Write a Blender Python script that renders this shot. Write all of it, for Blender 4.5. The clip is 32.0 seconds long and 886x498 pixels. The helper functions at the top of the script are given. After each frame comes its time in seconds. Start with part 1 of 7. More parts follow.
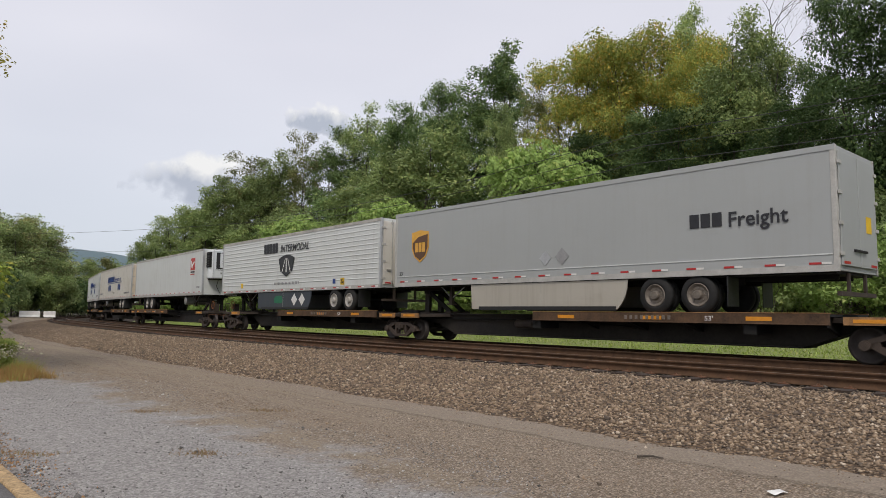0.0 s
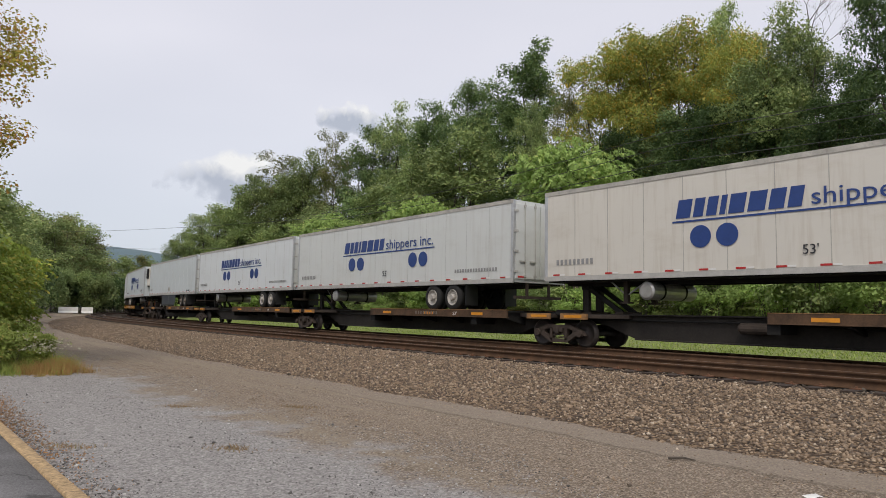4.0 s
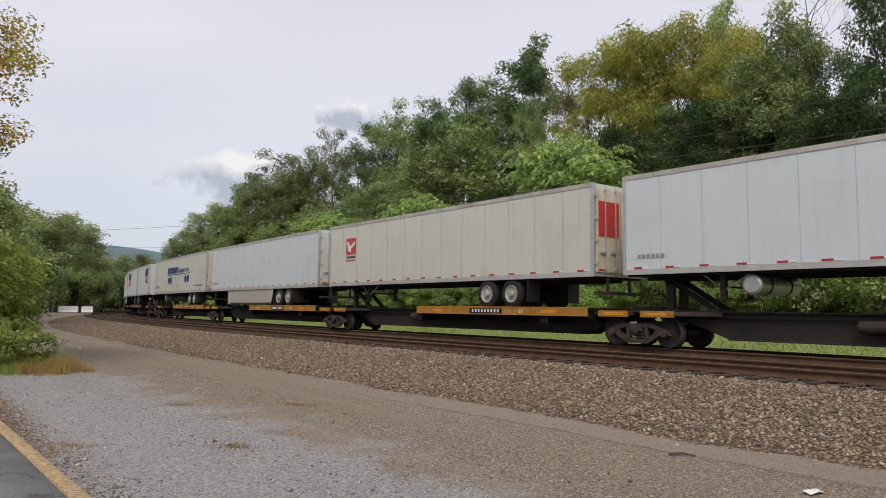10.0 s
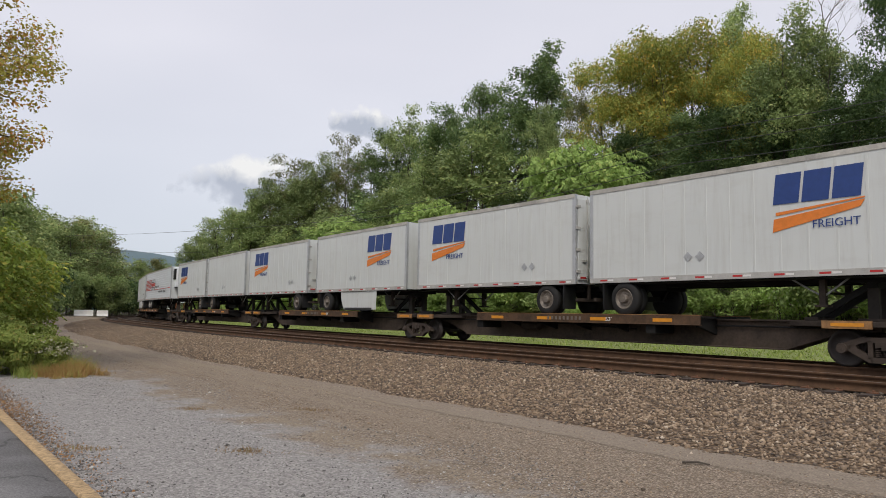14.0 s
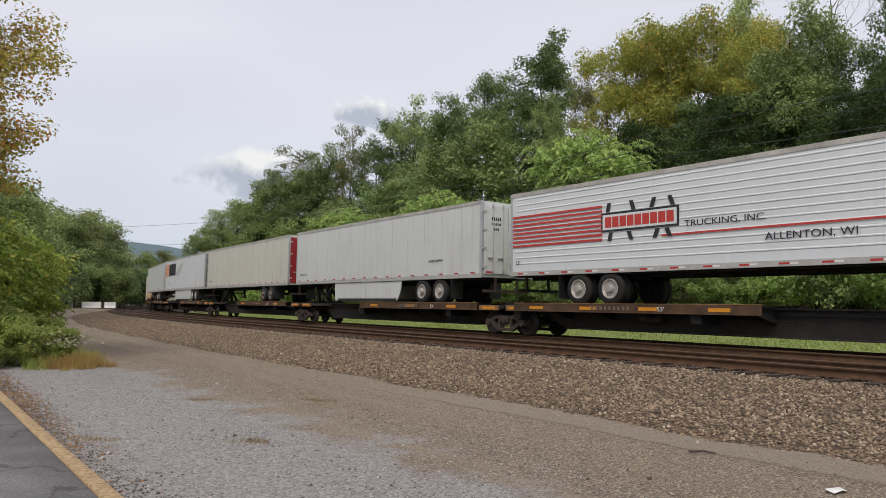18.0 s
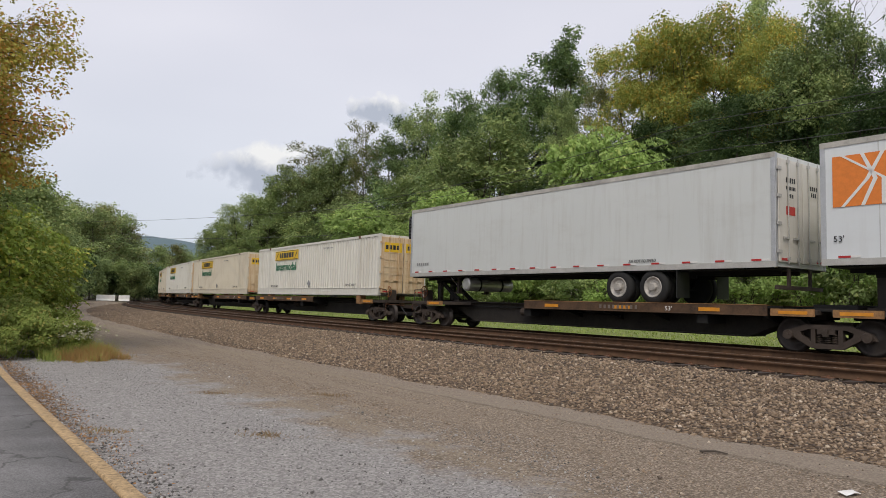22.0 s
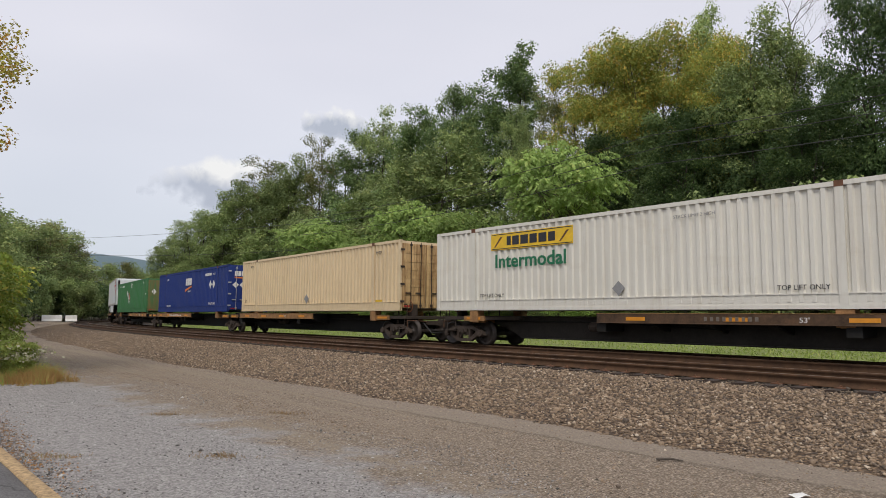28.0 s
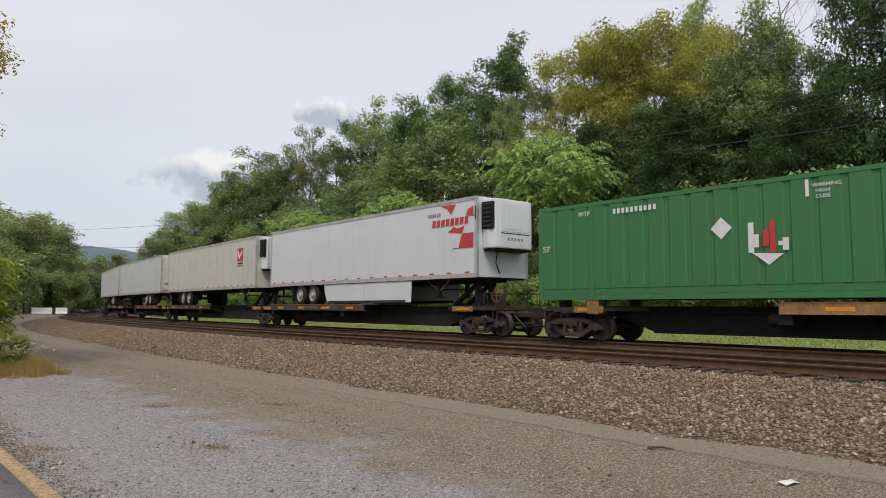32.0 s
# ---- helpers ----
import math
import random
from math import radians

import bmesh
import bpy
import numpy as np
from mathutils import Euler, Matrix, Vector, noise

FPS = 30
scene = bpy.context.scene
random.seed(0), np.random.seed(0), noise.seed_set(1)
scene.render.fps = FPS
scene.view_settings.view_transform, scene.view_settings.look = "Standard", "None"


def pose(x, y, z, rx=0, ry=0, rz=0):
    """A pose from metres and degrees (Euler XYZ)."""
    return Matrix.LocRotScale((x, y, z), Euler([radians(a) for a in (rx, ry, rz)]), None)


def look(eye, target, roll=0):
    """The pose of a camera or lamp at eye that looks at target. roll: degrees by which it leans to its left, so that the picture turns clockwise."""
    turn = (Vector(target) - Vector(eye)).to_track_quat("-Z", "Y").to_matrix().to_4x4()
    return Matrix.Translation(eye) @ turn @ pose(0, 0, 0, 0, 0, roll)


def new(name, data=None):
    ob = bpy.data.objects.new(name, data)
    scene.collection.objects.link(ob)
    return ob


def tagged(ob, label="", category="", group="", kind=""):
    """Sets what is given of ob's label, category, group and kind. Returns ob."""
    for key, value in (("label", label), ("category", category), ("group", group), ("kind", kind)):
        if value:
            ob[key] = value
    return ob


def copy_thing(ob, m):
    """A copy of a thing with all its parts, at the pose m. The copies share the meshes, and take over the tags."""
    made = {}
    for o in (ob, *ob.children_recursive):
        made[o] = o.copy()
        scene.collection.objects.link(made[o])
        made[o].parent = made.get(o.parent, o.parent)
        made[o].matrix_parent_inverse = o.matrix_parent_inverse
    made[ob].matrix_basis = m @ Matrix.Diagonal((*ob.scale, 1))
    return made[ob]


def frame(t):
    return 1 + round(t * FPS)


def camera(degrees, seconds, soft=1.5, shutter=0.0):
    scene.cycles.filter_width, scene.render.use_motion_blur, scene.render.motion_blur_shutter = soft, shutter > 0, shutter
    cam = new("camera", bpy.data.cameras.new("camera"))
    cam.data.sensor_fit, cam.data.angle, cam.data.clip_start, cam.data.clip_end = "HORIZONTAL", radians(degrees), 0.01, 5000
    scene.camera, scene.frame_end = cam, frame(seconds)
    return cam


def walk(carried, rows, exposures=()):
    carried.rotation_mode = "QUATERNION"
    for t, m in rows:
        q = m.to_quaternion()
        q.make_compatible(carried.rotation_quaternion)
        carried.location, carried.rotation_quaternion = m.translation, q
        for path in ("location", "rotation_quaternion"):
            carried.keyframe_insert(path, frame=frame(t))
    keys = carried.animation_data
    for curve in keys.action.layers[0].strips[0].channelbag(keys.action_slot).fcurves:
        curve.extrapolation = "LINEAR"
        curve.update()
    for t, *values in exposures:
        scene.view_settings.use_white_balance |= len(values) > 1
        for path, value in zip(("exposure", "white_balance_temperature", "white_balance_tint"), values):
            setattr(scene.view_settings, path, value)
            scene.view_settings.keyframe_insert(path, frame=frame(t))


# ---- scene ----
EYE_Z = 1.585
# seconds, pitch, yaw and lean of the held camera, degrees
HELD = [
    (0, 5.46, -2.14, 0.68), (0.5, 5.47, -2.00, 0.73), (1, 5.50, -1.94, 0.62), (1.5, 5.45, -1.76, 0.82), (2, 5.52, -1.23, 0.97),
    (2.5, 5.53, -0.45, 1.13), (3, 5.50, -0.00, 1.10), (3.5, 5.38, 0.23, 1.06), (5.5, 5.24, 0.36, 1.03), (6, 5.25, 0.42, 0.90),
    (6.5, 5.23, 0.44, 0.99), (7, 5.21, 0.40, 0.87), (7.5, 5.22, -0.13, 0.91), (8, 5.22, -0.10, 0.91), (8.5, 5.27, -0.06, 0.72),
    (9, 5.27, -0.00, 0.73), (9.5, 5.17, 0.09, 0.67), (10, 5.07, 0.26, 0.75), (10.5, 5.08, 0.41, 0.82), (11, 5.12, 0.50, 0.91),
    (11.5, 5.22, 0.60, 0.95), (12, 5.25, 0.74, 1.02), (12.5, 5.31, 0.93, 1.12), (13, 5.38, 1.09, 1.17), (13.5, 5.46, 1.19, 1.18),
    (14, 5.53, 1.31, 1.07), (14.5, 5.52, 1.42, 1.05), (16.5, 4.81, 1.67, 0.92), (17, 4.78, 1.73, 0.99), (17.5, 4.80, 1.72, 0.88),
    (18, 4.73, 1.76, 0.81), (18.5, 4.70, 1.76, 0.83), (19, 5.00, 1.82, 0.66), (19.5, 5.41, 2.57, 1.68), (20, 5.48, 2.08, 2.37),
    (20.5, 5.27, 2.37, 2.05), (21, 4.78, 2.66, 2.03), (21.5, 4.50, 2.71, 1.48), (22, 4.43, 2.74, 1.44), (22.5, 4.45, 2.55, 1.20),
    (23, 5.04, 2.25, 1.14), (23.5, 5.32, 1.62, 1.49), (24, 5.46, 1.34, 1.80), (24.5, 5.66, 0.84, 2.03), (25, 5.69, 0.72, 2.08),
    (25.5, 5.68, 0.38, 2.01), (27.5, 5.80, -0.94, 0.28), (28, 5.65, -0.77, 0.44), (28.5, 5.26, -0.61, 0.24), (29, 5.32, -0.57, 0.31),
    (29.5, 5.32, -0.81, 0.37), (30, 5.19, -1.04, 0.40), (30.5, 5.13, -1.22, 0.40), (31, 4.94, -1.27, 0.47), (31.5, 4.87, -1.23, 0.55),
    (32, 4.88, -1.45, 0.16),
]
cam = camera(65.46, 32.0, soft=0.55)
walk(cam, [(t, pose(0, 0, EYE_Z, 0, 0, yaw) @ pose(0, 0, 0, 90 + pitch) @ pose(0, 0, 0, 0, 0, lean)) for t, pitch, yaw, lean in HELD],
     exposures=[(0, 0.0), (32, 0.0)])

# ---- world and light: bright overcast ----
SUN_EL, SUN_AZ = 51, 187
world = bpy.data.worlds.new("overcast_sky")
scene.world = world
world.use_nodes = True
wn, wl = world.node_tree.nodes, world.node_tree.links
wn.clear()
w_out, w_bg = wn.new("ShaderNodeOutputWorld"), wn.new("ShaderNodeBackground")
w_sky, w_mix, w_scale = wn.new("ShaderNodeTexSky"), wn.new("ShaderNodeMix"), wn.new("ShaderNodeVectorMath")
w_sky.sky_type, w_sky.sun_disc = "NISHITA", False
w_sky.sun_elevation, w_sky.sun_rotation = radians(SUN_EL), radians(SUN_AZ)
w_scale.operation = "SCALE"
w_scale.inputs["Scale"].default_value = 0.09
w_mix.data_type = "RGBA"
w_mix.inputs["Factor"].default_value = 0.86
w_tc, w_sep, w_ramp = wn.new("ShaderNodeTexCoord"), wn.new("ShaderNodeSeparateXYZ"), wn.new("ShaderNodeValToRGB")
w_ramp.color_ramp.elements[0].position, w_ramp.color_ramp.elements[0].color = 0.0, (0.66, 0.71, 0.79, 1)
w_ramp.color_ramp.elements[1].position, w_ramp.color_ramp.elements[1].color = 0.36, (0.84, 0.835, 0.91, 1)
wl.new(w_tc.outputs["Generated"], w_sep.inputs["Vector"])
wl.new(w_sep.outputs["Z"], w_ramp.inputs["Fac"])
w_map, w_noise, w_tone, w_mul = wn.new("ShaderNodeMapping"), wn.new("ShaderNodeTexNoise"), wn.new("ShaderNodeValToRGB"), wn.new("ShaderNodeMix")
w_map.inputs["Scale"].default_value = (1.0, 1.0, 3.2)
w_noise.inputs["Scale"].default_value, w_noise.inputs["Detail"].default_value, w_noise.inputs["Roughness"].default_value = 1.7, 3.0, 0.45
w_tone.color_ramp.elements[0].position, w_tone.color_ramp.elements[0].color = 0.3, (0.93, 0.935, 0.95, 1)
w_tone.color_ramp.elements[1].position, w_tone.color_ramp.elements[1].color = 0.68, (1.05, 1.045, 1.04, 1)
w_mul.data_type, w_mul.blend_type = "RGBA", "MULTIPLY"
w_mul.inputs["Factor"].default_value = 1.0
wl.new(w_tc.outputs["Generated"], w_map.inputs["Vector"])
wl.new(w_map.outputs["Vector"], w_noise.inputs["Vector"])
wl.new(w_noise.outputs["Fac"], w_tone.inputs["Fac"])
wl.new(w_ramp.outputs["Color"], w_mul.inputs["A"])
wl.new(w_tone.outputs["Color"], w_mul.inputs["B"])
wl.new(w_mul.outputs["Result"], w_mix.inputs["B"])
wl.new(w_sky.outputs["Color"], w_scale.inputs[0])
wl.new(w_scale.outputs["Vector"], w_mix.inputs["A"])
wl.new(w_mix.outputs["Result"], w_bg.inputs["Color"])
wl.new(w_bg.outputs["Background"], w_out.inputs["Surface"])
sun_data = bpy.data.lights.new("sun", "SUN")
sun_data.energy, sun_data.angle, sun_data.color = 1.6, radians(18), (1.0, 0.92, 0.8)
sun = new("sun", sun_data)
sun.matrix_world = look((-0.12 * 60, -0.99 * 60, 75), (0, 0, 0))

# ---- materials ----
def nodes_of(name):
    m = bpy.data.materials.new(name)
    m.use_nodes = True
    n, l = m.node_tree.nodes, m.node_tree.links
    return m, n, l, n["Principled BSDF"]


def noise_node(n, l, vec, scale, detail=4.0, rough=0.6):
    t = n.new("ShaderNodeTexNoise")
    t.inputs["Scale"].default_value, t.inputs["Detail"].default_value, t.inputs["Roughness"].default_value = scale, detail, rough
    l.new(vec, t.inputs["Vector"])
    return t.outputs["Fac"]


def ramp(n, l, fac, stops):
    r = n.new("ShaderNodeValToRGB")
    els = r.color_ramp.elements
    while len(els) < len(stops):
        els.new(0.5)
    for e, (p, c) in zip(els, stops):
        e.position, e.color = p, (*c, 1) if len(c) == 3 else c
    l.new(fac, r.inputs["Fac"])
    return r.outputs["Color"]


def blend(n, l, fac, a, b, mode="MIX"):
    x = n.new("ShaderNodeMix")
    x.data_type, x.blend_type = "RGBA", mode
    for sock, v in (("Factor", fac), ("A", a), ("B", b)):
        if isinstance(v, (int, float)):
            x.inputs[sock].default_value = v
        elif isinstance(v, tuple):
            x.inputs[sock].default_value = (*v, 1)
        else:
            l.new(v, x.inputs[sock])
    return x.outputs["Result"]


def coords(n, l, scale=(1, 1, 1), kind="Object"):
    tc, mp = n.new("ShaderNodeTexCoord"), n.new("ShaderNodeMapping")
    mp.inputs["Scale"].default_value = scale
    l.new(tc.outputs[kind], mp.inputs["Vector"])
    return mp.outputs["Vector"]


def bump(n, l, bsdf, fac, strength=0.3, dist=0.01):
    b = n.new("ShaderNodeBump")
    b.inputs["Strength"].default_value, b.inputs["Distance"].default_value = strength, dist
    l.new(fac, b.inputs["Height"])
    l.new(b.outputs["Normal"], bsdf.inputs["Normal"])


def plain_mat(name, c, rough=0.5, metal=0.0, vary=0.12, scale=6.0, bumpy=0.15):
    """A surface with two scales of mottling round one colour."""
    m, n, l, b = nodes_of(name)
    v = coords(n, l)
    f1, f2 = noise_node(n, l, v, scale), noise_node(n, l, v, scale * 9)
    dark, light = tuple(x * (1 - vary * 1.6) for x in c), tuple(min(1, x * (1 + vary)) for x in c)
    col = ramp(n, l, f1, [(0.3, dark), (0.7, light)])
    col = blend(n, l, 0.35, col, ramp(n, l, f2, [(0.3, dark), (0.7, light)]))
    l.new(col, b.inputs["Base Color"])
    b.inputs["Roughness"].default_value, b.inputs["Metallic"].default_value = rough, metal
    if bumpy:
        bump(n, l, b, f2, bumpy)
    return m


def paint_mat(name, c, grime=(0.24, 0.2, 0.15), dirt=0.35, rough=0.45):
    """Weathered paint on trailer and container sides: streaks that run down, road film, small stains."""
    m, n, l, b = nodes_of(name)
    v = coords(n, l)
    streak = noise_node(n, l, coords(n, l, (2.2, 2.2, 0.16)), 2.4, 5, 0.65)
    film = noise_node(n, l, v, 0.55, 3, 0.5)
    fine = noise_node(n, l, v, 14, 5, 0.7)
    base = blend(n, l, film, tuple(x * 0.93 for x in c), tuple(min(1, x * 1.05) for x in c))
    heavy = dirt > 0.6
    s = ramp(n, l, streak, [(0.4 if heavy else 0.50, (0, 0, 0)), (0.6 if heavy else 0.78, (dirt, dirt, dirt))])
    col = blend(n, l, s, base, grime)
    spots = ramp(n, l, fine, [(0.66, (0, 0, 0)), (0.85, (dirt * 0.6,) * 3)])
    col = blend(n, l, spots, col, grime)
    smear = noise_node(n, l, coords(n, l, (0.5, 0.5, 1.3)), 1.1, 6, 0.7)
    col = blend(n, l, ramp(n, l, smear, [(0.52, (0, 0, 0)), (0.8, (dirt * 0.8,) * 3)]), col, grime)
    l.new(col, b.inputs["Base Color"])
    rr = n.new("ShaderNodeMapRange")
    rr.inputs["To Min"].default_value, rr.inputs["To Max"].default_value = rough - 0.1, rough + 0.2
    l.new(film, rr.inputs["Value"])
    l.new(rr.outputs["Result"], b.inputs["Roughness"])
    bump(n, l, b, film, 0.12, 0.02)
    return m


def leaf_mat(name, dark, light, odd, odd_share=0.12):
    m, n, l, b = nodes_of(name)
    g = n.new("ShaderNodeNewGeometry")
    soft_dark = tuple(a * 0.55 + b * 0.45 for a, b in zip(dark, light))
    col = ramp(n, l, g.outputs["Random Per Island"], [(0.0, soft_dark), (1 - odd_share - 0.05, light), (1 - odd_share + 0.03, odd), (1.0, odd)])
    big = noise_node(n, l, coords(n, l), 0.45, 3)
    info = n.new("ShaderNodeObjectInfo")
    tone = n.new("ShaderNodeHueSaturation")
    mr = n.new("ShaderNodeMapRange")
    mr.inputs["To Min"].default_value, mr.inputs["To Max"].default_value = 0.78, 1.25
    l.new(info.outputs["Random"], mr.inputs["Value"])
    l.new(mr.outputs["Result"], tone.inputs["Value"])
    # broad noise patches sink to the dark tone, putting crown shade into the colour
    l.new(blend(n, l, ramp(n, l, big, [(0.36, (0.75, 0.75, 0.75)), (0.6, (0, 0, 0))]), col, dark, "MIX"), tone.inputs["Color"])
    l.new(tone.outputs["Color"], b.inputs["Base Color"])
    b.inputs["Roughness"].default_value = 0.6
    b.inputs["Specular IOR Level"].default_value = 0.25
    tr = n.new("ShaderNodeBsdfTranslucent")
    l.new(tone.outputs["Color"], tr.inputs["Color"])
    mx = n.new("ShaderNodeMixShader")
    mx.inputs["Fac"].default_value = 0.3
    out = n["Material Output"]
    l.new(b.outputs["BSDF"], mx.inputs[1])
    l.new(tr.outputs["BSDF"], mx.inputs[2])
    l.new(mx.outputs["Shader"], out.inputs["Surface"])
    return m


def stone_mat(name, stops, rough=0.9):
    m, n, l, b = nodes_of(name)
    g = n.new("ShaderNodeNewGeometry")
    col = ramp(n, l, g.outputs["Random Per Island"], stops)
    f = noise_node(n, l, coords(n, l), 40, 4)
    col = blend(n, l, 0.25, col, ramp(n, l, f, [(0.3, (0.05, 0.045, 0.04)), (0.75, (0.4, 0.37, 0.33))]))
    l.new(col, b.inputs["Base Color"])
    b.inputs["Roughness"].default_value = rough
    bump(n, l, b, f, 0.3, 0.005)
    return m


M_STEEL_DARK = plain_mat("black_grimy_steel", (0.010, 0.009, 0.008), 0.85, 0.0, 0.35, 3.0)
M_STEEL_BROWN = plain_mat("brown_grimy_steel", (0.05, 0.036, 0.027), 0.8, 0.0, 0.35, 3.0)
M_RUST = plain_mat("rusty_steel", (0.16, 0.075, 0.04), 0.85, 0.0, 0.35, 7.0)
M_SILL = plain_mat("grimy_brown_black_sill", (0.032, 0.026, 0.021), 0.8, 0.0, 0.4, 1.6)
M_SILL_BROWN = plain_mat("rust_brown_sill", (0.085, 0.06, 0.043), 0.8, 0.0, 0.4, 1.6)
M_TRUCK = plain_mat("dusty_cast_steel", (0.062, 0.044, 0.033), 0.8, 0.0, 0.25, 4.0)
M_WHEEL = plain_mat("dark_wheel_steel", (0.05, 0.04, 0.035), 0.6, 0.3, 0.25, 5.0)
M_RAIL = plain_mat("rusted_rail_steel", (0.09, 0.046, 0.022), 0.9, 0.0, 0.35, 4.0)
M_RAILHEAD = plain_mat("worn_rail_head", (0.2, 0.145, 0.11), 0.5, 0.3, 0.12, 3.0)
M_TIE = plain_mat("creosoted_wood", (0.05, 0.034, 0.025), 0.9, 0.0, 0.4, 5.0, 0.5)
M_YELLOW = plain_mat("faded_yellow_paint", (0.42, 0.2, 0.03), 0.6, 0.0, 0.3, 5.0)
M_STRIPE = plain_mat("orange_reflective_stripe", (0.72, 0.29, 0.02), 0.45, 0.0, 0.12, 8.0)
M_OCHRE = plain_mat("rust_worn_ochre_paint", (0.33, 0.175, 0.07), 0.75, 0.0, 0.4, 3.0)
M_DECKBROWN = plain_mat("grimy_brown_deck_paint", (0.10, 0.055, 0.028), 0.8, 0.0, 0.45, 2.5)
M_SEAM = plain_mat("grimy_panel_seam", (0.47, 0.45, 0.405), 0.6, 0.0, 0.25, 2.0)
M_SEAM_PALE = plain_mat("pale_panel_seam", (0.53, 0.54, 0.525), 0.5, 0.0, 0.15, 2.0)
M_TYRE = plain_mat("tyre_rubber", (0.014, 0.0135, 0.013), 0.8, 0.0, 0.25, 9.0)
M_RIM = plain_mat("dusty_white_rim", (0.46, 0.43, 0.39), 0.5, 0.1, 0.2, 12.0)
M_RIM_DARK = plain_mat("grimy_rim", (0.2, 0.17, 0.14), 0.55, 0.2, 0.3, 12.0)
M_ALU = plain_mat("dull_aluminium", (0.52, 0.53, 0.54), 0.45, 0.5, 0.14, 3.0)
M_GREYRAIL = plain_mat("grey_painted_rail", (0.47, 0.46, 0.43), 0.55, 0.0, 0.15, 3.0)
M_BLACK = plain_mat("black_plastic", (0.02, 0.02, 0.021), 0.5, 0.0, 0.2, 8.0)
M_RED = plain_mat("red_tape", (0.5, 0.03, 0.03), 0.4, 0.0, 0.15, 8.0)
M_WHITE = plain_mat("white_mark", (0.78, 0.77, 0.74), 0.5, 0.0, 0.08, 8.0)
M_TANK = plain_mat("aluminium_tank", (0.5, 0.49, 0.47), 0.35, 0.6, 0.15, 5.0)
M_ORANGE_HOSE = plain_mat("rusty_brake_wheel", (0.24, 0.085, 0.03), 0.7, 0.0, 0.3, 8.0)

P_GREY = paint_mat("grey_trailer_paint", (0.385, 0.40, 0.395), (0.3, 0.28, 0.25), 0.18, 0.4)
P_WHITE = paint_mat("white_trailer_paint", (0.65, 0.67, 0.652), (0.37, 0.34, 0.29), 0.27)
P_BRIGHT = paint_mat("bright_white_paint", (0.71, 0.74, 0.75), (0.4, 0.37, 0.33), 0.16)
P_BLUEWHITE = paint_mat("cool_white_paint", (0.63, 0.675, 0.69), (0.34, 0.33, 0.3), 0.2)
P_CREAM = paint_mat("cream_trailer_paint", (0.635, 0.625, 0.545), (0.4, 0.36, 0.26), 0.26)
P_DIRTY = paint_mat("dirty_white_paint", (0.68, 0.65, 0.585), (0.34, 0.26, 0.17), 0.33)
P_RUSTDOOR = paint_mat("rust_stained_door_paint", (0.68, 0.6, 0.47), (0.3, 0.18, 0.09), 0.5)
P_BOXWHITE = paint_mat("container_white_paint", (0.73, 0.71, 0.64), (0.4, 0.32, 0.22), 0.3)
P_BOXCREAM = paint_mat("container_cream_paint", (0.68, 0.62, 0.5), (0.4, 0.3, 0.2), 0.3)
P_BOXDOOR = paint_mat("rust_streaked_cream_door_paint", (0.74, 0.6, 0.4), (0.48, 0.26, 0.1), 0.62)
P_TAN = paint_mat("container_tan_paint", (0.74, 0.59, 0.375), (0.36, 0.24, 0.12), 0.3)
P_TANDOOR = paint_mat("rusty_tan_door_paint", (0.66, 0.46, 0.22), (0.23, 0.11, 0.04), 0.9)
P_BLUE = paint_mat("container_blue_paint", (0.007, 0.03, 0.19), (0.04, 0.05, 0.08), 0.22, 0.6)
P_GREEN = paint_mat("container_green_paint", (0.045, 0.19, 0.066), (0.1, 0.11, 0.06), 0.35, 0.6)
P_GREENDOOR = paint_mat("rusty_green_door_paint", (0.09, 0.19, 0.065), (0.3, 0.14, 0.055), 0.7)
P_REDEND = paint_mat("dark_red_paint", (0.3, 0.018, 0.022), (0.12, 0.05, 0.04), 0.4)
P_SKIRTGREY = paint_mat("beige_skirt_paint", (0.45, 0.42, 0.36), (0.25, 0.2, 0.15), 0.35)
P_SKIRTDARK = paint_mat("dark_skirt_panel", (0.05, 0.06, 0.075), (0.12, 0.11, 0.1), 0.3)
P_STEELDOOR = paint_mat("bare_metal_door", (0.2, 0.19, 0.17), (0.1, 0.08, 0.06), 0.5)
C_NAVY = plain_mat("navy_lettering", (0.02, 0.055, 0.22), 0.45, 0, 0.1, 8)
C_BLACK = plain_mat("black_lettering", (0.025, 0.025, 0.03), 0.45, 0, 0.15, 8)
C_RED = plain_mat("red_lettering", (0.55, 0.05, 0.04), 0.45, 0, 0.12, 8)
C_ORANGE = plain_mat("orange_lettering", (0.78, 0.22, 0.03), 0.45, 0, 0.1, 8)
C_GREEN = plain_mat("green_lettering", (0.015, 0.17, 0.08), 0.45, 0, 0.1, 8)
C_YELLOW = plain_mat("yellow_panel", (0.82, 0.53, 0.03), 0.45, 0, 0.12, 4)
C_GREY = plain_mat("grey_mark", (0.3, 0.3, 0.3), 0.5, 0, 0.15, 8)
C_BROWN = plain_mat("brown_badge", (0.12, 0.055, 0.025), 0.45, 0, 0.1, 8)
C_GOLD = plain_mat("gold_badge", (0.75, 0.4, 0.06), 0.4, 0, 0.1, 8)


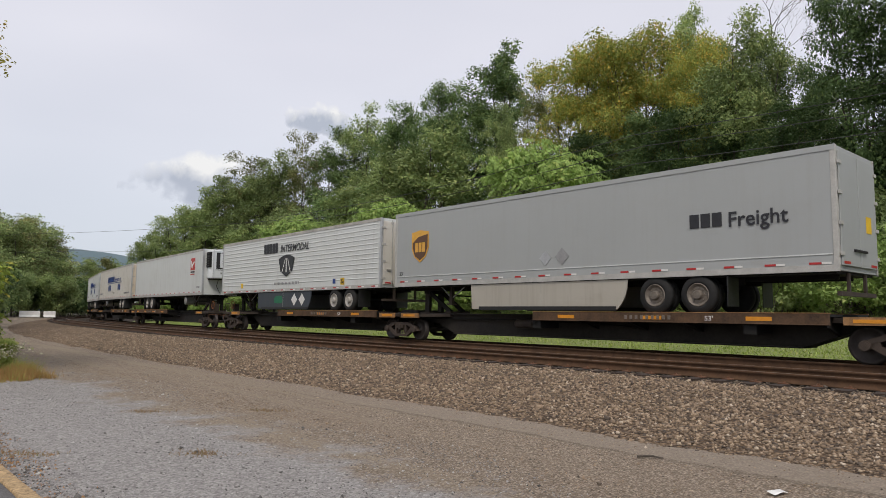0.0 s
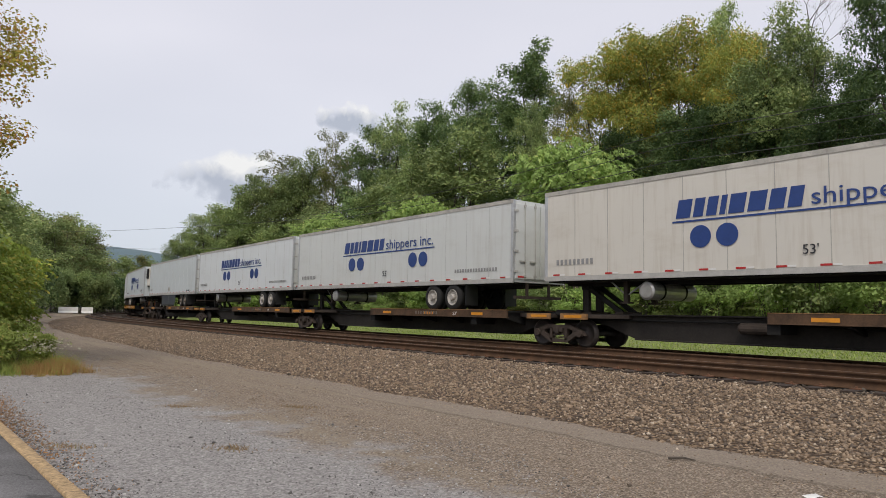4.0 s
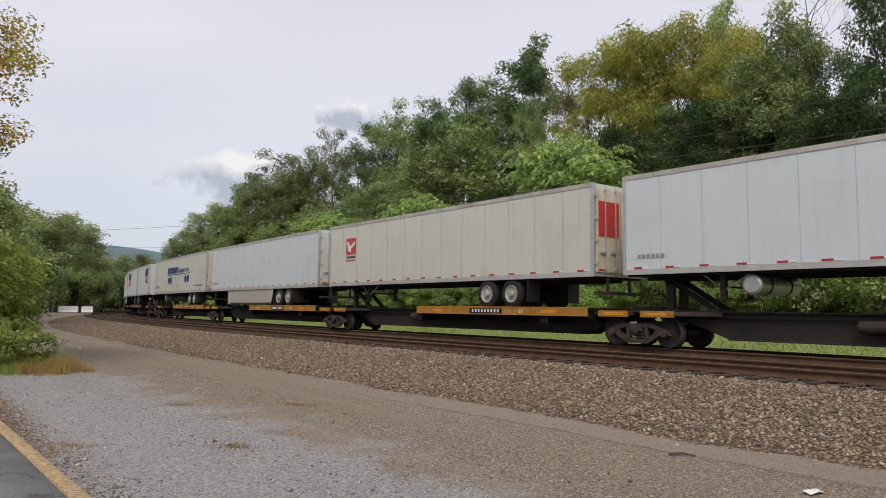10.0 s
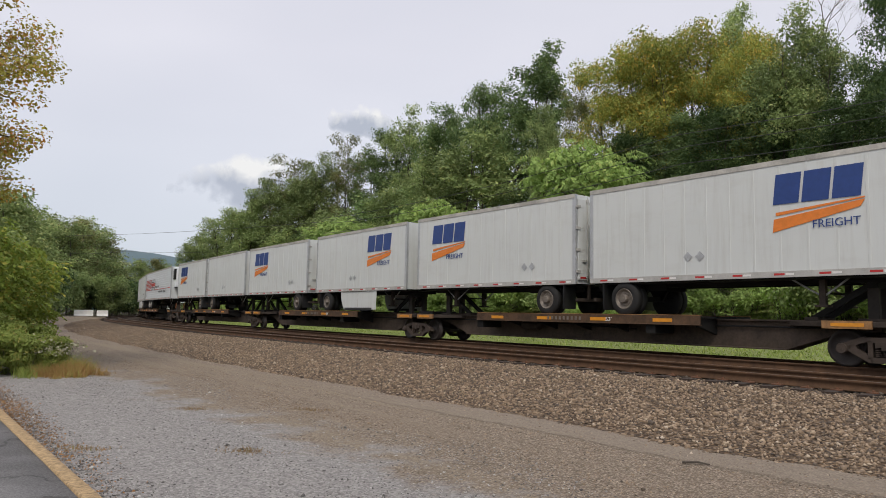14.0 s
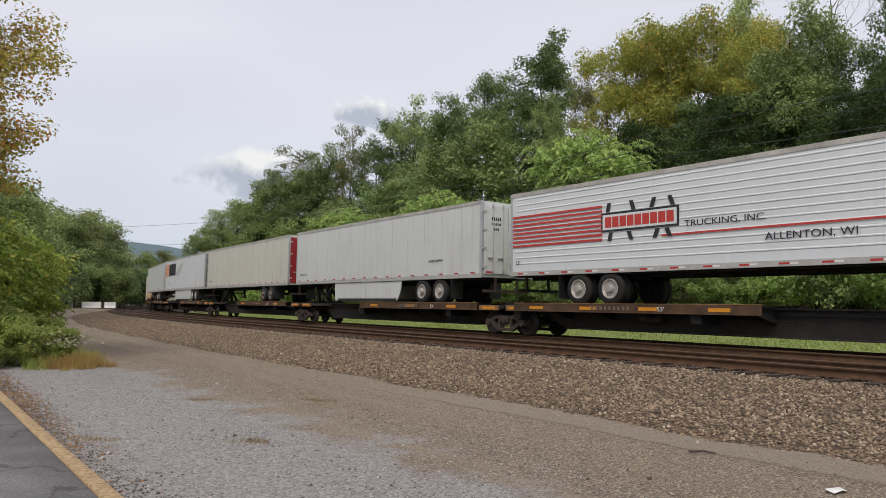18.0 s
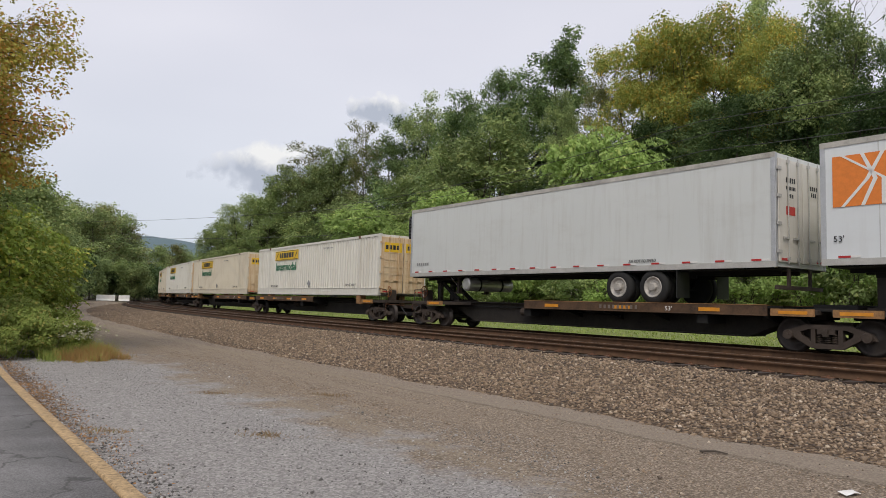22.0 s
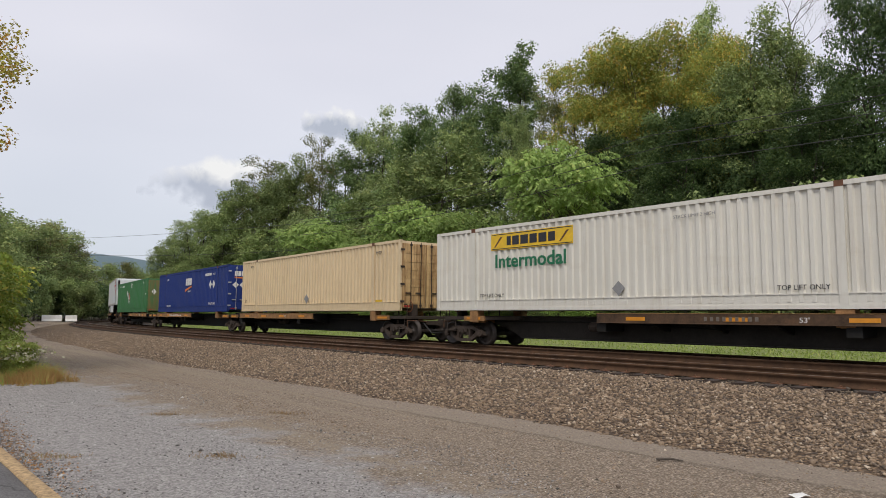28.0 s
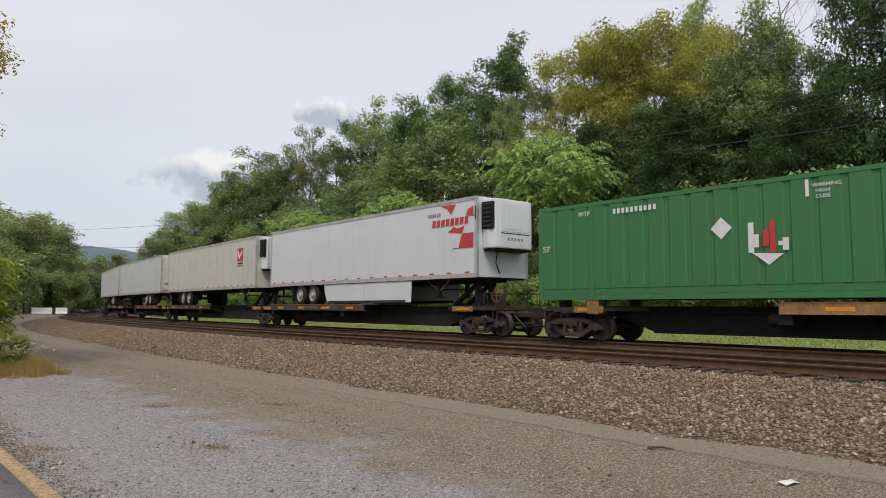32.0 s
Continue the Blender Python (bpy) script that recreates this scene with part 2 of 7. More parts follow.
# ---- mesh building ----
class Build:
    """Vertices and faces of one mesh."""

    def __init__(self):
        self.v, self.f = [], []

    def poly(self, pts):
        i = len(self.v)
        self.v += [tuple(p) for p in pts]
        self.f.append(tuple(range(i, i + len(pts))))
        return self

    def box(self, x0, x1, y0, y1, z0, z1):
        i = len(self.v)
        self.v += [(x, y, z) for z in (z0, z1) for y in (y0, y1) for x in (x0, x1)]
        self.f += [tuple(i + k for k in q) for q in ((0, 2, 3, 1), (4, 5, 7, 6), (0, 1, 5, 4), (2, 6, 7, 3), (0, 4, 6, 2), (1, 3, 7, 5))]
        return self

    def extrude(self, outline, a, b, axis="y"):
        """A closed outline in two axes, drawn along the third from a to b."""
        def at(p, d):
            return {"y": (p[0], d, p[1]), "x": (d, p[0], p[1]), "z": (p[0], p[1], d)}[axis]
        n, i = len(outline), len(self.v)
        self.v += [at(p, a) for p in outline] + [at(p, b) for p in outline]
        self.f += [(i + k, i + (k + 1) % n, i + n + (k + 1) % n, i + n + k) for k in range(n)]
        self.f += [tuple(i + k for k in reversed(range(n))), tuple(i + n + k for k in range(n))]
        return self

    def lathe(self, centre, axis, profile, n=20):
        """Rings (radius, position along the axis) round an axis; ends are closed."""
        i, c = len(self.v), centre
        for r, d in profile:
            for k in range(n):
                u, w = r * math.cos(2 * math.pi * k / n), r * math.sin(2 * math.pi * k / n)
                self.v.append({"y": (c[0] + u, c[1] + d, c[2] + w), "x": (c[0] + d, c[1] + u, c[2] + w), "z": (c[0] + u, c[1] + w, c[2] + d)}[axis])
        for j in range(len(profile) - 1):
            for k in range(n):
                a, b = i + j * n + k, i + j * n + (k + 1) % n
                self.f.append((a, b, b + n, a + n))
        self.f += [tuple(i + k for k in reversed(range(n))), tuple(i + (len(profile) - 1) * n + k for k in range(n))]
        return self

    def bar(self, p, q, r, n=6, r2=None):
        """A round bar from p to q."""
        p, q = Vector(p), Vector(q)
        d = (q - p).normalized()
        u = d.orthogonal().normalized()
        w = d.cross(u)
        i = len(self.v)
        for c, rad in ((p, r), (q, r if r2 is None else r2)):
            self.v += [tuple(c + (u * math.cos(2 * math.pi * k / n) + w * math.sin(2 * math.pi * k / n)) * rad) for k in range(n)]
        self.f += [(i + k, i + (k + 1) % n, i + n + (k + 1) % n, i + n + k) for k in range(n)]
        self.f += [tuple(i + k for k in reversed(range(n))), tuple(i + n + k for k in range(n))]
        return self

    def beam(self, p, q, w, h):
        """A square bar from p to q, w across and h deep."""
        p, q = Vector(p), Vector(q)
        d = (q - p).normalized()
        s = d.cross(Vector((0, 0, 1)))
        s = s.normalized() if s.length > 1e-4 else Vector((0, 1, 0))
        t = s.cross(d)
        i = len(self.v)
        for c in (p, q):
            self.v += [tuple(c + s * a * w / 2 + t * b * h / 2) for a, b in ((-1, -1), (1, -1), (1, 1), (-1, 1))]
        self.f += [(i + k, i + (k + 1) % 4, i + 4 + (k + 1) % 4, i + 4 + k) for k in range(4)]
        self.f += [(i + 3, i + 2, i + 1, i), (i + 4, i + 5, i + 6, i + 7)]
        return self

    def mesh(self, name, smooth=False):
        me = bpy.data.meshes.new(name)
        me.from_pydata(self.v, [], self.f)
        bm = bmesh.new()
        bm.from_mesh(me)
        bmesh.ops.recalc_face_normals(bm, faces=bm.faces)
        bm.to_mesh(me)
        bm.free()
        if smooth:
            me.polygons.foreach_set("use_smooth", [True] * len(me.polygons))
        me.update()
        return me


def part(name, b, material, parent=None, label="", at=None, bevel=0.0, smooth=False):
    """ONE mesh object, from a Build or a ready mesh, under a thing or a part."""
    me = b.mesh(name, smooth) if isinstance(b, Build) else b
    if material and not me.materials:
        me.materials.append(material)
    ob = new(name, me)
    if parent:
        ob.parent = parent
    if at is not None:
        ob.matrix_basis = at
    if bevel:
        md = ob.modifiers.new("edge", "BEVEL")
        md.width, md.segments, md.limit_method = bevel, 2, "ANGLE"
    if label:
        tagged(ob, label)
    return ob


def raw_mesh(name, verts, faces, material, smooth=False):
    """A mesh from numpy arrays; faces all have the same number of corners."""
    me = bpy.data.meshes.new(name)
    n, k = faces.shape
    me.vertices.add(len(verts))
    me.vertices.foreach_set("co", np.ascontiguousarray(verts, dtype=np.float32).ravel())
    me.loops.add(n * k)
    me.loops.foreach_set("vertex_index", np.ascontiguousarray(faces, dtype=np.int32).ravel())
    me.polygons.add(n)
    me.polygons.foreach_set("loop_start", np.arange(0, n * k, k, dtype=np.int32))
    if smooth:
        me.polygons.foreach_set("use_smooth", np.ones(n, dtype=bool))
    me.update(calc_edges=True)
    if material:
        me.materials.append(material)
    return me


# ---- the line of the far track: heading and bend along it ----
RAIL_Z, GAP = 0.60, 4.16
STEP = 0.5
S_LINE = np.arange(-640, 600, STEP)
BEND = np.clip(0.001712 - 2.924e-5 * S_LINE + 3.446e-7 * S_LINE ** 2, 0, 1 / 170)
BEND[S_LINE < -210] = 0
BEND[S_LINE > 30] = 0.00115
TURN = np.cumsum(BEND) * STEP
_zero = int(np.argmin(abs(S_LINE)))
TURN = TURN - TURN[_zero] - 0.9032
X_LINE, Y_LINE = np.cumsum(np.cos(TURN)) * STEP, np.cumsum(np.sin(TURN)) * STEP
X_LINE, Y_LINE = X_LINE - X_LINE[_zero] - 2.99, Y_LINE - Y_LINE[_zero] + 32.14


def on_line(s, off=0.0, z=0.0):
    """The point at s metres along the far track, off metres to the camera's side of it."""
    h = np.interp(s, S_LINE, TURN)
    return Vector((np.interp(s, S_LINE, X_LINE) + off * math.sin(h), np.interp(s, S_LINE, Y_LINE) - off * math.cos(h), z))


def heading(s):
    return float(np.interp(s, S_LINE, TURN))


def offsets(x, y):
    """For arrays of places: their s and their distance to the camera's side of the far track."""
    sel = slice(0, None, 4)
    sx, sy, ss, st = X_LINE[sel], Y_LINE[sel], S_LINE[sel], TURN[sel]
    so, oo = np.empty(len(x)), np.empty(len(x))
    for a in range(0, len(x), 4000):
        b = slice(a, a + 4000)
        d = (x[b, None] - sx) ** 2 + (y[b, None] - sy) ** 2
        i = d.argmin(1)
        h = st[i]
        along = (x[b] - sx[i]) * np.cos(h) + (y[b] - sy[i]) * np.sin(h)
        so[b] = ss[i] + along
        oo[b] = (x[b] - sx[i]) * np.sin(h) - (y[b] - sy[i]) * np.cos(h)
    return so, oo


def smooth01(v):
    v = np.clip(v, 0, 1)
    return v * v * (3 - 2 * v)


def land(x, y):
    """The lie of the land, without the ballast bed: heights for arrays of places."""
    s, o = offsets(x, y)
    z = np.zeros(len(x))
    far = np.hypot(x, y)
    z += np.where(o > 6, 0.5 * smooth01((far - 45) / 80), 0)
    up = np.clip(-o - 4, 0, None)
    z += np.where(o < -4, 0.12 * np.minimum(up, 14) + 0.30 * np.clip(up - 14, 0, 45), 0)
    z += np.where((o < -4) | (o > 17), 0.12 * np.sin(x * 0.35 + 1.3 * np.sin(y * 0.23)) * np.sin(y * 0.31), 0)
    z += np.where((o > 9) & (o < 17), 0.012 * np.sin(x * 1.7 + np.sin(y * 1.1)) + 0.01 * np.sin(o * 3.1), 0)
    return z, s, o

# ---- ground, ballast, tracks ----
def spread(lo, hi, step, reach, grow=1.17):
    """Grid lines: even from lo to hi, then ever wider out to the horizon."""
    mid = list(np.arange(lo, hi + step / 2, step))
    a, d = mid[-1], step
    right = []
    while a < reach:
        d *= grow
        a += d
        right.append(a)
    a, d = mid[0], step
    left = []
    while a > -reach:
        d *= grow
        a -= d
        left.append(a)
    return np.array(left[::-1] + mid + right)


def ground_mat():
    m, n, l, b = nodes_of("dirt_gravel_and_grass")
    v = coords(n, l)
    att = n.new("ShaderNodeAttribute")
    att.attribute_name = "zone"
    sep = n.new("ShaderNodeSeparateColor")
    l.new(att.outputs["Color"], sep.inputs["Color"])
    wob = noise_node(n, l, v, 0.8, 5, 0.7)

    def zone(sock, soft=0.5):
        """The zone's share, its edge broken up by noise."""
        a = n.new("ShaderNodeMath")
        a.operation = "ADD"
        l.new(sock, a.inputs[0])
        k = n.new("ShaderNodeMath")
        k.operation = "MULTIPLY_ADD"
        l.new(wob, k.inputs[0])
        k.inputs[1].default_value, k.inputs[2].default_value = soft, -soft / 2
        l.new(k.outputs[0], a.inputs[1])
        return ramp(n, l, a.outputs[0], [(0.42, (0, 0, 0)), (0.58, (1, 1, 1))])

    fine, mid, big = noise_node(n, l, v, 55, 6, 0.85), noise_node(n, l, v, 9, 5, 0.7), noise_node(n, l, v, 0.5, 4, 0.6)
    bits = n.new("ShaderNodeTexVoronoi")
    bits.inputs["Scale"].default_value = 48
    l.new(v, bits.inputs["Vector"])
    dirt = ramp(n, l, fine, [(0.36, (0.09, 0.067, 0.046)), (0.5, (0.25, 0.197, 0.138)), (0.64, (0.47, 0.39, 0.29))])
    soft = n.new("ShaderNodeMath")
    soft.operation = "MULTIPLY"
    l.new(big, soft.inputs[0])
    soft.inputs[1].default_value = 0.6
    dirt = blend(n, l, soft.outputs[0], dirt, ramp(n, l, mid, [(0.35, (0.15, 0.118, 0.083)), (0.65, (0.29, 0.236, 0.17))]))
    grain = n.new("ShaderNodeTexVoronoi")
    grain.inputs["Scale"].default_value = 42
    l.new(v, grain.inputs["Vector"])
    crumbs = ramp(n, l, grain.outputs["Color"], [(0.1, (0.15, 0.112, 0.08)), (0.5, (0.36, 0.285, 0.212)), (0.9, (0.6, 0.495, 0.39))])
    # crumb borders are darkened to paint in the shade of their gaps
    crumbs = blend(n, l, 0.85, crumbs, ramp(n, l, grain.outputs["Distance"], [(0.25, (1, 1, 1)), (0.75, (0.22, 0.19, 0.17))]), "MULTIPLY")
    dirt = blend(n, l, 0.68, dirt, crumbs)
    run = n.new("ShaderNodeAttribute")
    run.attribute_name = "lane"
    sep_run = n.new("ShaderNodeSeparateXYZ")
    l.new(run.outputs["Vector"], sep_run.inputs["Vector"])
    across = n.new("ShaderNodeMapRange")
    across.inputs["From Min"].default_value, across.inputs["From Max"].default_value = 9.5, 12.5
    l.new(sep_run.outputs["Y"], across.inputs["Value"])
    jog = n.new("ShaderNodeMath")
    jog.operation = "MULTIPLY_ADD"
    l.new(wob, jog.inputs[0])
    jog.inputs[1].default_value = 0.14
    l.new(across.outputs["Result"], jog.inputs[2])
    track_band = ramp(n, l, jog.outputs[0], [(0.2, (0, 0, 0)), (0.26, (0.6, 0.6, 0.6)), (0.5, (0.6, 0.6, 0.6)), (0.53, (0, 0, 0))])
    edge_band = ramp(n, l, jog.outputs[0], [(0.51, (0, 0, 0)), (0.535, (0.5, 0.5, 0.5)), (0.56, (0, 0, 0))])
    stretch = n.new("ShaderNodeMapRange")
    stretch.inputs["From Min"].default_value, stretch.inputs["From Max"].default_value = 11.0, 18.5
    l.new(sep_run.outputs["X"], stretch.inputs["Value"])
    track_band = blend(n, l, 1.0, track_band, stretch.outputs["Result"], "MULTIPLY")
    edge_band = blend(n, l, 1.0, edge_band, stretch.outputs["Result"], "MULTIPLY")
    rm = n.new("ShaderNodeMapping")
    rm.inputs["Scale"].default_value = (0.05, 1.1, 1)
    l.new(run.outputs["Vector"], rm.inputs["Vector"])
    ruts = noise_node(n, l, rm.outputs["Vector"], 1.3, 3, 0.5)
    dirt = blend(n, l, ramp(n, l, ruts, [(0.5, (0, 0, 0)), (0.64, (0.7, 0.7, 0.7))]), dirt, ramp(n, l, mid, [(0.3, (0.245, 0.196, 0.135)), (0.7, (0.316, 0.260, 0.189))]))
    dirt = blend(n, l, track_band, dirt, ramp(n, l, mid, [(0.3, (0.245, 0.2, 0.155)), (0.7, (0.33, 0.275, 0.215))]))
    dirt = blend(n, l, edge_band, dirt, (0.1, 0.078, 0.058))
    grv = ramp(n, l, bits.outputs["Color"], [(0.1, (0.1, 0.093, 0.088)), (0.5, (0.3, 0.283, 0.268)), (0.9, (0.54, 0.512, 0.485))])
    grv = blend(n, l, 0.45, grv, ramp(n, l, mid, [(0.3, (0.22, 0.207, 0.195)), (0.7, (0.39, 0.37, 0.355))]))
    grs = ramp(n, l, mid, [(0.25, (0.12, 0.15, 0.045)), (0.5, (0.22, 0.265, 0.085)), (0.8, (0.33, 0.34, 0.14))])
    litter = ramp(n, l, mid, [(0.3, (0.03, 0.028, 0.014)), (0.7, (0.075, 0.06, 0.03))])
    col = blend(n, l, zone(sep.outputs["Green"], 0.9), dirt, grv)
    col = blend(n, l, zone(sep.outputs["Red"], 0.5), col, grs)
    col = blend(n, l, zone(sep.outputs["Blue"], 0.5), col, litter)
    l.new(col, b.inputs["Base Color"])
    b.inputs["Roughness"].default_value = 0.95
    hgt = blend(n, l, 0.6, fine, grain.outputs["Distance"])
    bump(n, l, b, hgt, 0.9, 0.03)
    return m


M_GROUND = ground_mat()


def build_ground():
    gx, gy = spread(-42, 26, 0.5, 2600), spread(-6, 66, 0.5, 2600)
    xx, yy = np.meshgrid(gx, gy)
    x, y = xx.ravel(), yy.ravel()
    z, s, o = land(x, y)
    z = z - np.where((o > -4.5) & (o < 9.9), 0.15 * smooth01((9.9 - o) / 1.3), 0)
    nx, ny = len(gx), len(gy)
    i = (np.arange(ny - 1)[:, None] * nx + np.arange(nx - 1)).ravel()
    me = raw_mesh("ground", np.stack([x, y, z], 1), np.stack([i, i + 1, i + nx + 1, i + nx], 1), M_GROUND, True)
    att = me.color_attributes.new("zone", "FLOAT_COLOR", "POINT")
    grass = np.where(o < -3, smooth01((-o - 2.5) / 1.5), 0) + np.where(o > 17, smooth01((o - 17) / 4) * smooth01((np.hypot(x, y) - 14) / 6), 0)
    gravel = 0.2 + 0.55 * smooth01((o - 11.8) / 3.6) * (o < 40) * smooth01((s + 6) / 16) * (o > 9.5)
    wood = smooth01((-o - np.where(s > -45, 23, 17)) / 3) + (o > 24) * smooth01((np.hypot(x, y) - 20) / 10)
    lane = me.color_attributes.new("lane", "FLOAT_COLOR", "POINT")
    lane.data.foreach_set("color", np.stack([s, o, np.zeros(len(x)), np.ones(len(x))], 1).astype(np.float32).ravel())
    data = np.stack([np.clip(grass, 0, 1), gravel, np.clip(wood, 0, 1), np.ones(len(x))], 1)
    att.data.foreach_set("color", data.astype(np.float32).ravel())
    return tagged(new("ground", me), "dirt and grey gravel ground with a grassy verge and wooded slope", "ground", kind="structure")


build_ground()

S_NEAR = np.concatenate([np.arange(-260, -70, 4.0), np.arange(-70, 60, 0.5), np.arange(60, 200, 4.0)])


def sweep(profile, along, closed=False):
    """Vertices and quads of a cross-section (off, z) drawn along the far track's line."""
    h = np.interp(along, S_LINE, TURN)
    cx, cy = np.interp(along, S_LINE, X_LINE), np.interp(along, S_LINE, Y_LINE)
    pr = np.array(profile)
    x = cx[:, None] + pr[:, 0] * np.sin(h)[:, None]
    y = cy[:, None] - pr[:, 0] * np.cos(h)[:, None]
    z = np.broadcast_to(pr[:, 1], x.shape)
    v = np.stack([x, y, z], 2).reshape(-1, 3)
    k, n = len(pr), len(along)
    cols = np.arange(k if closed else k - 1)
    a = (np.arange(n - 1)[:, None] * k + cols).ravel()
    b = (np.arange(n - 1)[:, None] * k + (cols + 1) % k).ravel()
    return v, np.stack([a, b, b + k, a + k], 1)


STONE_STOPS = [(0.0, (0.055, 0.035, 0.022)), (0.3, (0.18, 0.118, 0.069)), (0.6, (0.305, 0.207, 0.123)), (0.88, (0.425, 0.302, 0.188)), (0.97, (0.53, 0.41, 0.28)), (1.0, (0.69, 0.57, 0.44))]
M_STONE = stone_mat("crushed_ballast_stone", STONE_STOPS)
# the ballast colours at about a third of their strength
M_DARK_STONE = stone_mat("oily_track_stone", [(p, tuple(x * 0.32 for x in c)) for p, c in STONE_STOPS])
M_GRIT = stone_mat("grey_gravel_stone", [(0.0, (0.03, 0.028, 0.027)), (0.3, (0.15, 0.14, 0.134)), (0.7, (0.36, 0.342, 0.326)), (0.93, (0.52, 0.5, 0.475)), (1.0, (0.72, 0.7, 0.67))])


def ballast_mat(name, tone):
    m, n, l, b = nodes_of(name)
    v = coords(n, l)
    vo = n.new("ShaderNodeTexVoronoi")
    vo.inputs["Scale"].default_value = 17
    l.new(v, vo.inputs["Vector"])
    col = ramp(n, l, vo.outputs["Color"], [(p * 0.9 + 0.05, tuple(x * tone for x in c)) for p, c in STONE_STOPS])
    # shade in the gaps between stones is painted as darker cell borders
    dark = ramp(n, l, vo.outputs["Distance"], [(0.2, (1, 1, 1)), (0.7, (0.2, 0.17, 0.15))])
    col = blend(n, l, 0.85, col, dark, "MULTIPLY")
    l.new(col, b.inputs["Base Color"])
    b.inputs["Roughness"].default_value = 0.95
    bump(n, l, b, vo.outputs["Distance"], 1.0, 0.06)
    return m


BED = [(-4.6, -0.02), (-3.2, 0.28), (-2.4, 0.38), (0, 0.40), (2.1, 0.37), (4.16, 0.375), (4.95, 0.39), (5.3, 0.388), (5.47, 0.372), (6.1, 0.342), (7.4, 0.2), (8.8, 0.07), (9.9, 0.005), (10.5, -0.06)]
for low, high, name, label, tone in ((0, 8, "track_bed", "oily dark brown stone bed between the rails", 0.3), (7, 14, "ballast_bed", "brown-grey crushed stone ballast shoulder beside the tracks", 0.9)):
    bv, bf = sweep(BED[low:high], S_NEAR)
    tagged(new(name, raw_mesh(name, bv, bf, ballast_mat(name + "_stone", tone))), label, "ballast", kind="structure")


def bed_z(o):
    return np.interp(o, [p[0] for p in BED], [p[1] for p in BED])


OCTA_F = np.array([(0, 2, 4), (2, 1, 4), (1, 3, 4), (3, 0, 4), (2, 0, 5), (1, 2, 5), (3, 1, 5), (0, 3, 5)])
OCTA_V = np.array([(1, 0, 0), (-1, 0, 0), (0, 1, 0), (0, -1, 0), (0, 0, 1), (0, 0, -1)], float)


def stones(name, x, y, z, size, material, seed):
    """Many angular stones joined into one mesh."""
    rng = np.random.default_rng(seed)
    n = len(x)
    v = OCTA_V[None] * (size[:, None, None] * rng.uniform(0.6, 1.15, (n, 6, 1))) + rng.normal(0, 0.18, (n, 6, 3)) * size[:, None, None]
    a = rng.uniform(0, 6.28, n)
    b = rng.uniform(0, 6.28, n)
    ca, sa, cb, sb = np.cos(a)[:, None], np.sin(a)[:, None], np.cos(b)[:, None], np.sin(b)[:, None]
    v0, v1, v2 = v[..., 0].copy(), v[..., 1].copy(), v[..., 2].copy()
    v1, v2 = v1 * cb - v2 * sb, v1 * sb + v2 * cb
    v0, v1 = v0 * ca - v1 * sa, v0 * sa + v1 * ca
    v = np.stack([v0 + x[:, None], v1 + y[:, None], v2 * 0.75 + z[:, None]], 2)
    f = OCTA_F[None] + (np.arange(n) * 6)[:, None, None]
    return raw_mesh(name, v.reshape(-1, 3), f.reshape(-1, 3), material)


def line_xy(s, o):
    h = np.interp(s, S_LINE, TURN)
    return np.interp(s, S_LINE, X_LINE) + o * np.sin(h), np.interp(s, S_LINE, Y_LINE) - o * np.cos(h)


def scatter_stones():
    rng = np.random.default_rng(5)
    n = 66000
    s = 27 - 62 * rng.beta(1.0, 2.1, n)
    o = rng.uniform(5.05, 10.2, n)
    keep = rng.random(n) < np.clip((10.6 - o) / 1.6, 0.12, 1)
    s, o = s[keep], o[keep]
    x, y = line_xy(s, o)
    size = rng.lognormal(math.log(0.0265), 0.3, len(s))
    ob = new("ballast_stones", stones("ballast_stones", x, y, bed_z(o) + size * np.where(o < 5.5, -0.3, 0.2), size, M_STONE, 6))
    tagged(ob, "loose crushed stones on the ballast shoulder", "stones", kind="stuff")
    n = 5000
    s, o = rng.uniform(-5, 26, n), rng.uniform(1.5, 5.5, n)
    x, y = line_xy(s, o)
    size = rng.lognormal(math.log(0.036), 0.25, n)
    ob = new("track_stones", stones("track_stones", x, y, bed_z(o) + 0.01, size, M_DARK_STONE, 7))
    tagged(ob, "loose stones between the rails", "stones", kind="stuff")
    n = 2600
    s, o = rng.uniform(8, 25, n), 16.6 - np.abs(rng.normal(0, 0.2, n))
    x, y = line_xy(s, o)
    size = rng.lognormal(math.log(0.013), 0.35, n)
    ob = new("kerb_stones", stones("kerb_stones", x, y, land(x, y)[0] + size * 0.2, size, M_GRIT, 9))
    tagged(ob, "loose grey stones gathered along the kerb", "stones", kind="stuff")
    n = 52000
    s = 29 - 32 * rng.beta(1.0, 1.7, n)
    o = rng.uniform(9.6, 16.5, n)
    keep = rng.random(n) < np.where(o < 11.0, 0.2, 1.0)
    s, o = s[keep], o[keep]
    x, y = line_xy(s, o)
    size = rng.lognormal(math.log(0.0078), 0.42, len(s))
    z, _, _ = land(x, y)
    lot = o + 0.8 * np.sin(s * 0.7) * rng.random(len(s)) > 12.8
    for name, label, sel, mat in (("gravel_stones", "fine grey gravel scattered over the lot", lot, M_GRIT), ("dirt_stones", "small brown stones trodden into the dirt", ~lot, M_STONE)):
        ob = new(name, stones(name, x[sel], y[sel], z[sel] + size[sel] * 0.1, size[sel], mat, 8))
        tagged(ob, label, "gravel", kind="stuff")


scatter_stones()

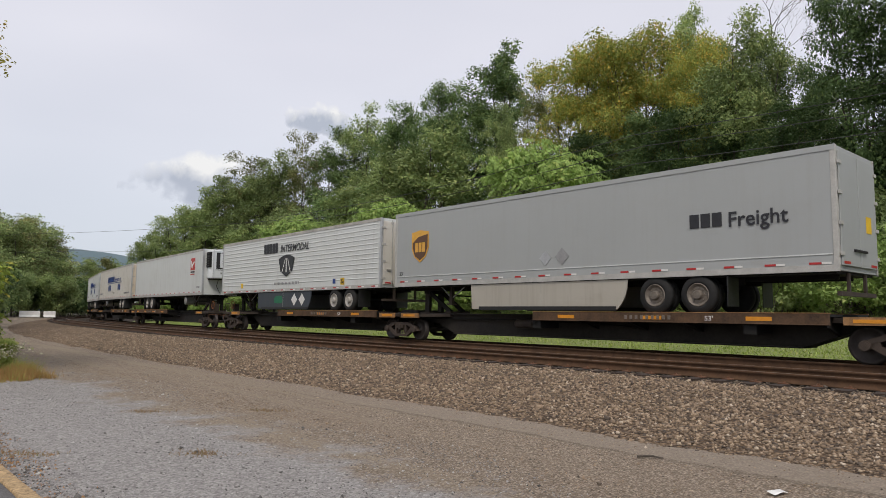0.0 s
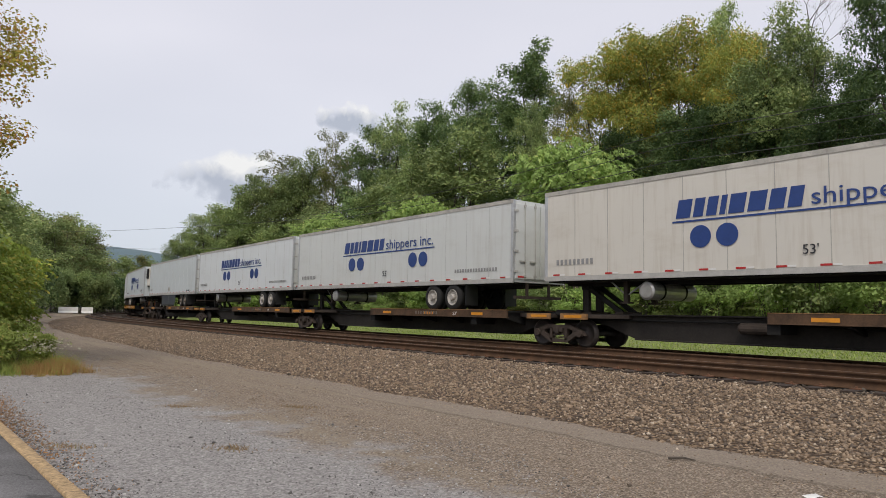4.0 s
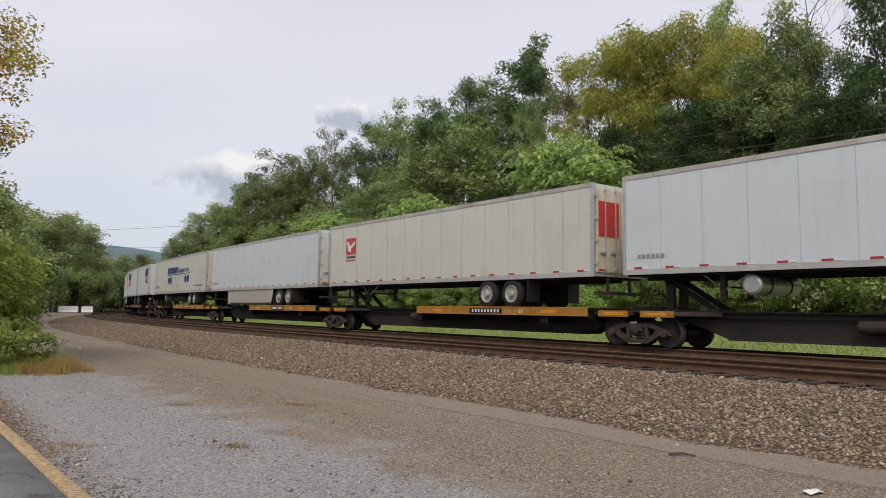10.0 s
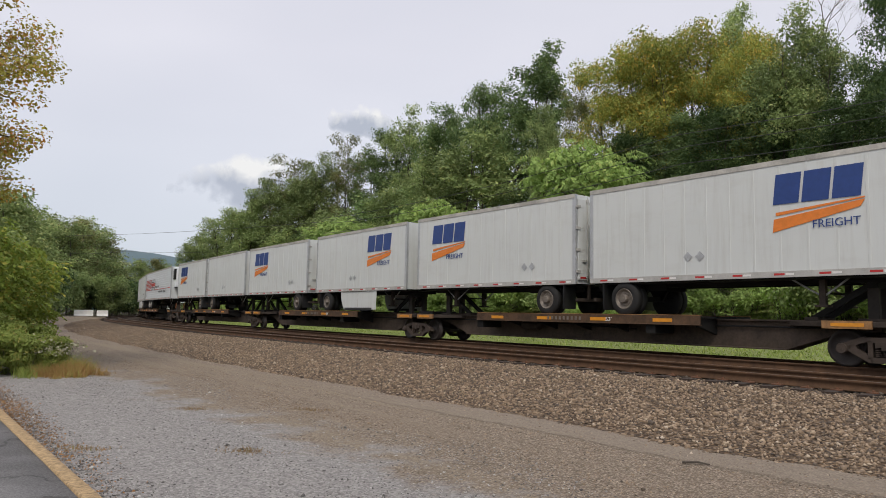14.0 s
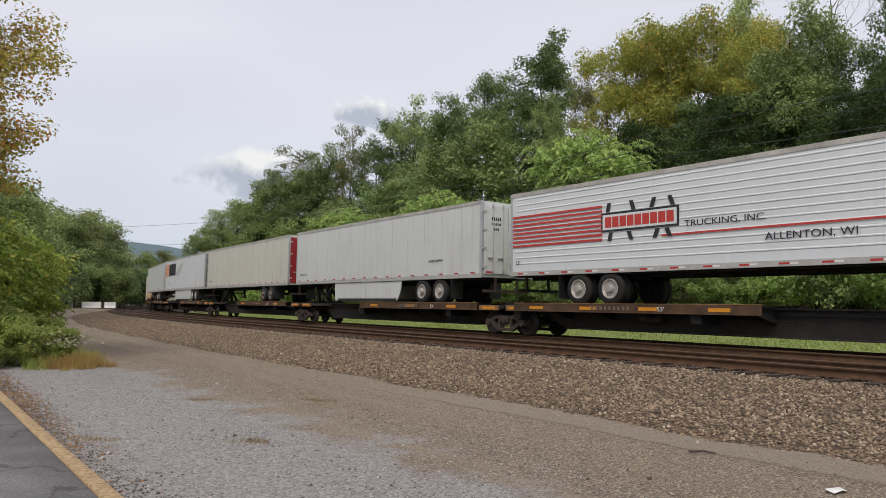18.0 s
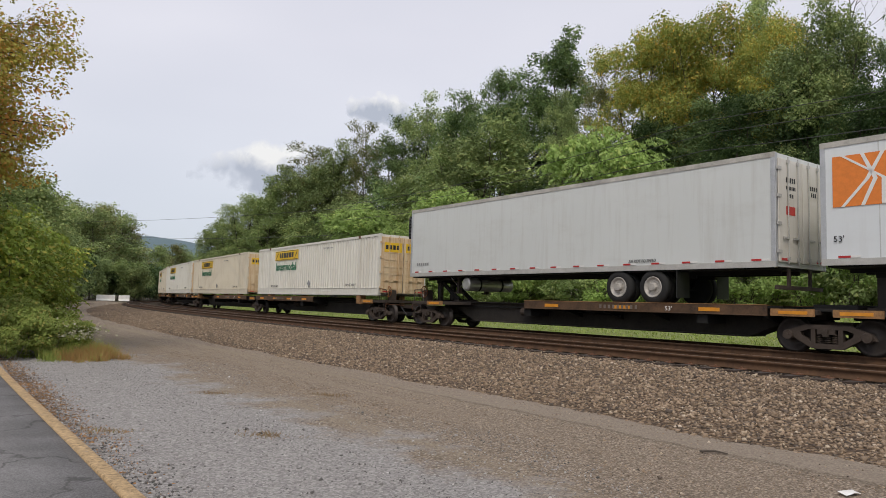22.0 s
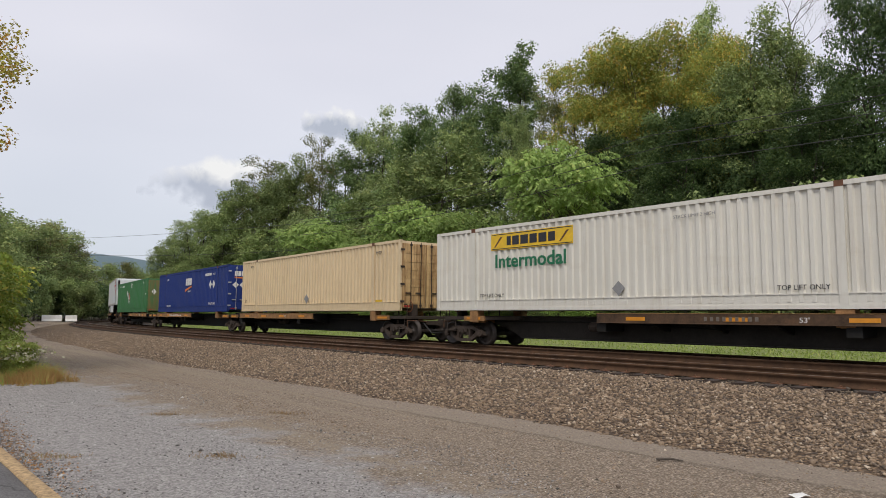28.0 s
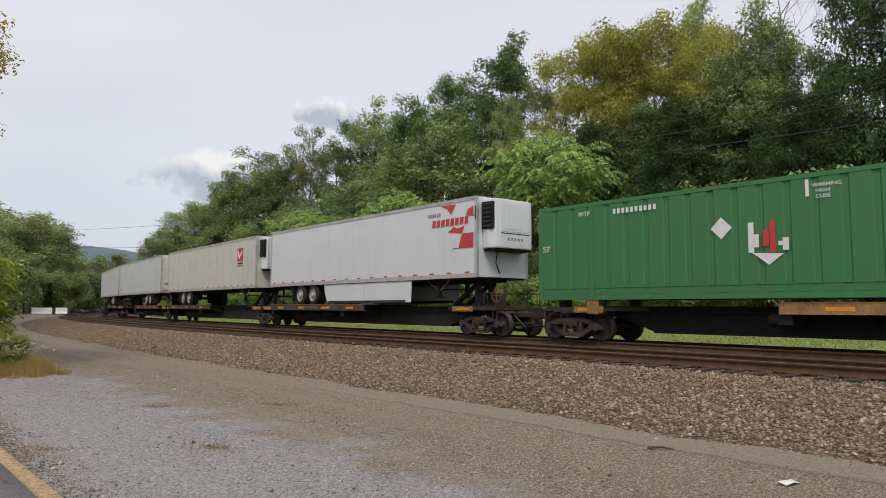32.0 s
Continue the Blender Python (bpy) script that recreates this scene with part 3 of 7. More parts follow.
RAIL_OUT = [(-0.07, 0.0), (0.07, 0.0), (0.07, 0.015), (0.012, 0.04), (0.012, 0.125), (0.036, 0.14), (0.036, 0.172), (0.026, 0.182), (-0.026, 0.182), (-0.036, 0.172), (-0.036, 0.14), (-0.012, 0.125), (-0.012, 0.04), (-0.07, 0.015)]


def build_track(name, centre, label):
    track = tagged(new(name), label, "railway track", "railway tracks")
    along = np.concatenate([np.arange(-420, -120, 6.0), np.arange(-120, 70, 1.0), np.arange(70, 560, 6.0)])
    for side in (-0.755, 0.755):
        v, f = sweep([(centre + side + a, RAIL_Z - 0.182 + b) for a, b in RAIL_OUT], along, True)
        me = raw_mesh("rail", v, f, M_RAIL)
        me.materials.append(M_RAILHEAD)
        k = len(RAIL_OUT)
        idx = np.where(np.isin(np.arange(len(f)) % k, (7,)), 1, 0)
        me.polygons.foreach_set("material_index", idx.astype(np.int32))
        part("rail", me, None, track)
    rng = random.Random(3)
    tie_me = [Build().box(-0.11, 0.11, -1.3, 1.3, -0.17, 0.0).mesh("tie") for _ in range(3)]
    for me, d in zip(tie_me, (0.0, 0.012, -0.01)):
        for vert in me.vertices:
            vert.co.x += d * (1 if vert.co.y > 0 else -1)
        me.materials.append(M_TIE)
    plate = Build().box(-0.09, 0.09, -0.17, 0.17, 0, 0.02).box(-0.02, 0.02, -0.11, -0.08, 0.02, 0.05).box(-0.02, 0.02, 0.08, 0.11, 0.02, 0.05).mesh("tie_plate")
    plate.materials.append(M_RUST)
    s = 30.0
    while s > -88:
        m = Matrix.Translation(on_line(s, centre, RAIL_Z - 0.185 + rng.uniform(-0.006, 0.006))) @ pose(0, rng.uniform(-0.05, 0.05), 0, 0, 0, math.degrees(heading(s)) + rng.uniform(-1.2, 1.2))
        part("tie", rng.choice(tie_me), None, track, at=m)
        if s > -12 and centre > 0:
            for side in (-0.755, 0.755):
                part("tie_plate", plate, None, track, at=m @ pose(0, side, 0))
        s -= 0.54
    return track


build_track("near_track", GAP, "empty railway track with rusty rails on wooden ties")
build_track("far_track", 0.0, "railway track with rusty rails carrying the train")


# ---- the lot: timber kerb and asphalt ----
def build_lot():
    along = np.arange(4.0, 60, 0.5)
    v, f = sweep([(16.735, 0.045), (17.4, 0.045), (20.0, 0.045), (27.0, 0.03), (27.0, -0.2), (16.735, -0.2)], along, True)
    m, n, l, b = nodes_of("worn_asphalt")
    vec = coords(n, l)
    fine, big = noise_node(n, l, vec, 60, 4, 0.7), noise_node(n, l, vec, 1.1, 4, 0.6)
    col = blend(n, l, 0.5, ramp(n, l, fine, [(0.36, (0.06, 0.057, 0.056)), (0.66, (0.3, 0.292, 0.288))]), ramp(n, l, big, [(0.35, (0.1, 0.096, 0.094)), (0.7, (0.25, 0.243, 0.24))]))
    warp = n.new("ShaderNodeTexNoise")
    warp.inputs["Scale"].default_value, warp.inputs["Detail"].default_value = 1.6, 6
    l.new(vec, warp.inputs["Vector"])
    bent = n.new("ShaderNodeVectorMath")
    bent.operation = "MULTIPLY_ADD"
    l.new(warp.outputs["Color"], bent.inputs[0])
    bent.inputs[1].default_value = (1.3, 1.3, 1.3)
    l.new(vec, bent.inputs[2])
    crack = n.new("ShaderNodeTexVoronoi")
    crack.feature = "DISTANCE_TO_EDGE"
    crack.inputs["Scale"].default_value = 0.55
    l.new(bent.outputs["Vector"], crack.inputs["Vector"])
    col = blend(n, l, ramp(n, l, crack.outputs["Distance"], [(0.0, (0.8, 0.8, 0.8)), (0.02, (0, 0, 0))]), col, (0.05, 0.047, 0.044))
    l.new(col, b.inputs["Base Color"])
    b.inputs["Roughness"].default_value = 0.85
    bump(n, l, b, fine, 0.4, 0.006)
    tagged(new("asphalt", raw_mesh("asphalt", v, f, m)), "worn grey asphalt with fine cracks", "asphalt", kind="structure")
    kerb = tagged(new("kerb"), "worn yellow-painted concrete kerb beside the asphalt", "kerb", kind="structure")
    km = plain_mat("worn_yellow_kerb_paint", (0.46, 0.32, 0.17), 0.9, 0, 0.45, 22.0, 0.35)
    s, rng = 7.0, random.Random(8)
    while s < 34:
        e = s + 2.42
        along_s = np.linspace(s, e, 6)
        v, f = sweep([(0, -0.05), (0, 0.054), (0.012, 0.064), (0.125, 0.064), (0.138, 0.056), (0.138, -0.05)], along_s, True)
        h = np.repeat(np.interp(along_s, S_LINE, TURN), 6)
        o = np.repeat(16.585 + 0.0085 * (20 - along_s), 6)
        v[:, 0] += o * np.sin(h)
        v[:, 1] -= o * np.cos(h)
        part("kerb_stone", raw_mesh("kerb_stone", v, f, km), None, kerb)
        s = e + 0.006


build_lot()

# ---- the train: parts shared by its cars ----
DECK = 1.10  # top of a car's deck over the rails
HALF = 1.30  # half the width of trailers and containers


def lettering(name, words, size, material, parent, x, z, y=-HALF - 0.012, wide=1.0, slant=0.0, turn=0, bold=0.012):
    """Raised letters on the side that faces the lot (turn=0) or on the leading end (turn=90)."""
    cu = bpy.data.curves.new(name, "FONT")
    cu.body, cu.size, cu.extrude, cu.shear = words, size, 0.003, slant
    cu.resolution_u = 3
    cu.offset = bold * size if size > 0.4 else 0.0
    tmp = bpy.data.objects.new(name, cu)
    me = bpy.data.meshes.new_from_object(tmp)
    bpy.data.objects.remove(tmp)
    me.materials.clear()
    at = Matrix.Translation((x, y, z)) @ pose(0, 0, 0, 90, 0, turn) @ Matrix.Diagonal((wide, 1, 1, 1))
    me.transform(at)
    return part(name, me, material, parent)


def blocks(name, x, z, w, h, count, material, parent, slant=0.0, gap=0.16, y=-HALF - 0.006, hollow=False, shares=()):
    """Plain bars where a name or number stands: large ones are parts of their own, small ones stay one part. shares: their uneven widths."""
    row = Build()
    shares = shares or (1.0,) * count
    at, room = x, w / sum(shares)
    for share in shares:
        step = share * room
        x0, x1 = at + gap * room / 2, at + step - gap * room / 2
        at += step
        out = [(x0, z), (x1, z), (x1 + slant * h, z + h), (x0 + slant * h, z + h)]
        if hollow and h > 0.25:
            part(name[:-1], Build().extrude(out, y, y + 0.005), material, parent)
        else:
            row.extrude(out, y, y + 0.005)
    if row.v:
        part(name, row, material, parent)


def plate(name, x0, x1, z0, z1, material, parent, y=-HALF - 0.004, label=""):
    return part(name, Build().box(x0, x1, y, y + 0.006, z0, z1), material, parent, label)


def shape(name, pts, material, parent, y=-HALF - 0.006, label=""):
    return part(name, Build().extrude(pts, y, y + 0.005), material, parent, label)


def disc(name, x, z, r, material, parent, y=-HALF - 0.006):
    return part(name, Build().extrude([(x + r * math.cos(a * math.pi / 12), z + r * math.sin(a * math.pi / 12)) for a in range(24)], y, y + 0.005), material, parent)


def diamond(name, x, z, r, material, parent, y=-HALF - 0.006):
    return shape(name, [(x - r, z), (x, z - r), (x + r, z), (x, z + r)], material, parent, y)


WHEEL_R = 0.42
_p = [(0.02, -0.9), (0.09, -0.9), (0.09, -0.80), (0.16, -0.79), (0.33, -0.765), (0.35, -0.82), (0.42, -0.82), (0.425, -0.72), (0.45, -0.70), (0.45, -0.67), (0.34, -0.68), (0.3, -0.7), (0.1, -0.68), (0.085, -0.6)]
ME_WHEELSET = Build().lathe((0, 0, 0), "y", [(r, d) for r, d in _p] + [(r, -d) for r, d in reversed(_p)], 28).mesh("wheelset", True)
ME_WHEELSET.materials.append(M_WHEEL)
ME_CAP = Build().lathe((0, 0, 0), "y", [(0.11, -0.06), (0.12, -0.04), (0.12, 0.06), (0.11, 0.07)], 12).box(-0.03, 0.03, -0.075, -0.055, -0.03, 0.03).mesh("bearing_cap")
ME_CAP.materials.append(M_TRUCK)


def side_frame():
    """One cast side of a bogie: a truss with two slanted openings and the spring nest between them."""
    b = Build()
    y0, y1 = -0.07, 0.07
    b.extrude([(-1.06, 0.36), (-0.97, 0.5), (-0.5, 0.68), (0.5, 0.68), (0.97, 0.5), (1.06, 0.36), (0.76, 0.36), (0.72, 0.46), (0.42, 0.57), (-0.42, 0.57), (-0.72, 0.46), (-0.76, 0.36)], y0, y1)
    b.extrude([(-0.3, 0.12), (0.3, 0.12), (0.3, 0.24), (-0.3, 0.24)], y0, y1)
    for d in (-1, 1):
        b.extrude([(d * 0.74, 0.5), (d * 0.76, 0.36), (d * 0.34, 0.12), (d * 0.26, 0.14), (d * 0.28, 0.24), (d * 0.58, 0.42), (d * 0.6, 0.5)], y0, y1)
        b.extrude([(d * 0.26, 0.2), (d * 0.36, 0.2), (d * 0.36, 0.6), (d * 0.26, 0.6)], y0, y1)
    return b.mesh("side_frame")


ME_SIDE = side_frame()
ME_SIDE.materials.append(M_TRUCK)
_sp = Build()
for _x in (-0.17, 0.0, 0.17):
    for _k in range(5):
        _sp.lathe((_x, 0, 0.26 + _k * 0.042), "z", [(0.06, 0), (0.075, 0.008), (0.075, 0.02), (0.06, 0.028)], 10)
ME_SPRING = _sp.mesh("spring_nest")
ME_SPRING.materials.append(M_TRUCK)
ME_BOLSTER = Build().box(-0.2, 0.2, -1.1, 1.1, 0.46, 0.58).box(-0.3, 0.3, -0.4, 0.4, 0.55, 0.74).box(-0.06, 0.06, -1.14, -0.9, 0.4, 0.56).box(-0.06, 0.06, 0.9, 1.14, 0.4, 0.56).mesh("bolster")
ME_BOLSTER.materials.append(M_STEEL_BROWN)
WHEELSETS = []  # wheelset, its place on the bogie, s of the bogie when the clip starts


def bogie(car, x, s0):
    """A two-axle bogie as a part of a car, with its wheelsets one level deeper."""
    truck = part("bogie", ME_BOLSTER, None, car, "dusty brown cast steel bogie", pose(x, 0, 0))
    for y in (-0.99, 0.99):
        part("side_frame", ME_SIDE, None, truck, at=pose(0, y, 0))
        part("spring_nest", ME_SPRING, None, truck, at=pose(0, y, 0))
        for d in (-0.89, 0.89):
            part("bearing_cap", ME_CAP, None, truck, at=pose(d, y * 1.075, WHEEL_R, 0, 0, 0 if y < 0 else 180))
    for d in (-0.89, 0.89):
        w = part("wheelset", ME_WHEELSET, None, truck, at=pose(d, 0, WHEEL_R))
        WHEELSETS.append((w, d, s0))
    return truck


def hitch(car, x, d):
    """The stand that carries a trailer's nose; d is +1 where its struts slope down towards the front."""
    b = Build().box(x - 0.35, x + 0.35, -0.45, 0.45, 1.93, 2.01).box(x - 0.12, x + 0.12, -0.45, 0.45, 1.8, 1.94)
    top = part("hitch", b, M_STEEL_DARK, car, "black steel trailer hitch with sloping struts", bevel=0.01)
    for y in (-0.33, 0.33):
        part("post", Build().beam((x, y, 1.05), (x, y, 1.95), 0.14, 0.24), M_SILL, top, bevel=0.01)
        part("strut", Build().beam((x - d * 1.35, y, 1.08), (x - d * 0.1, y, 1.86), 0.1, 0.14), M_STEEL_DARK, top)
    part("foot", Build().box(x - 0.3, x + 0.3, -0.5, 0.5, 1.0, 1.1), M_STEEL_BROWN, top)
    part("foot", Build().box(x - d * 1.35 - 0.15, x - d * 1.35 + 0.15, -0.5, 0.5, 1.0, 1.12), M_STEEL_BROWN, top)
    return top


def spine_car(s_front, s_rear, decks, first, last, wear, words=None):
    """One platform of an articulated spine car. decks: stretches (from, to) of wheel deck as seen along the train at the start."""
    mid, n = (s_front + s_rear) / 2, (s_front - s_rear) / 2
    car = tagged(new("spine_car"), "grimy black articulated railway spine car with " + ("yellow", "grimy brown", "grimy brown", "rust-worn ochre")[wear] + " side decks", "railway car", "spine cars of the train")
    steel = (M_SILL, M_SILL, M_SILL_BROWN, M_STEEL_DARK)[wear]
    m = n * 0.72
    sill = [(-n + 0.3, 1.02), (n - 0.3, 1.02), (n - 0.3, 0.8), (n - 1.35, 0.68), (m, 0.3), (-m, 0.3), (-n + 1.35, 0.68), (-n + 0.3, 0.8)]
    part("centre_sill", Build().extrude(sill, -0.36, 0.36).box(-n + 0.3, n - 0.3, -0.5, 0.5, 1.0, 1.045).box(-m, m, -0.46, 0.46, 0.28, 0.32), steel, car, bevel=0.012)
    for e in (-1, 1):
        x = e * n
        outer = (e > 0 and first) or (e < 0 and last)
        part("end_platform", Build().extrude([(x - e * 2.3, -0.55), (x - e * 1.2, -1.18), (x + e * (0.95 if outer else -0.15), -1.18), (x + e * (0.95 if outer else -0.15), 1.18), (x - e * 1.2, 1.18), (x - e * 2.3, 0.55)], 0.9, 1.02, "z"), M_STEEL_BROWN, car, "brown grimy end platform", bevel=0.01)
        for y in (-1.2, 1.2):
            part("end_sill", Build().box(min(x - e * 0.2, x - e * 1.25), max(x - e * 0.2, x - e * 1.25), y - 0.03, y + 0.03, 0.86, 1.04), M_OCHRE if wear else M_YELLOW, car, "worn ochre side sill")
            part("stripe", Build().box(min(x - e * 0.35, x - e * 1.05), max(x - e * 0.35, x - e * 1.05), y * 1.03 - 0.004, y * 1.03 + 0.004, 0.91, 0.99), M_STRIPE, car, "orange reflective stripe")
        if outer:
            part("coupler", Build().box(min(x, x + e * 1.9), max(x, x + e * 1.9), -0.1, 0.1, 0.66, 0.84).box(min(x + e * 1.75, x + e * 2.1), max(x + e * 1.75, x + e * 2.1), -0.2, 0.2, 0.62, 0.9), M_STEEL_BROWN, car, bevel=0.02)
            part("air_hose", Build().bar((x + e * 1.0, -0.35, 0.75), (x + e * 1.5, -0.3, 0.35), 0.03).bar((x + e * 1.5, -0.3, 0.35), (x + e * 2.05, -0.2, 0.38), 0.03), M_BLACK, car)
            grab = Build()
            for y in (-1.1, 1.1):
                grab.bar((x + e * 0.9, y, 1.02), (x + e * 0.9, y, 1.5), 0.018).bar((x + e * 0.3, y, 1.02), (x + e * 0.3, y, 1.5), 0.018).bar((x + e * 0.3, y, 1.5), (x + e * 0.9, y, 1.5), 0.018)
            part("handrail", grab, M_STEEL_BROWN, car)
            part("brake_housing", Build().box(x + e * 0.45, x + e * 0.75, -0.75, -0.45, 1.02, 1.5), M_STEEL_BROWN, car, "brown brake housing", bevel=0.02)
            rim_b = Build()
            for k in range(12):
                u, w2 = 2 * math.pi * k / 12, 2 * math.pi * (k + 1) / 12
                rim_b.bar((x + e * 0.62 + 0.24 * math.cos(u), -0.8, 1.42 + 0.24 * math.sin(u)), (x + e * 0.62 + 0.24 * math.cos(w2), -0.8, 1.42 + 0.24 * math.sin(w2)), 0.018, 5)
                if k % 3 == 0:
                    rim_b.bar((x + e * 0.62, -0.8, 1.42), (x + e * 0.62 + 0.24 * math.cos(u), -0.8, 1.42 + 0.24 * math.sin(u)), 0.014, 5)
            part("brake_wheel", rim_b, M_ORANGE_HOSE, car, "rusty orange brake wheel")
            part("uncoupling_rod", Build().bar((x + e * 1.0, -1.15, 0.85), (x + e * 1.05, -0.2, 0.8), 0.016).bar((x + e * 1.0, -1.15, 0.85), (x + e * 1.0, -1.15, 0.6), 0.016), M_RUST, car)
            part("step", Build().box(*sorted((x + e * 0.35, x + e * 0.8)), -1.2, -1.0, 0.5, 0.53).bar((x + e * 0.35, -1.15, 0.5), (x + e * 0.35, -1.15, 0.95), 0.014).bar((x + e * 0.8, -1.15, 0.5), (x + e * 0.8, -1.15, 0.95), 0.014), M_STEEL_BROWN, car)
        else:
            part("joint_cover", Build().box(x - 0.5, x + 0.5, -0.62, 0.62, 1.0, 1.16).box(x - 0.3, x + 0.3, -1.0, 1.0, 0.98, 1.06), M_STEEL_DARK, car, "black joint cover over the shared bogie", bevel=0.02)
    paint = (M_YELLOW, M_DECKBROWN, M_DECKBROWN, M_OCHRE)[wear]
    for a, b in decks:
        x0, x1 = a - mid, b - mid
        for y in (-1, 1):
            ya, yb = sorted((y * 0.5, y * 1.28))
            part("side_deck", Build().box(x0, x1, ya, yb, DECK - 0.06, DECK), M_STEEL_DARK, car, "dark steel wheel deck")
            part("deck_edge", Build().box(x0, x1, y * 1.29 - 0.025, y * 1.29 + 0.025, DECK - 0.24, DECK + 0.015).box(x0, x1, y * 1.29 - 0.06, y * 1.29 + 0.06, DECK - 0.25, DECK - 0.225), paint, car, ("yellow deck edge", "grimy brown deck edge", "grimy brown deck edge", "rust-worn ochre deck edge")[wear], bevel=0.006)
            part("deck_lip", Build().box(x0, x1, y * 1.27 - 0.055, y * 1.27 + 0.055, DECK + 0.016, DECK + 0.034), M_STRIPE if wear == 0 else M_OCHRE, car, "worn yellow edge of the deck")
            k = max(2, int((x1 - x0) / 2.2))
            for i in range(k):
                xs = x0 + (x1 - x0) * (i + 0.35) / k
                part("stripe", Build().box(xs, xs + 0.62, y * 1.32 - 0.003, y * 1.32 + 0.003, DECK - 0.17, DECK - 0.07), M_STRIPE, car, "orange reflective stripe")
            k = max(2, int((x1 - x0) / 1.5))
            for i in range(k + 1):
                xs = x0 + 0.12 + (x1 - x0 - 0.24) * i / k
                heavy = i in (0, k - 1)
                w = 0.16 if heavy else 0.045
                part("bracket", Build().extrude([(y * 1.26, DECK - 0.06), (y * 1.26, DECK - (0.5 if heavy else 0.3)), (y * 1.12, DECK - (0.5 if heavy else 0.3)), (y * 0.34, DECK - 0.5), (y * 0.34, DECK - 0.06)], xs - w, xs + w, "x"), M_STEEL_DARK, car)
        n0 = x0 + (x1 - x0) * 0.42
        if words:
            lettering("wording", words, 0.15, M_WHITE, car, n0 - 0.2, DECK - 0.175, -1.325, 1.3)
        elif wear < 3:
            if wear == 0:
                plate("number_field", n0 - 0.4, n0 + 1.3, DECK - 0.2, DECK - 0.03, M_STEEL_DARK, car, -1.332)
            blocks("number_bars", n0 - 0.3, DECK - 0.165, 1.5, 0.11, 9, M_WHITE if wear == 0 else M_RIM_DARK, car, 0, 0.5, -1.338)
        if not words:
            lettering("wording", "53'", 0.17, M_WHITE, car, n0 + 2.1, DECK - 0.18, -1.332, 1.2)
    part("brake_reservoir", Build().lathe((-m * 0.4, -0.62, 0.72), "x", [(0.1, -0.42), (0.15, -0.36), (0.15, 0.36), (0.1, 0.42)], 14), M_STEEL_BROWN, car, "brown brake air reservoir")
    part("brake_pipe", Build().bar((-n + 1, -0.45, 0.86), (n - 1, -0.45, 0.86), 0.025).bar((-m * 0.4, -0.55, 0.86), (m * 0.3, -0.6, 0.7), 0.02), M_STEEL_DARK, car)
    bogie(car, n, s_front)
    if last:
        bogie(car, -n, s_rear)
    return car, mid


# ---- trailers ----
def road_wheel(trailer, x, y, rim):
    """Twin tyres with their rim as a part of a part."""
    d = 1 if y > 0 else -1
    r = 0.5
    prof = [(0.05, 0.16), (0.3, 0.14), (0.3, 0.0), (0.36, -0.005), (0.47, 0.02), (r, 0.06), (r, 0.2), (0.47, 0.24), (0.42, 0.26), (0.47, 0.28), (r, 0.32), (r, 0.46), (0.47, 0.5), (0.3, 0.52)]
    tyre = part("wheel", Build().lathe((0, 0, 0), "y", prof, 24), M_TYRE, trailer, "black twin tyres", pose(x, y, r - 0.02, 0, 0, 0 if d < 0 else 180), smooth=True)
    b = Build().lathe((0, 0, 0), "y", [(0.22, 0.05), (0.29, -0.012), (0.305, 0.0), (0.3, 0.12), (0.25, 0.1)], 20)
    b.lathe((0, 0, 0), "y", [(0.1, -0.06), (0.12, -0.03), (0.13, 0.06), (0.24, 0.1)], 14)
    for i in range(8):
        a = i * math.pi / 4
        b.lathe((0.18 * math.cos(a), 0.04, 0.18 * math.sin(a)), "y", [(0.018, -0.02), (0.018, 0.03)], 6)
    part("rim", b, rim, tyre, smooth=False)


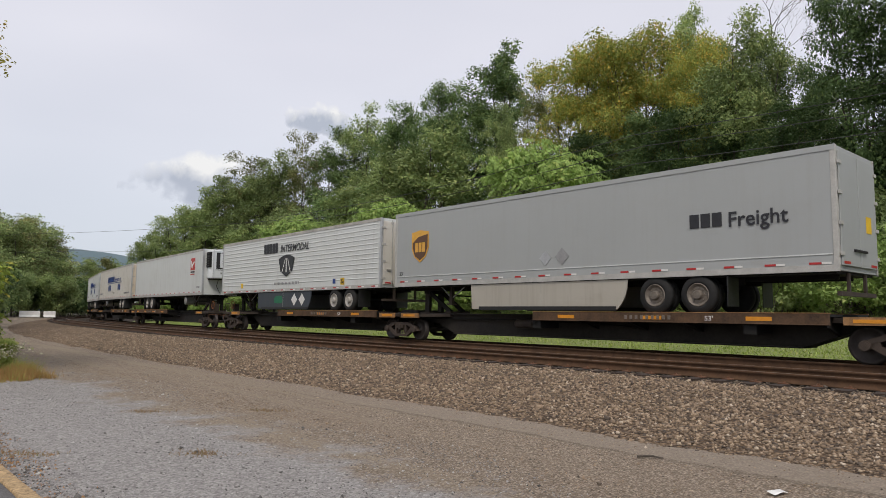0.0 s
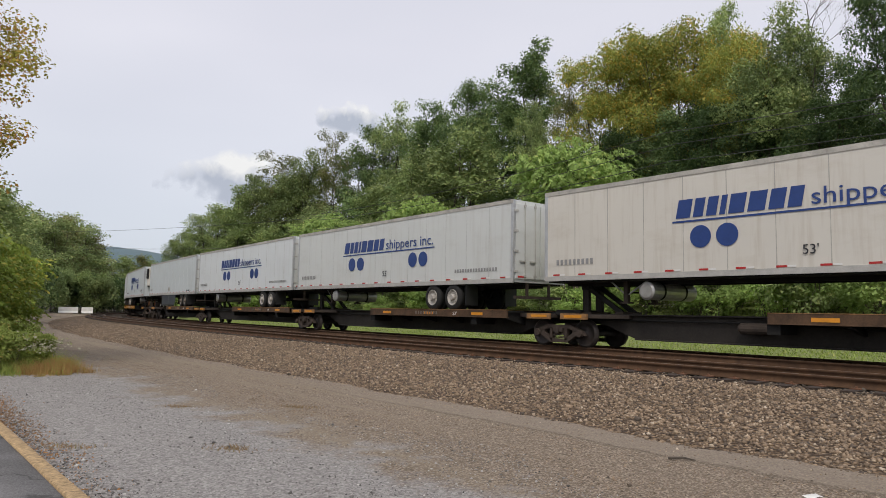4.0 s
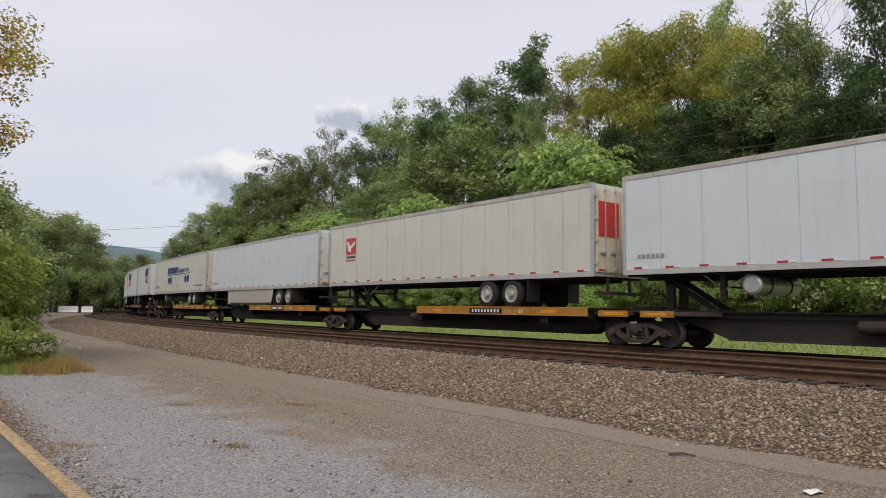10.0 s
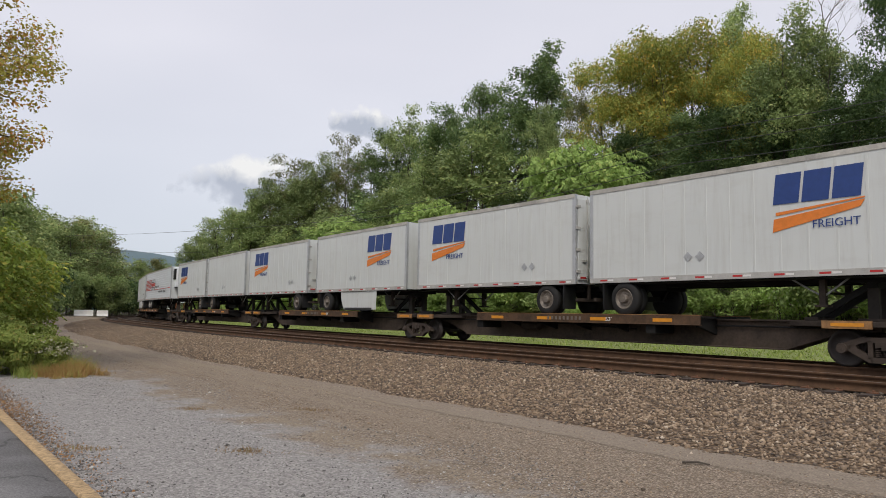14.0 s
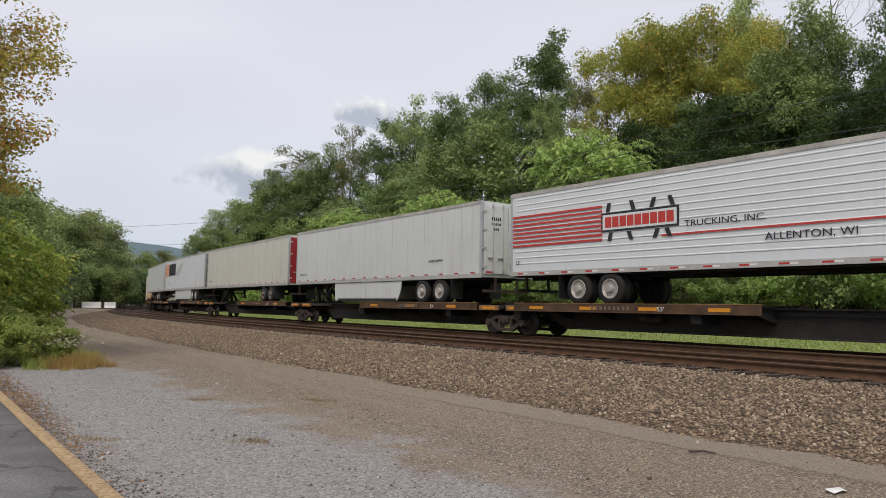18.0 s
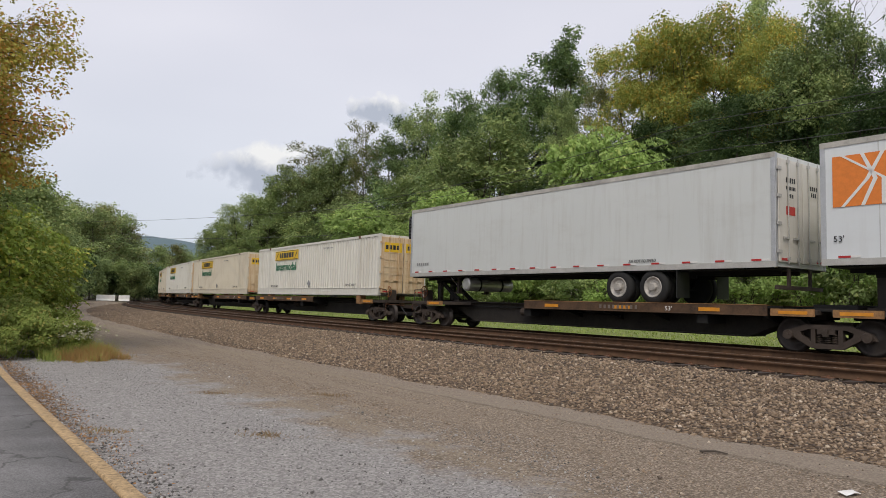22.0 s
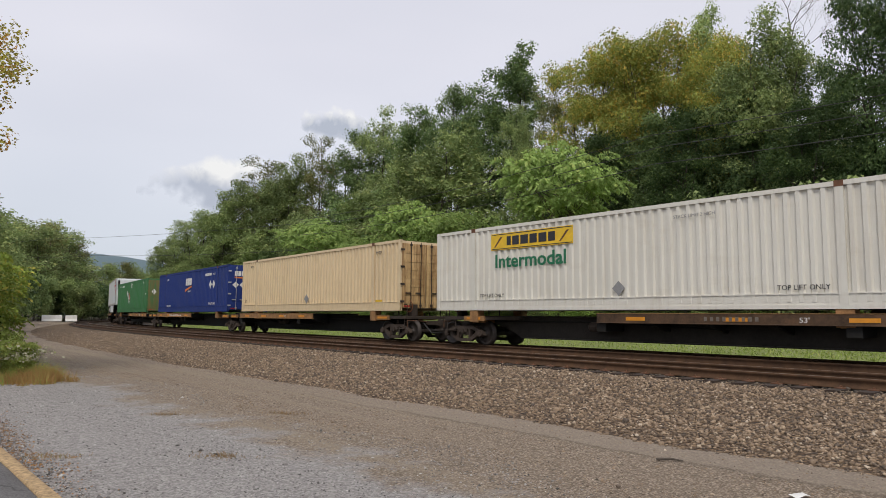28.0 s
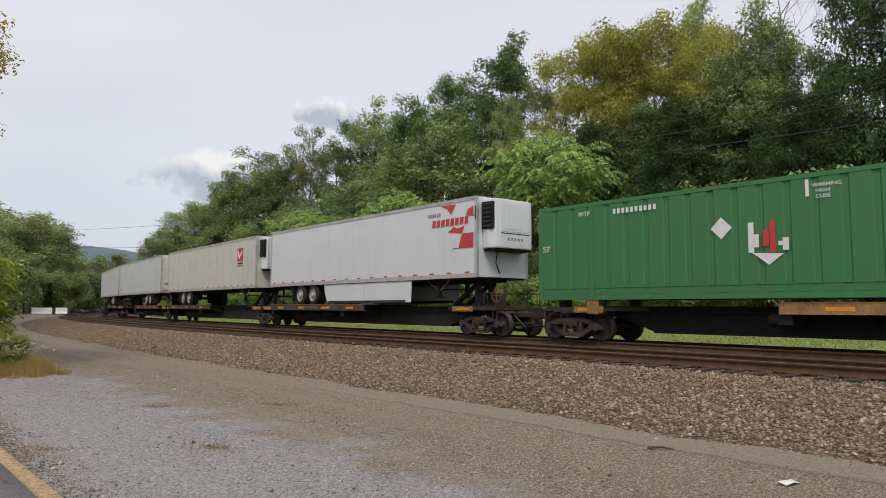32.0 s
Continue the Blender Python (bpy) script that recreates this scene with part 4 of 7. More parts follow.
def reefer(trailer, nose, d, style):
    """A refrigeration unit on the nose; d is +1 where the nose leads."""
    z0, z1 = 1.98, 3.74
    out = nose + d * 0.62
    old = style == 2
    unit = part("refrigeration_unit", Build().extrude([(nose, -1.02), (nose + d * 0.34, -1.06), (out - d * 0.06, -0.92), (out, -0.72), (out, 0.72), (out - d * 0.06, 0.92), (nose + d * 0.34, 1.06), (nose, 1.02)], z0, z1, "z"), P_DIRTY if old else P_BRIGHT, trailer, "white refrigeration unit with a black grille", bevel=0.05)
    for y in (-1, 1):
        g = Build()
        for k in range(6):
            z = 2.76 + k * 0.155
            g.beam((nose + d * 0.06, y * 1.1, z), (nose + d * 0.5, y * 1.08, z), 0.05, 0.075)
        part("grille", g, M_BLACK, unit)
        part("grille_back", Build().extrude([(nose + d * 0.03, y * 0.9), (nose + d * 0.53, y * 0.9), (nose + d * 0.53, y * 1.072), (nose + d * 0.03, y * 1.085)], 2.66, 3.62, "z"), M_STEEL_DARK, unit)
    if old:  # a wide slatted grille over the whole upper front
        back = part("front_panel", Build().box(*sorted((out, out + d * 0.02)), -0.78, 0.78, 2.6, 3.66), M_BLACK, unit)
        for k in range(8):
            part("slat", Build().beam((out + d * 0.035, -0.74, 2.68 + k * 0.13), (out + d * 0.035, 0.74, 2.68 + k * 0.13), 0.04, 0.05), M_STEEL_DARK, back)
    else:
        part("front_panel", Build().box(*sorted((out, out + d * 0.012)), -0.68, 0.68, 2.58, 3.6), M_BLACK if style else P_BRIGHT, unit)
        plate_w = part("front_plate", Build().box(*sorted((out + d * 0.012, out + d * 0.02)), -0.45, 0.5, 2.66, 3.56), P_BRIGHT, unit)
        if style:
            part("red_badge", Build().box(*sorted((out + d * 0.02, out + d * 0.028)), -0.25, 0.3, 2.85, 3.3), C_RED, plate_w, "small red badge")
        part("panel_gap", Build().box(*sorted((out, out + d * 0.006)), -0.72, 0.72, 2.5, 2.53), M_STEEL_DARK, unit)
        bars = Build()
        for k in range(5):
            bars.box(*sorted((out, out + d * 0.008)), -0.4 + k * 0.17, -0.29 + k * 0.17, 2.26, 2.36)
        part("name_bars", bars, C_GREY, unit)
    part("drip_tray", Build().extrude([(nose, 1.9), (nose + d * 0.5, 1.93), (nose + d * 0.5, 1.98), (nose, 1.98)], -0.95, 0.95), M_STEEL_DARK, unit)
    part("cable", Build().bar((nose + d * 0.03, -0.3, 1.95), (nose + d * 0.05, -0.42, 1.5), 0.02).bar((nose + d * 0.05, -0.42, 1.5), (nose + d * 0.03, -0.2, 1.12), 0.02), M_BLACK, unit)
    if style != 1:
        return
    fr = Build()
    for y in (-1.1, 1.1):
        fr.bar((out + d * 0.08, y * 0.8, z0), (out + d * 0.08, y * 0.8, z1 + 0.06), 0.02)
    fr.bar((out + d * 0.08, -0.9, z1 + 0.06), (out + d * 0.08, 0.9, z1 + 0.06), 0.02)
    part("guard_frame", fr, M_ALU, trailer)


def trailer_body(length, style, paint, parent, z0=0.96, z1=3.85):
    b = Build()
    h = length / 2
    y = HALF - 0.012
    b.box(-h + 0.02, h - 0.02, -y, y, z0 + 0.02, z1 - 0.01)
    ob = part("body", b, paint, parent, bevel=0.004)
    if style == "ribs":  # upright seams between panels
        n = int(length / 1.22)
        me = Build().box(-0.011, 0.011, -y - 0.005, -y, z0 + 0.16, z1 - 0.14).mesh("panel_seam")
        places = [(-h + length * i / n, 0) for i in range(1, n)]
    elif style == "posts":  # close upright posts
        n = int(length / 0.61)
        me = Build().extrude([(-0.035, -y), (-0.026, -y - 0.008), (0.026, -y - 0.008), (0.035, -y)], z0 + 0.16, z1 - 0.14, "z").mesh("side_post")
        places = [(-h + length * i / n, 0) for i in range(1, n)]
    elif style == "beads":  # level corrugations
        n = 12
        me = Build().extrude([(-y, -0.03), (-y - 0.014, -0.012), (-y - 0.014, 0.012), (-y, 0.03)], -h + 0.25, h - 0.25, "x").mesh("bead")
        places = [(0, z0 + 0.42 + (z1 - z0 - 0.65) * i / (n - 1)) for i in range(n)]
    else:
        places = []
    if places:
        me.materials.append((M_SEAM if paint in (P_CREAM, P_DIRTY) else M_SEAM_PALE) if style == "ribs" else paint)
        for x, z in places:
            part(me.name.split(".")[0], me, None, parent, at=pose(x, 0, z))
            part(me.name.split(".")[0], me, None, parent, at=pose(x, 0, z, 0, 0, 180))
    for s in (-1, 1):
        part("top_rail", Build().box(-h, h, *sorted((s * (y - 0.02), s * (HALF + 0.006))), z1 - 0.13, z1), P_GREY if paint is P_GREY else M_SEAM, parent)
        part("bottom_rail", Build().box(-h, h, *sorted((s * (y - 0.05), s * (HALF + 0.004))), z0, z0 + 0.15), M_GREYRAIL, parent)
        for e in (-1, 1):
            x = e * h
            part("corner_post", Build().box(*sorted((x - e * 0.12, x + e * 0.004)), *sorted((s * (HALF - 0.1), s * (HALF + 0.002))), z0 + 0.02, z1 - 0.005), M_GREYRAIL if paint is P_GREY else M_ALU, parent, bevel=0.01)
    return ob


def doors(parent, x, d, z0, z1, paint, rods=2, bars=None):
    """Two door leaves with their lock rods at the end x; d is +1 where that end leads."""
    for s in (-1, 1):
        leaf = part("door", Build().box(*sorted((x, x + d * 0.035)), *sorted((s * 0.02, s * 1.2)), z0 + 0.14, z1 - 0.14), paint, parent, bevel=0.012)
        for k in range(rods):
            y = s * (0.28 + 0.5 * k)
            part("lock_rod", Build().bar((x + d * 0.06, y, z0 + 0.1), (x + d * 0.06, y, z1 - 0.08), 0.018).box(*sorted((x + d * 0.035, x + d * 0.08)), y - 0.05, y + 0.05, z1 - 0.24, z1 - 0.16).box(*sorted((x + d * 0.035, x + d * 0.08)), y - 0.05, y + 0.05, z0 + 0.2, z0 + 0.28).box(*sorted((x + d * 0.05, x + d * 0.09)), y, y + s * 0.26, z0 + 0.72, z0 + 0.77), bars or M_GREYRAIL, leaf)
        for k in range(4):
            z = z0 + 0.4 + (z1 - z0 - 0.8) * k / 3
            part("hinge", Build().box(*sorted((x + d * 0.02, x + d * 0.06)), *sorted((s * 1.1, s * 1.28)), z - 0.04, z + 0.04), bars or M_GREYRAIL, leaf)
    b = Build()
    for s in (-1, 1):
        b.box(*sorted((x + d * 0.036, x + d * 0.042)), *sorted((s * 0.7, s * 1.1)), z0 + 0.18, z0 + 0.24)
    part("reflective_tape", b, M_RED, parent)


def trailer(label, paint, style, rear, axle, door, cold=None, skirt=None, tank=False, length=16.15, rim=None, tape=M_RED, rods=2, skirt_span=None):
    """A road semi-trailer with its origin on the deck under its middle. rear: +1 where its doors lead, axle: metres from doors to the axles' middle."""
    tr = tagged(new("semi_trailer"), label, "semi-trailer", "trailers on the train")
    h, z0, z1 = length / 2, 0.96, 3.85
    trailer_body(length, style, paint, tr)
    doors(tr, rear * h, rear, z0, z1, door, rods)
    nose = -rear * h
    xa = rear * (h - axle)
    single = length < 10
    axles = (0.0,) if single else (-0.62, 0.62)
    under = Build()
    for y in (-0.5, 0.5):
        under.box(xa - 1.5, xa + 1.5 if not single else xa + 0.9, y - 0.05, y + 0.05, 0.74, 0.94)
    for a in axles:
        under.lathe((xa + a, 0, 0.5), "y", [(0.08, -0.9), (0.08, 0.9)], 10)
        for y in (-0.5, 0.5):
            under.extrude([(xa + a - 0.3, 0.74), (xa + a - 0.12, 0.45), (xa + a + 0.12, 0.45), (xa + a + 0.3, 0.74)], y - 0.05, y + 0.05)
    part("axle_frame", under, M_STEEL_DARK, tr)
    for a in axles:
        for y in (-1.28, 1.28):
            road_wheel(tr, xa + a, y, rim or M_RIM)
    for y in (-1.0, 1.0):
        fx = xa + rear * (1.42 if not single else 0.75)
        part("mudflap", Build().box(fx - 0.01, fx + 0.01, y - 0.3, y + 0.3, 0.18, 0.94), M_BLACK, tr)
    part("rear_bumper", Build().box(*sorted((rear * (h - 0.12), rear * (h - 0.02))), -1.15, 1.15, 0.42, 0.52).box(*sorted((rear * (h - 0.1), rear * (h - 0.04))), -0.6, -0.5, 0.5, 0.96).box(*sorted((rear * (h - 0.1), rear * (h - 0.04))), 0.5, 0.6, 0.5, 0.96), M_STEEL_BROWN, tr)
    part("floor", Build().box(-h + 0.1, h - 0.1, -1.2, 1.2, 0.92, 0.97), M_STEEL_DARK, tr)
    for y in (-0.46, 0.46):
        part("frame_rail", Build().box(-h + 0.3, h - 0.3, y - 0.04, y + 0.04, 0.82, 0.93), M_STEEL_DARK, tr)
    lx = nose + rear * (2.75 if not single else 1.9)
    for y in (-0.72, 0.72):
        part("landing_leg", Build().box(lx - 0.07, lx + 0.07, y - 0.07, y + 0.07, 0.3, 0.96).box(lx - 0.14, lx + 0.14, y - 0.14, y + 0.14, 0.26, 0.31), M_STEEL_BROWN, tr)
        part("leg_brace", Build().bar((lx, y, 0.5), (lx + rear * 0.75, y, 0.95), 0.025).bar((lx, y, 0.5), (lx - rear * 0.6, y, 0.95), 0.025), M_ALU, tr)
    part("leg_crossbar", Build().bar((lx, -0.72, 0.6), (lx, 0.72, 0.6), 0.03), M_STEEL_DARK, tr)
    if cold is not None:
        reefer(tr, nose, -rear, cold)
    if tank:
        tx = lx + rear * 0.95
        t = part("fuel_tank", Build().lathe((tx, 0, 0.62), "y", [(0.2, -1.16), (0.26, -1.12), (0.26, 1.12), (0.2, 1.16)], 18), M_TANK, tr, "silver fuel tank")
        for y in (-0.6, 0.52):
            part("tank_strap", Build().lathe((tx, 0, 0.62), "y", [(0.268, y), (0.268, y + 0.08)], 18), M_STEEL_DARK, t)
    if skirt is not None:
        a, b = skirt_span or sorted((lx + rear * 0.55, xa - rear * 1.45))
        for s in (-1, 1):
            tail = [(0.0, 0.94), (0.03, 0.7), (0.09, 0.48), (0.2, 0.28), (0.36, 0.1)]
            if rear > 0:
                out = [(a, 0.94)] + [(b - d, z) for d, z in tail] + [(a + 0.05, 0.1)]
            else:
                out = [(b, 0.94), (b - 0.05, 0.1)] + [(a + d, z) for d, z in reversed(tail)]
            panel = part("side_skirt", Build().extrude(out, *sorted((s * 1.24, s * 1.26))), skirt, tr, "flat side skirt between legs and wheels")
            part("skirt_lip", Build().box(a + 0.4, b - 0.4, *sorted((s * 1.235, s * 1.268)), 0.07, 0.19), M_BLACK, panel, "black rubber lip")
            part("skirt_seam", Build().box((a + b) / 2 - 0.012, (a + b) / 2 + 0.012, *sorted((s * 1.25, s * 1.264)), 0.2, 0.93), M_SEAM, panel)
    n = int(length / 0.98)
    tape_z = z0 + (0.05 if style in ("posts", "beads") else 0.165)
    for tone, shift, half in ((tape, 0.5, 0.13), (M_WHITE, 0.74, 0.1)):
        tme = Build().box(-half, half, -HALF - 0.008, -HALF - 0.002, tape_z, tape_z + 0.05).mesh("reflective_strip")
        tme.materials.append(tone)
        for i in range(n):
            part("reflective_strip", tme, None, tr, at=pose(-h + length * (i + shift) / n, 0, 0))
    return tr


def container(label, paint, door, ribs=0.28, castings=True, lights=0.058, flat=0.32):
    """A 53 ft container with corrugated sides; its origin on the deck pads under its middle."""
    c = tagged(new("shipping_container"), label, "container", "containers on the train")
    h, z1 = 8.075, 2.9
    b = Build()
    n = int((2 * h - 0.3) / ribs)
    step = (2 * h - 0.3) / n
    for s in (-1, 1):
        pts = []
        for i in range(n):
            x = -h + 0.15 + i * step
            pts += [(x, 0), (x + step * flat, 0), (x + step * (flat * 0.8 + 0.2), lights), (x + step * (flat * 0.2 + 0.8), lights)]
        pts.append((h - 0.15, 0))
        k = len(b.v)
        for x, d in pts:
            b.v += [(x, s * (HALF - 0.012 - d), 0.16), (x, s * (HALF - 0.012 - d), z1 - 0.1)]
        b.f += [(k + 2 * i, k + 2 * i + 2, k + 2 * i + 3, k + 2 * i + 1) for i in range(len(pts) - 1)]
    b.box(-h + 0.1, h - 0.1, -HALF + 0.13, HALF - 0.13, 0.1, z1 - 0.02)
    part("body", b, paint, c)
    for s in (-1, 1):
        part("top_rail", Build().box(-h, h, *sorted((s * (HALF - 0.07), s * HALF)), z1 - 0.11, z1), paint, c)
        part("bottom_rail", Build().box(-h, h, *sorted((s * (HALF - 0.09), s * HALF)), 0, 0.1), paint, c)
        part("lower_panel", Build().box(-h, h, *sorted((s * (HALF - 0.09), s * (HALF - 0.02))), 0.1, 0.34), paint, c)
        part("ledge", Build().box(-h, h, *sorted((s * (HALF - 0.09), s * HALF)), 0.34, 0.37), paint, c)
        for e in (-1, 1):
            part("corner_post", Build().box(*sorted((e * (h - 0.16), e * h)), *sorted((s * (HALF - 0.14), s * (HALF + 0.002))), 0, z1 + 0.002), paint, c, bevel=0.01)
            x = e * 6.05
            part("lift_post", Build().box(x - 0.09, x + 0.09, *sorted((s * (HALF - 0.09), s * (HALF + 0.001))), 0.1, z1 - 0.05), paint, c)
            if castings:
                part("corner_casting", Build().box(x - 0.1, x + 0.1, *sorted((s * (HALF - 0.18), s * (HALF + 0.008))), z1 - 0.13, z1 + 0.01), M_RUST, c, "rusty lifting casting")
    doors(c, h, 1, -0.02, z1, door, 2, M_STEEL_BROWN if door is P_TANDOOR else M_ALU if door is P_BLUE else door)
    ridge = Build()
    for k in range(7):
        z = 0.35 + k * 0.34
        for s in (-1, 1):
            ridge.box(h + 0.033, h + 0.05, *sorted((s * 0.1, s * 1.05)), z - 0.05, z + 0.05)
    part("door_corrugation", ridge, door, c)
    return c

# ---- the consist, from its head to its tail ----
def pace(t):
    """Metres run since the clip's start."""
    return (15.313 + 0.01 * (t - 16)) * t


LOADS = []  # thing, car, dx, z
CARS = []   # car, s_front, s_rear


def group(stops, loads, wear=1, words=None):
    """Platforms between bogies at the given s (head first) with their loads [(thing, left end s, length, kind, rear)]."""
    for i in range(len(stops) - 1):
        here = loads[i]
        decks = []
        for thing, left, length, kind, rear in here:
            if kind == "box":
                decks.append((left + 7.4, left + 16.1) if rear > 0 else (left - 0.2, left + 8.8))
            elif length > 10:
                decks.append((left + 7.2, left + 15.9) if rear > 0 else (left + 0.2, left + 9.0))
        if not decks:
            mid = (stops[i] + stops[i + 1]) / 2
            decks = [(mid - 4.6, mid + 4.4)]
        car, mid = spine_car(stops[i], stops[i + 1], decks, i == 0, i == len(stops) - 2, wear, words if i == 1 else None)
        CARS.append((car, stops[i], stops[i + 1]))
        for thing, left, length, kind, rear in here:
            LOADS.append((thing, car, left + length / 2 - mid, 1.235 if kind == "box" else DECK))
            if kind == "box":
                pads = Build()
                x = left + length / 2 - mid
                for e in (-1, 1):
                    for y in (-1.12, 1.12):
                        pads.box(x + e * 6.05 - 0.2, x + e * 6.05 + 0.2, y - 0.16, y + 0.16, 0.82, 1.235)
                    pads.box(x + e * 6.05 - 0.14, x + e * 6.05 + 0.14, -1.2, 1.2, 0.8, 0.98)
                part("container_pedestal", pads, M_OCHRE, car, "rust-worn ochre container pedestals", bevel=0.01)
            else:
                nose = left + length / 2 - mid - rear * (length / 2 - 0.95)
                hitch(car, nose, -rear)


def circles_name(tr, tone, discs=(-2.6, -1.86, 2.19, 2.9)):
    """The blue underlined name with its two pairs of discs."""
    blocks("name_blocks", -3.36, 2.56, 3.4, 0.5, 8, tone, tr, 0.2, 0.2, hollow=True, shares=(1.15, 0.85, 0.85, 0.55, 1.15, 1.2, 1.05, 0.95))
    lettering("wording", "shippers inc.", 0.58, tone, tr, 0.2, 2.58, wide=1.17, bold=0.0)
    plate("name_underline", -3.42, 3.65, 2.44, 2.49, tone, tr)
    for x in discs:
        disc("blue_disc", x, 2.03, 0.3, tone, tr)
    lettering("wording", "53'", 0.33, C_BLACK, tr, -0.02, 1.42)


def web_bars(tr, x, n=16, w=2.4):
    blocks("web_bars", x, 1.4, w, 0.12, n, C_GREY, tr, 0, 0.4)


def diamonds(tr, x, z, r=0.16, mat=None):
    for k in (0, 0.36):
        diamond("placard_holder", x + k, z, r, mat or M_ALU, tr)


def wedge_name(tr, x):
    """Three blue letter blocks over an orange wedge and a small word."""
    blocks("name_blocks", x, 2.74, 2.05, 0.74, 3, C_NAVY, tr, 0.12, 0.1, hollow=True)
    shape("orange_wedge", [(x + 0.02, 2.06), (x + 2.0, 2.5), (x + 2.1, 2.66), (x + 0.05, 2.38)], C_ORANGE, tr)
    shape("orange_line", [(x + 0.1, 2.46), (x + 0.1, 2.54), (x + 2.1, 2.72), (x + 2.1, 2.69)], C_ORANGE, tr)
    lettering("wording", "FREIGHT", 0.27, C_NAVY, tr, x + 0.95, 2.1)


def make_grey():
    tr = trailer("grey semi-trailer with a brown and gold shield badge, beige skirt", P_GREY, "flat", 1, 4.0, P_GREY, skirt=P_SKIRTGREY, rim=M_RIM_DARK, rods=0, skirt_span=(-3.75, 2.6))
    x, z = -6.52, 2.5
    shape("shield_badge", [(x - 0.5, z + 0.52), (x, z + 0.6), (x + 0.5, z + 0.52), (x + 0.5, z - 0.1), (x + 0.34, z - 0.42), (x, z - 0.64), (x - 0.34, z - 0.42), (x - 0.5, z - 0.1)], C_GOLD, tr, label="gold edge of the shield")
    shape("shield_field", [(x - 0.44, z + 0.12), (x - 0.1, z + 0.34), (x + 0.44, z + 0.42), (x + 0.44, z - 0.08), (x + 0.3, z - 0.38), (x, z - 0.56), (x - 0.3, z - 0.38), (x - 0.44, z - 0.08)], C_BROWN, tr, -HALF - 0.012, "brown field of the shield")
    blocks("badge_blocks", x - 0.3, z - 0.24, 0.62, 0.36, 3, C_GOLD, tr, 0, 0.2, -HALF - 0.018, True)
    blocks("name_blocks", 4.5, 2.2, 0.92, 0.36, 3, C_BLACK, tr, 0, 0.16, hollow=True)
    lettering("wording", "Freight", 0.53, C_BLACK, tr, 5.55, 2.17, -HALF - 0.012, 0.98)
    lettering("wording", "53'", 0.2, C_BLACK, tr, -7.75, 1.4)
    diamond("placard_holder", -0.36, 1.7, 0.24, M_ALU, tr)
    diamond("placard_holder", 0.3, 1.72, 0.27, C_GREY, tr)
    plate("side_moulding", -7.95, 7.95, 1.34, 1.37, P_WHITE, tr)
    part("yellow_sticker", Build().box(8.11, 8.12, 0.45, 0.8, 1.95, 2.35), C_YELLOW, tr)
    part("door_handle", Build().box(8.11, 8.16, -0.45, 0.35, 1.45, 1.5), M_STEEL_DARK, tr)
    return tr


def make_road():
    tr = trailer("white ribbed refrigerated trailer with a black road badge", P_WHITE, "beads", 1, 3.0, P_DIRTY, cold=0, skirt=P_SKIRTDARK, skirt_span=(-3.3, 2.4))
    x, z = -0.1, 2.25
    shape("badge", [(x - 0.84, z + 0.36), (x - 0.4, z + 0.5), (x, z + 0.54), (x + 0.4, z + 0.5), (x + 0.84, z + 0.36), (x + 0.62, z - 0.28), (x, z - 0.56), (x - 0.62, z - 0.28)], C_BLACK, tr, -HALF - 0.018, "black shield-shaped road badge")
    for k in (-0.34, -0.02, 0.02, 0.34):
        shape("badge_line", [(x + k * 1.3 - 0.025, z - 0.34), (x + k * 1.3 + 0.025, z - 0.34), (x + k * 0.35 + 0.02, z + 0.36), (x + k * 0.35 - 0.02, z + 0.36)], M_WHITE, tr, -HALF - 0.024)
    blocks("name_blocks", -2.66, 2.95, 1.6, 0.5, 5, C_BLACK, tr, 0.0, 0.1, -HALF - 0.018, True)
    lettering("wording", "INTERMODAL", 0.5, C_BLACK, tr, -0.8, 2.95, -HALF - 0.016, 0.94, 0.2)
    blocks("web_bars", -1.42, 1.3, 2.65, 0.13, 18, C_GREY, tr, 0, 0.45)
    plate("yellow_sticker", 5.0, 5.32, 1.16, 1.46, C_YELLOW, tr)
    lettering("wording", "LIFT\nHERE", 0.12, C_BLACK, tr, 5.03, 1.34)
    plate("yellow_sticker", -5.42, -5.14, 1.22, 1.48, C_YELLOW, tr)
    plate("purple_sticker", 4.35, 4.58, 1.22, 1.44, C_NAVY, tr)
    for k in (0.74, 1.5):
        diamond("placard", k, 0.55, 0.3, M_WHITE, tr, -1.275)
    shape("green_badge", [(-1.35, 0.38), (-0.55, 0.38), (-0.45, 0.55), (-0.6, 0.75), (-1.2, 0.75), (-1.42, 0.6)], C_GREEN, tr, -1.275)
    return tr


def arrow_name(tr, x, z, k=1.0):
    plate("red_badge", x - 0.45 * k, x + 0.45 * k, z - 0.4 * k, z + 0.4 * k, C_RED, tr)
    shape("badge_arrow", [(x - 0.36 * k, z + 0.24 * k), (x - 0.22 * k, z + 0.24 * k), (x - 0.1 * k, z - 0.02 * k), (x + 0.3 * k, z + 0.22 * k), (x + 0.38 * k, z + 0.1 * k), (x - 0.02 * k, z - 0.14 * k), (x - 0.02 * k, z - 0.3 * k), (x - 0.26 * k, z - 0.2 * k)], M_WHITE, tr, -HALF - 0.012)
    blocks("name_bars", x - 0.42 * k, z - 0.58 * k, 0.85 * k, 0.1 * k, 9, C_BLACK, tr, 0, 0.3)
    blocks("web_bars", x - 0.42 * k, z - 0.72 * k, 0.85 * k, 0.06 * k, 12, C_RED, tr, 0, 0.3)


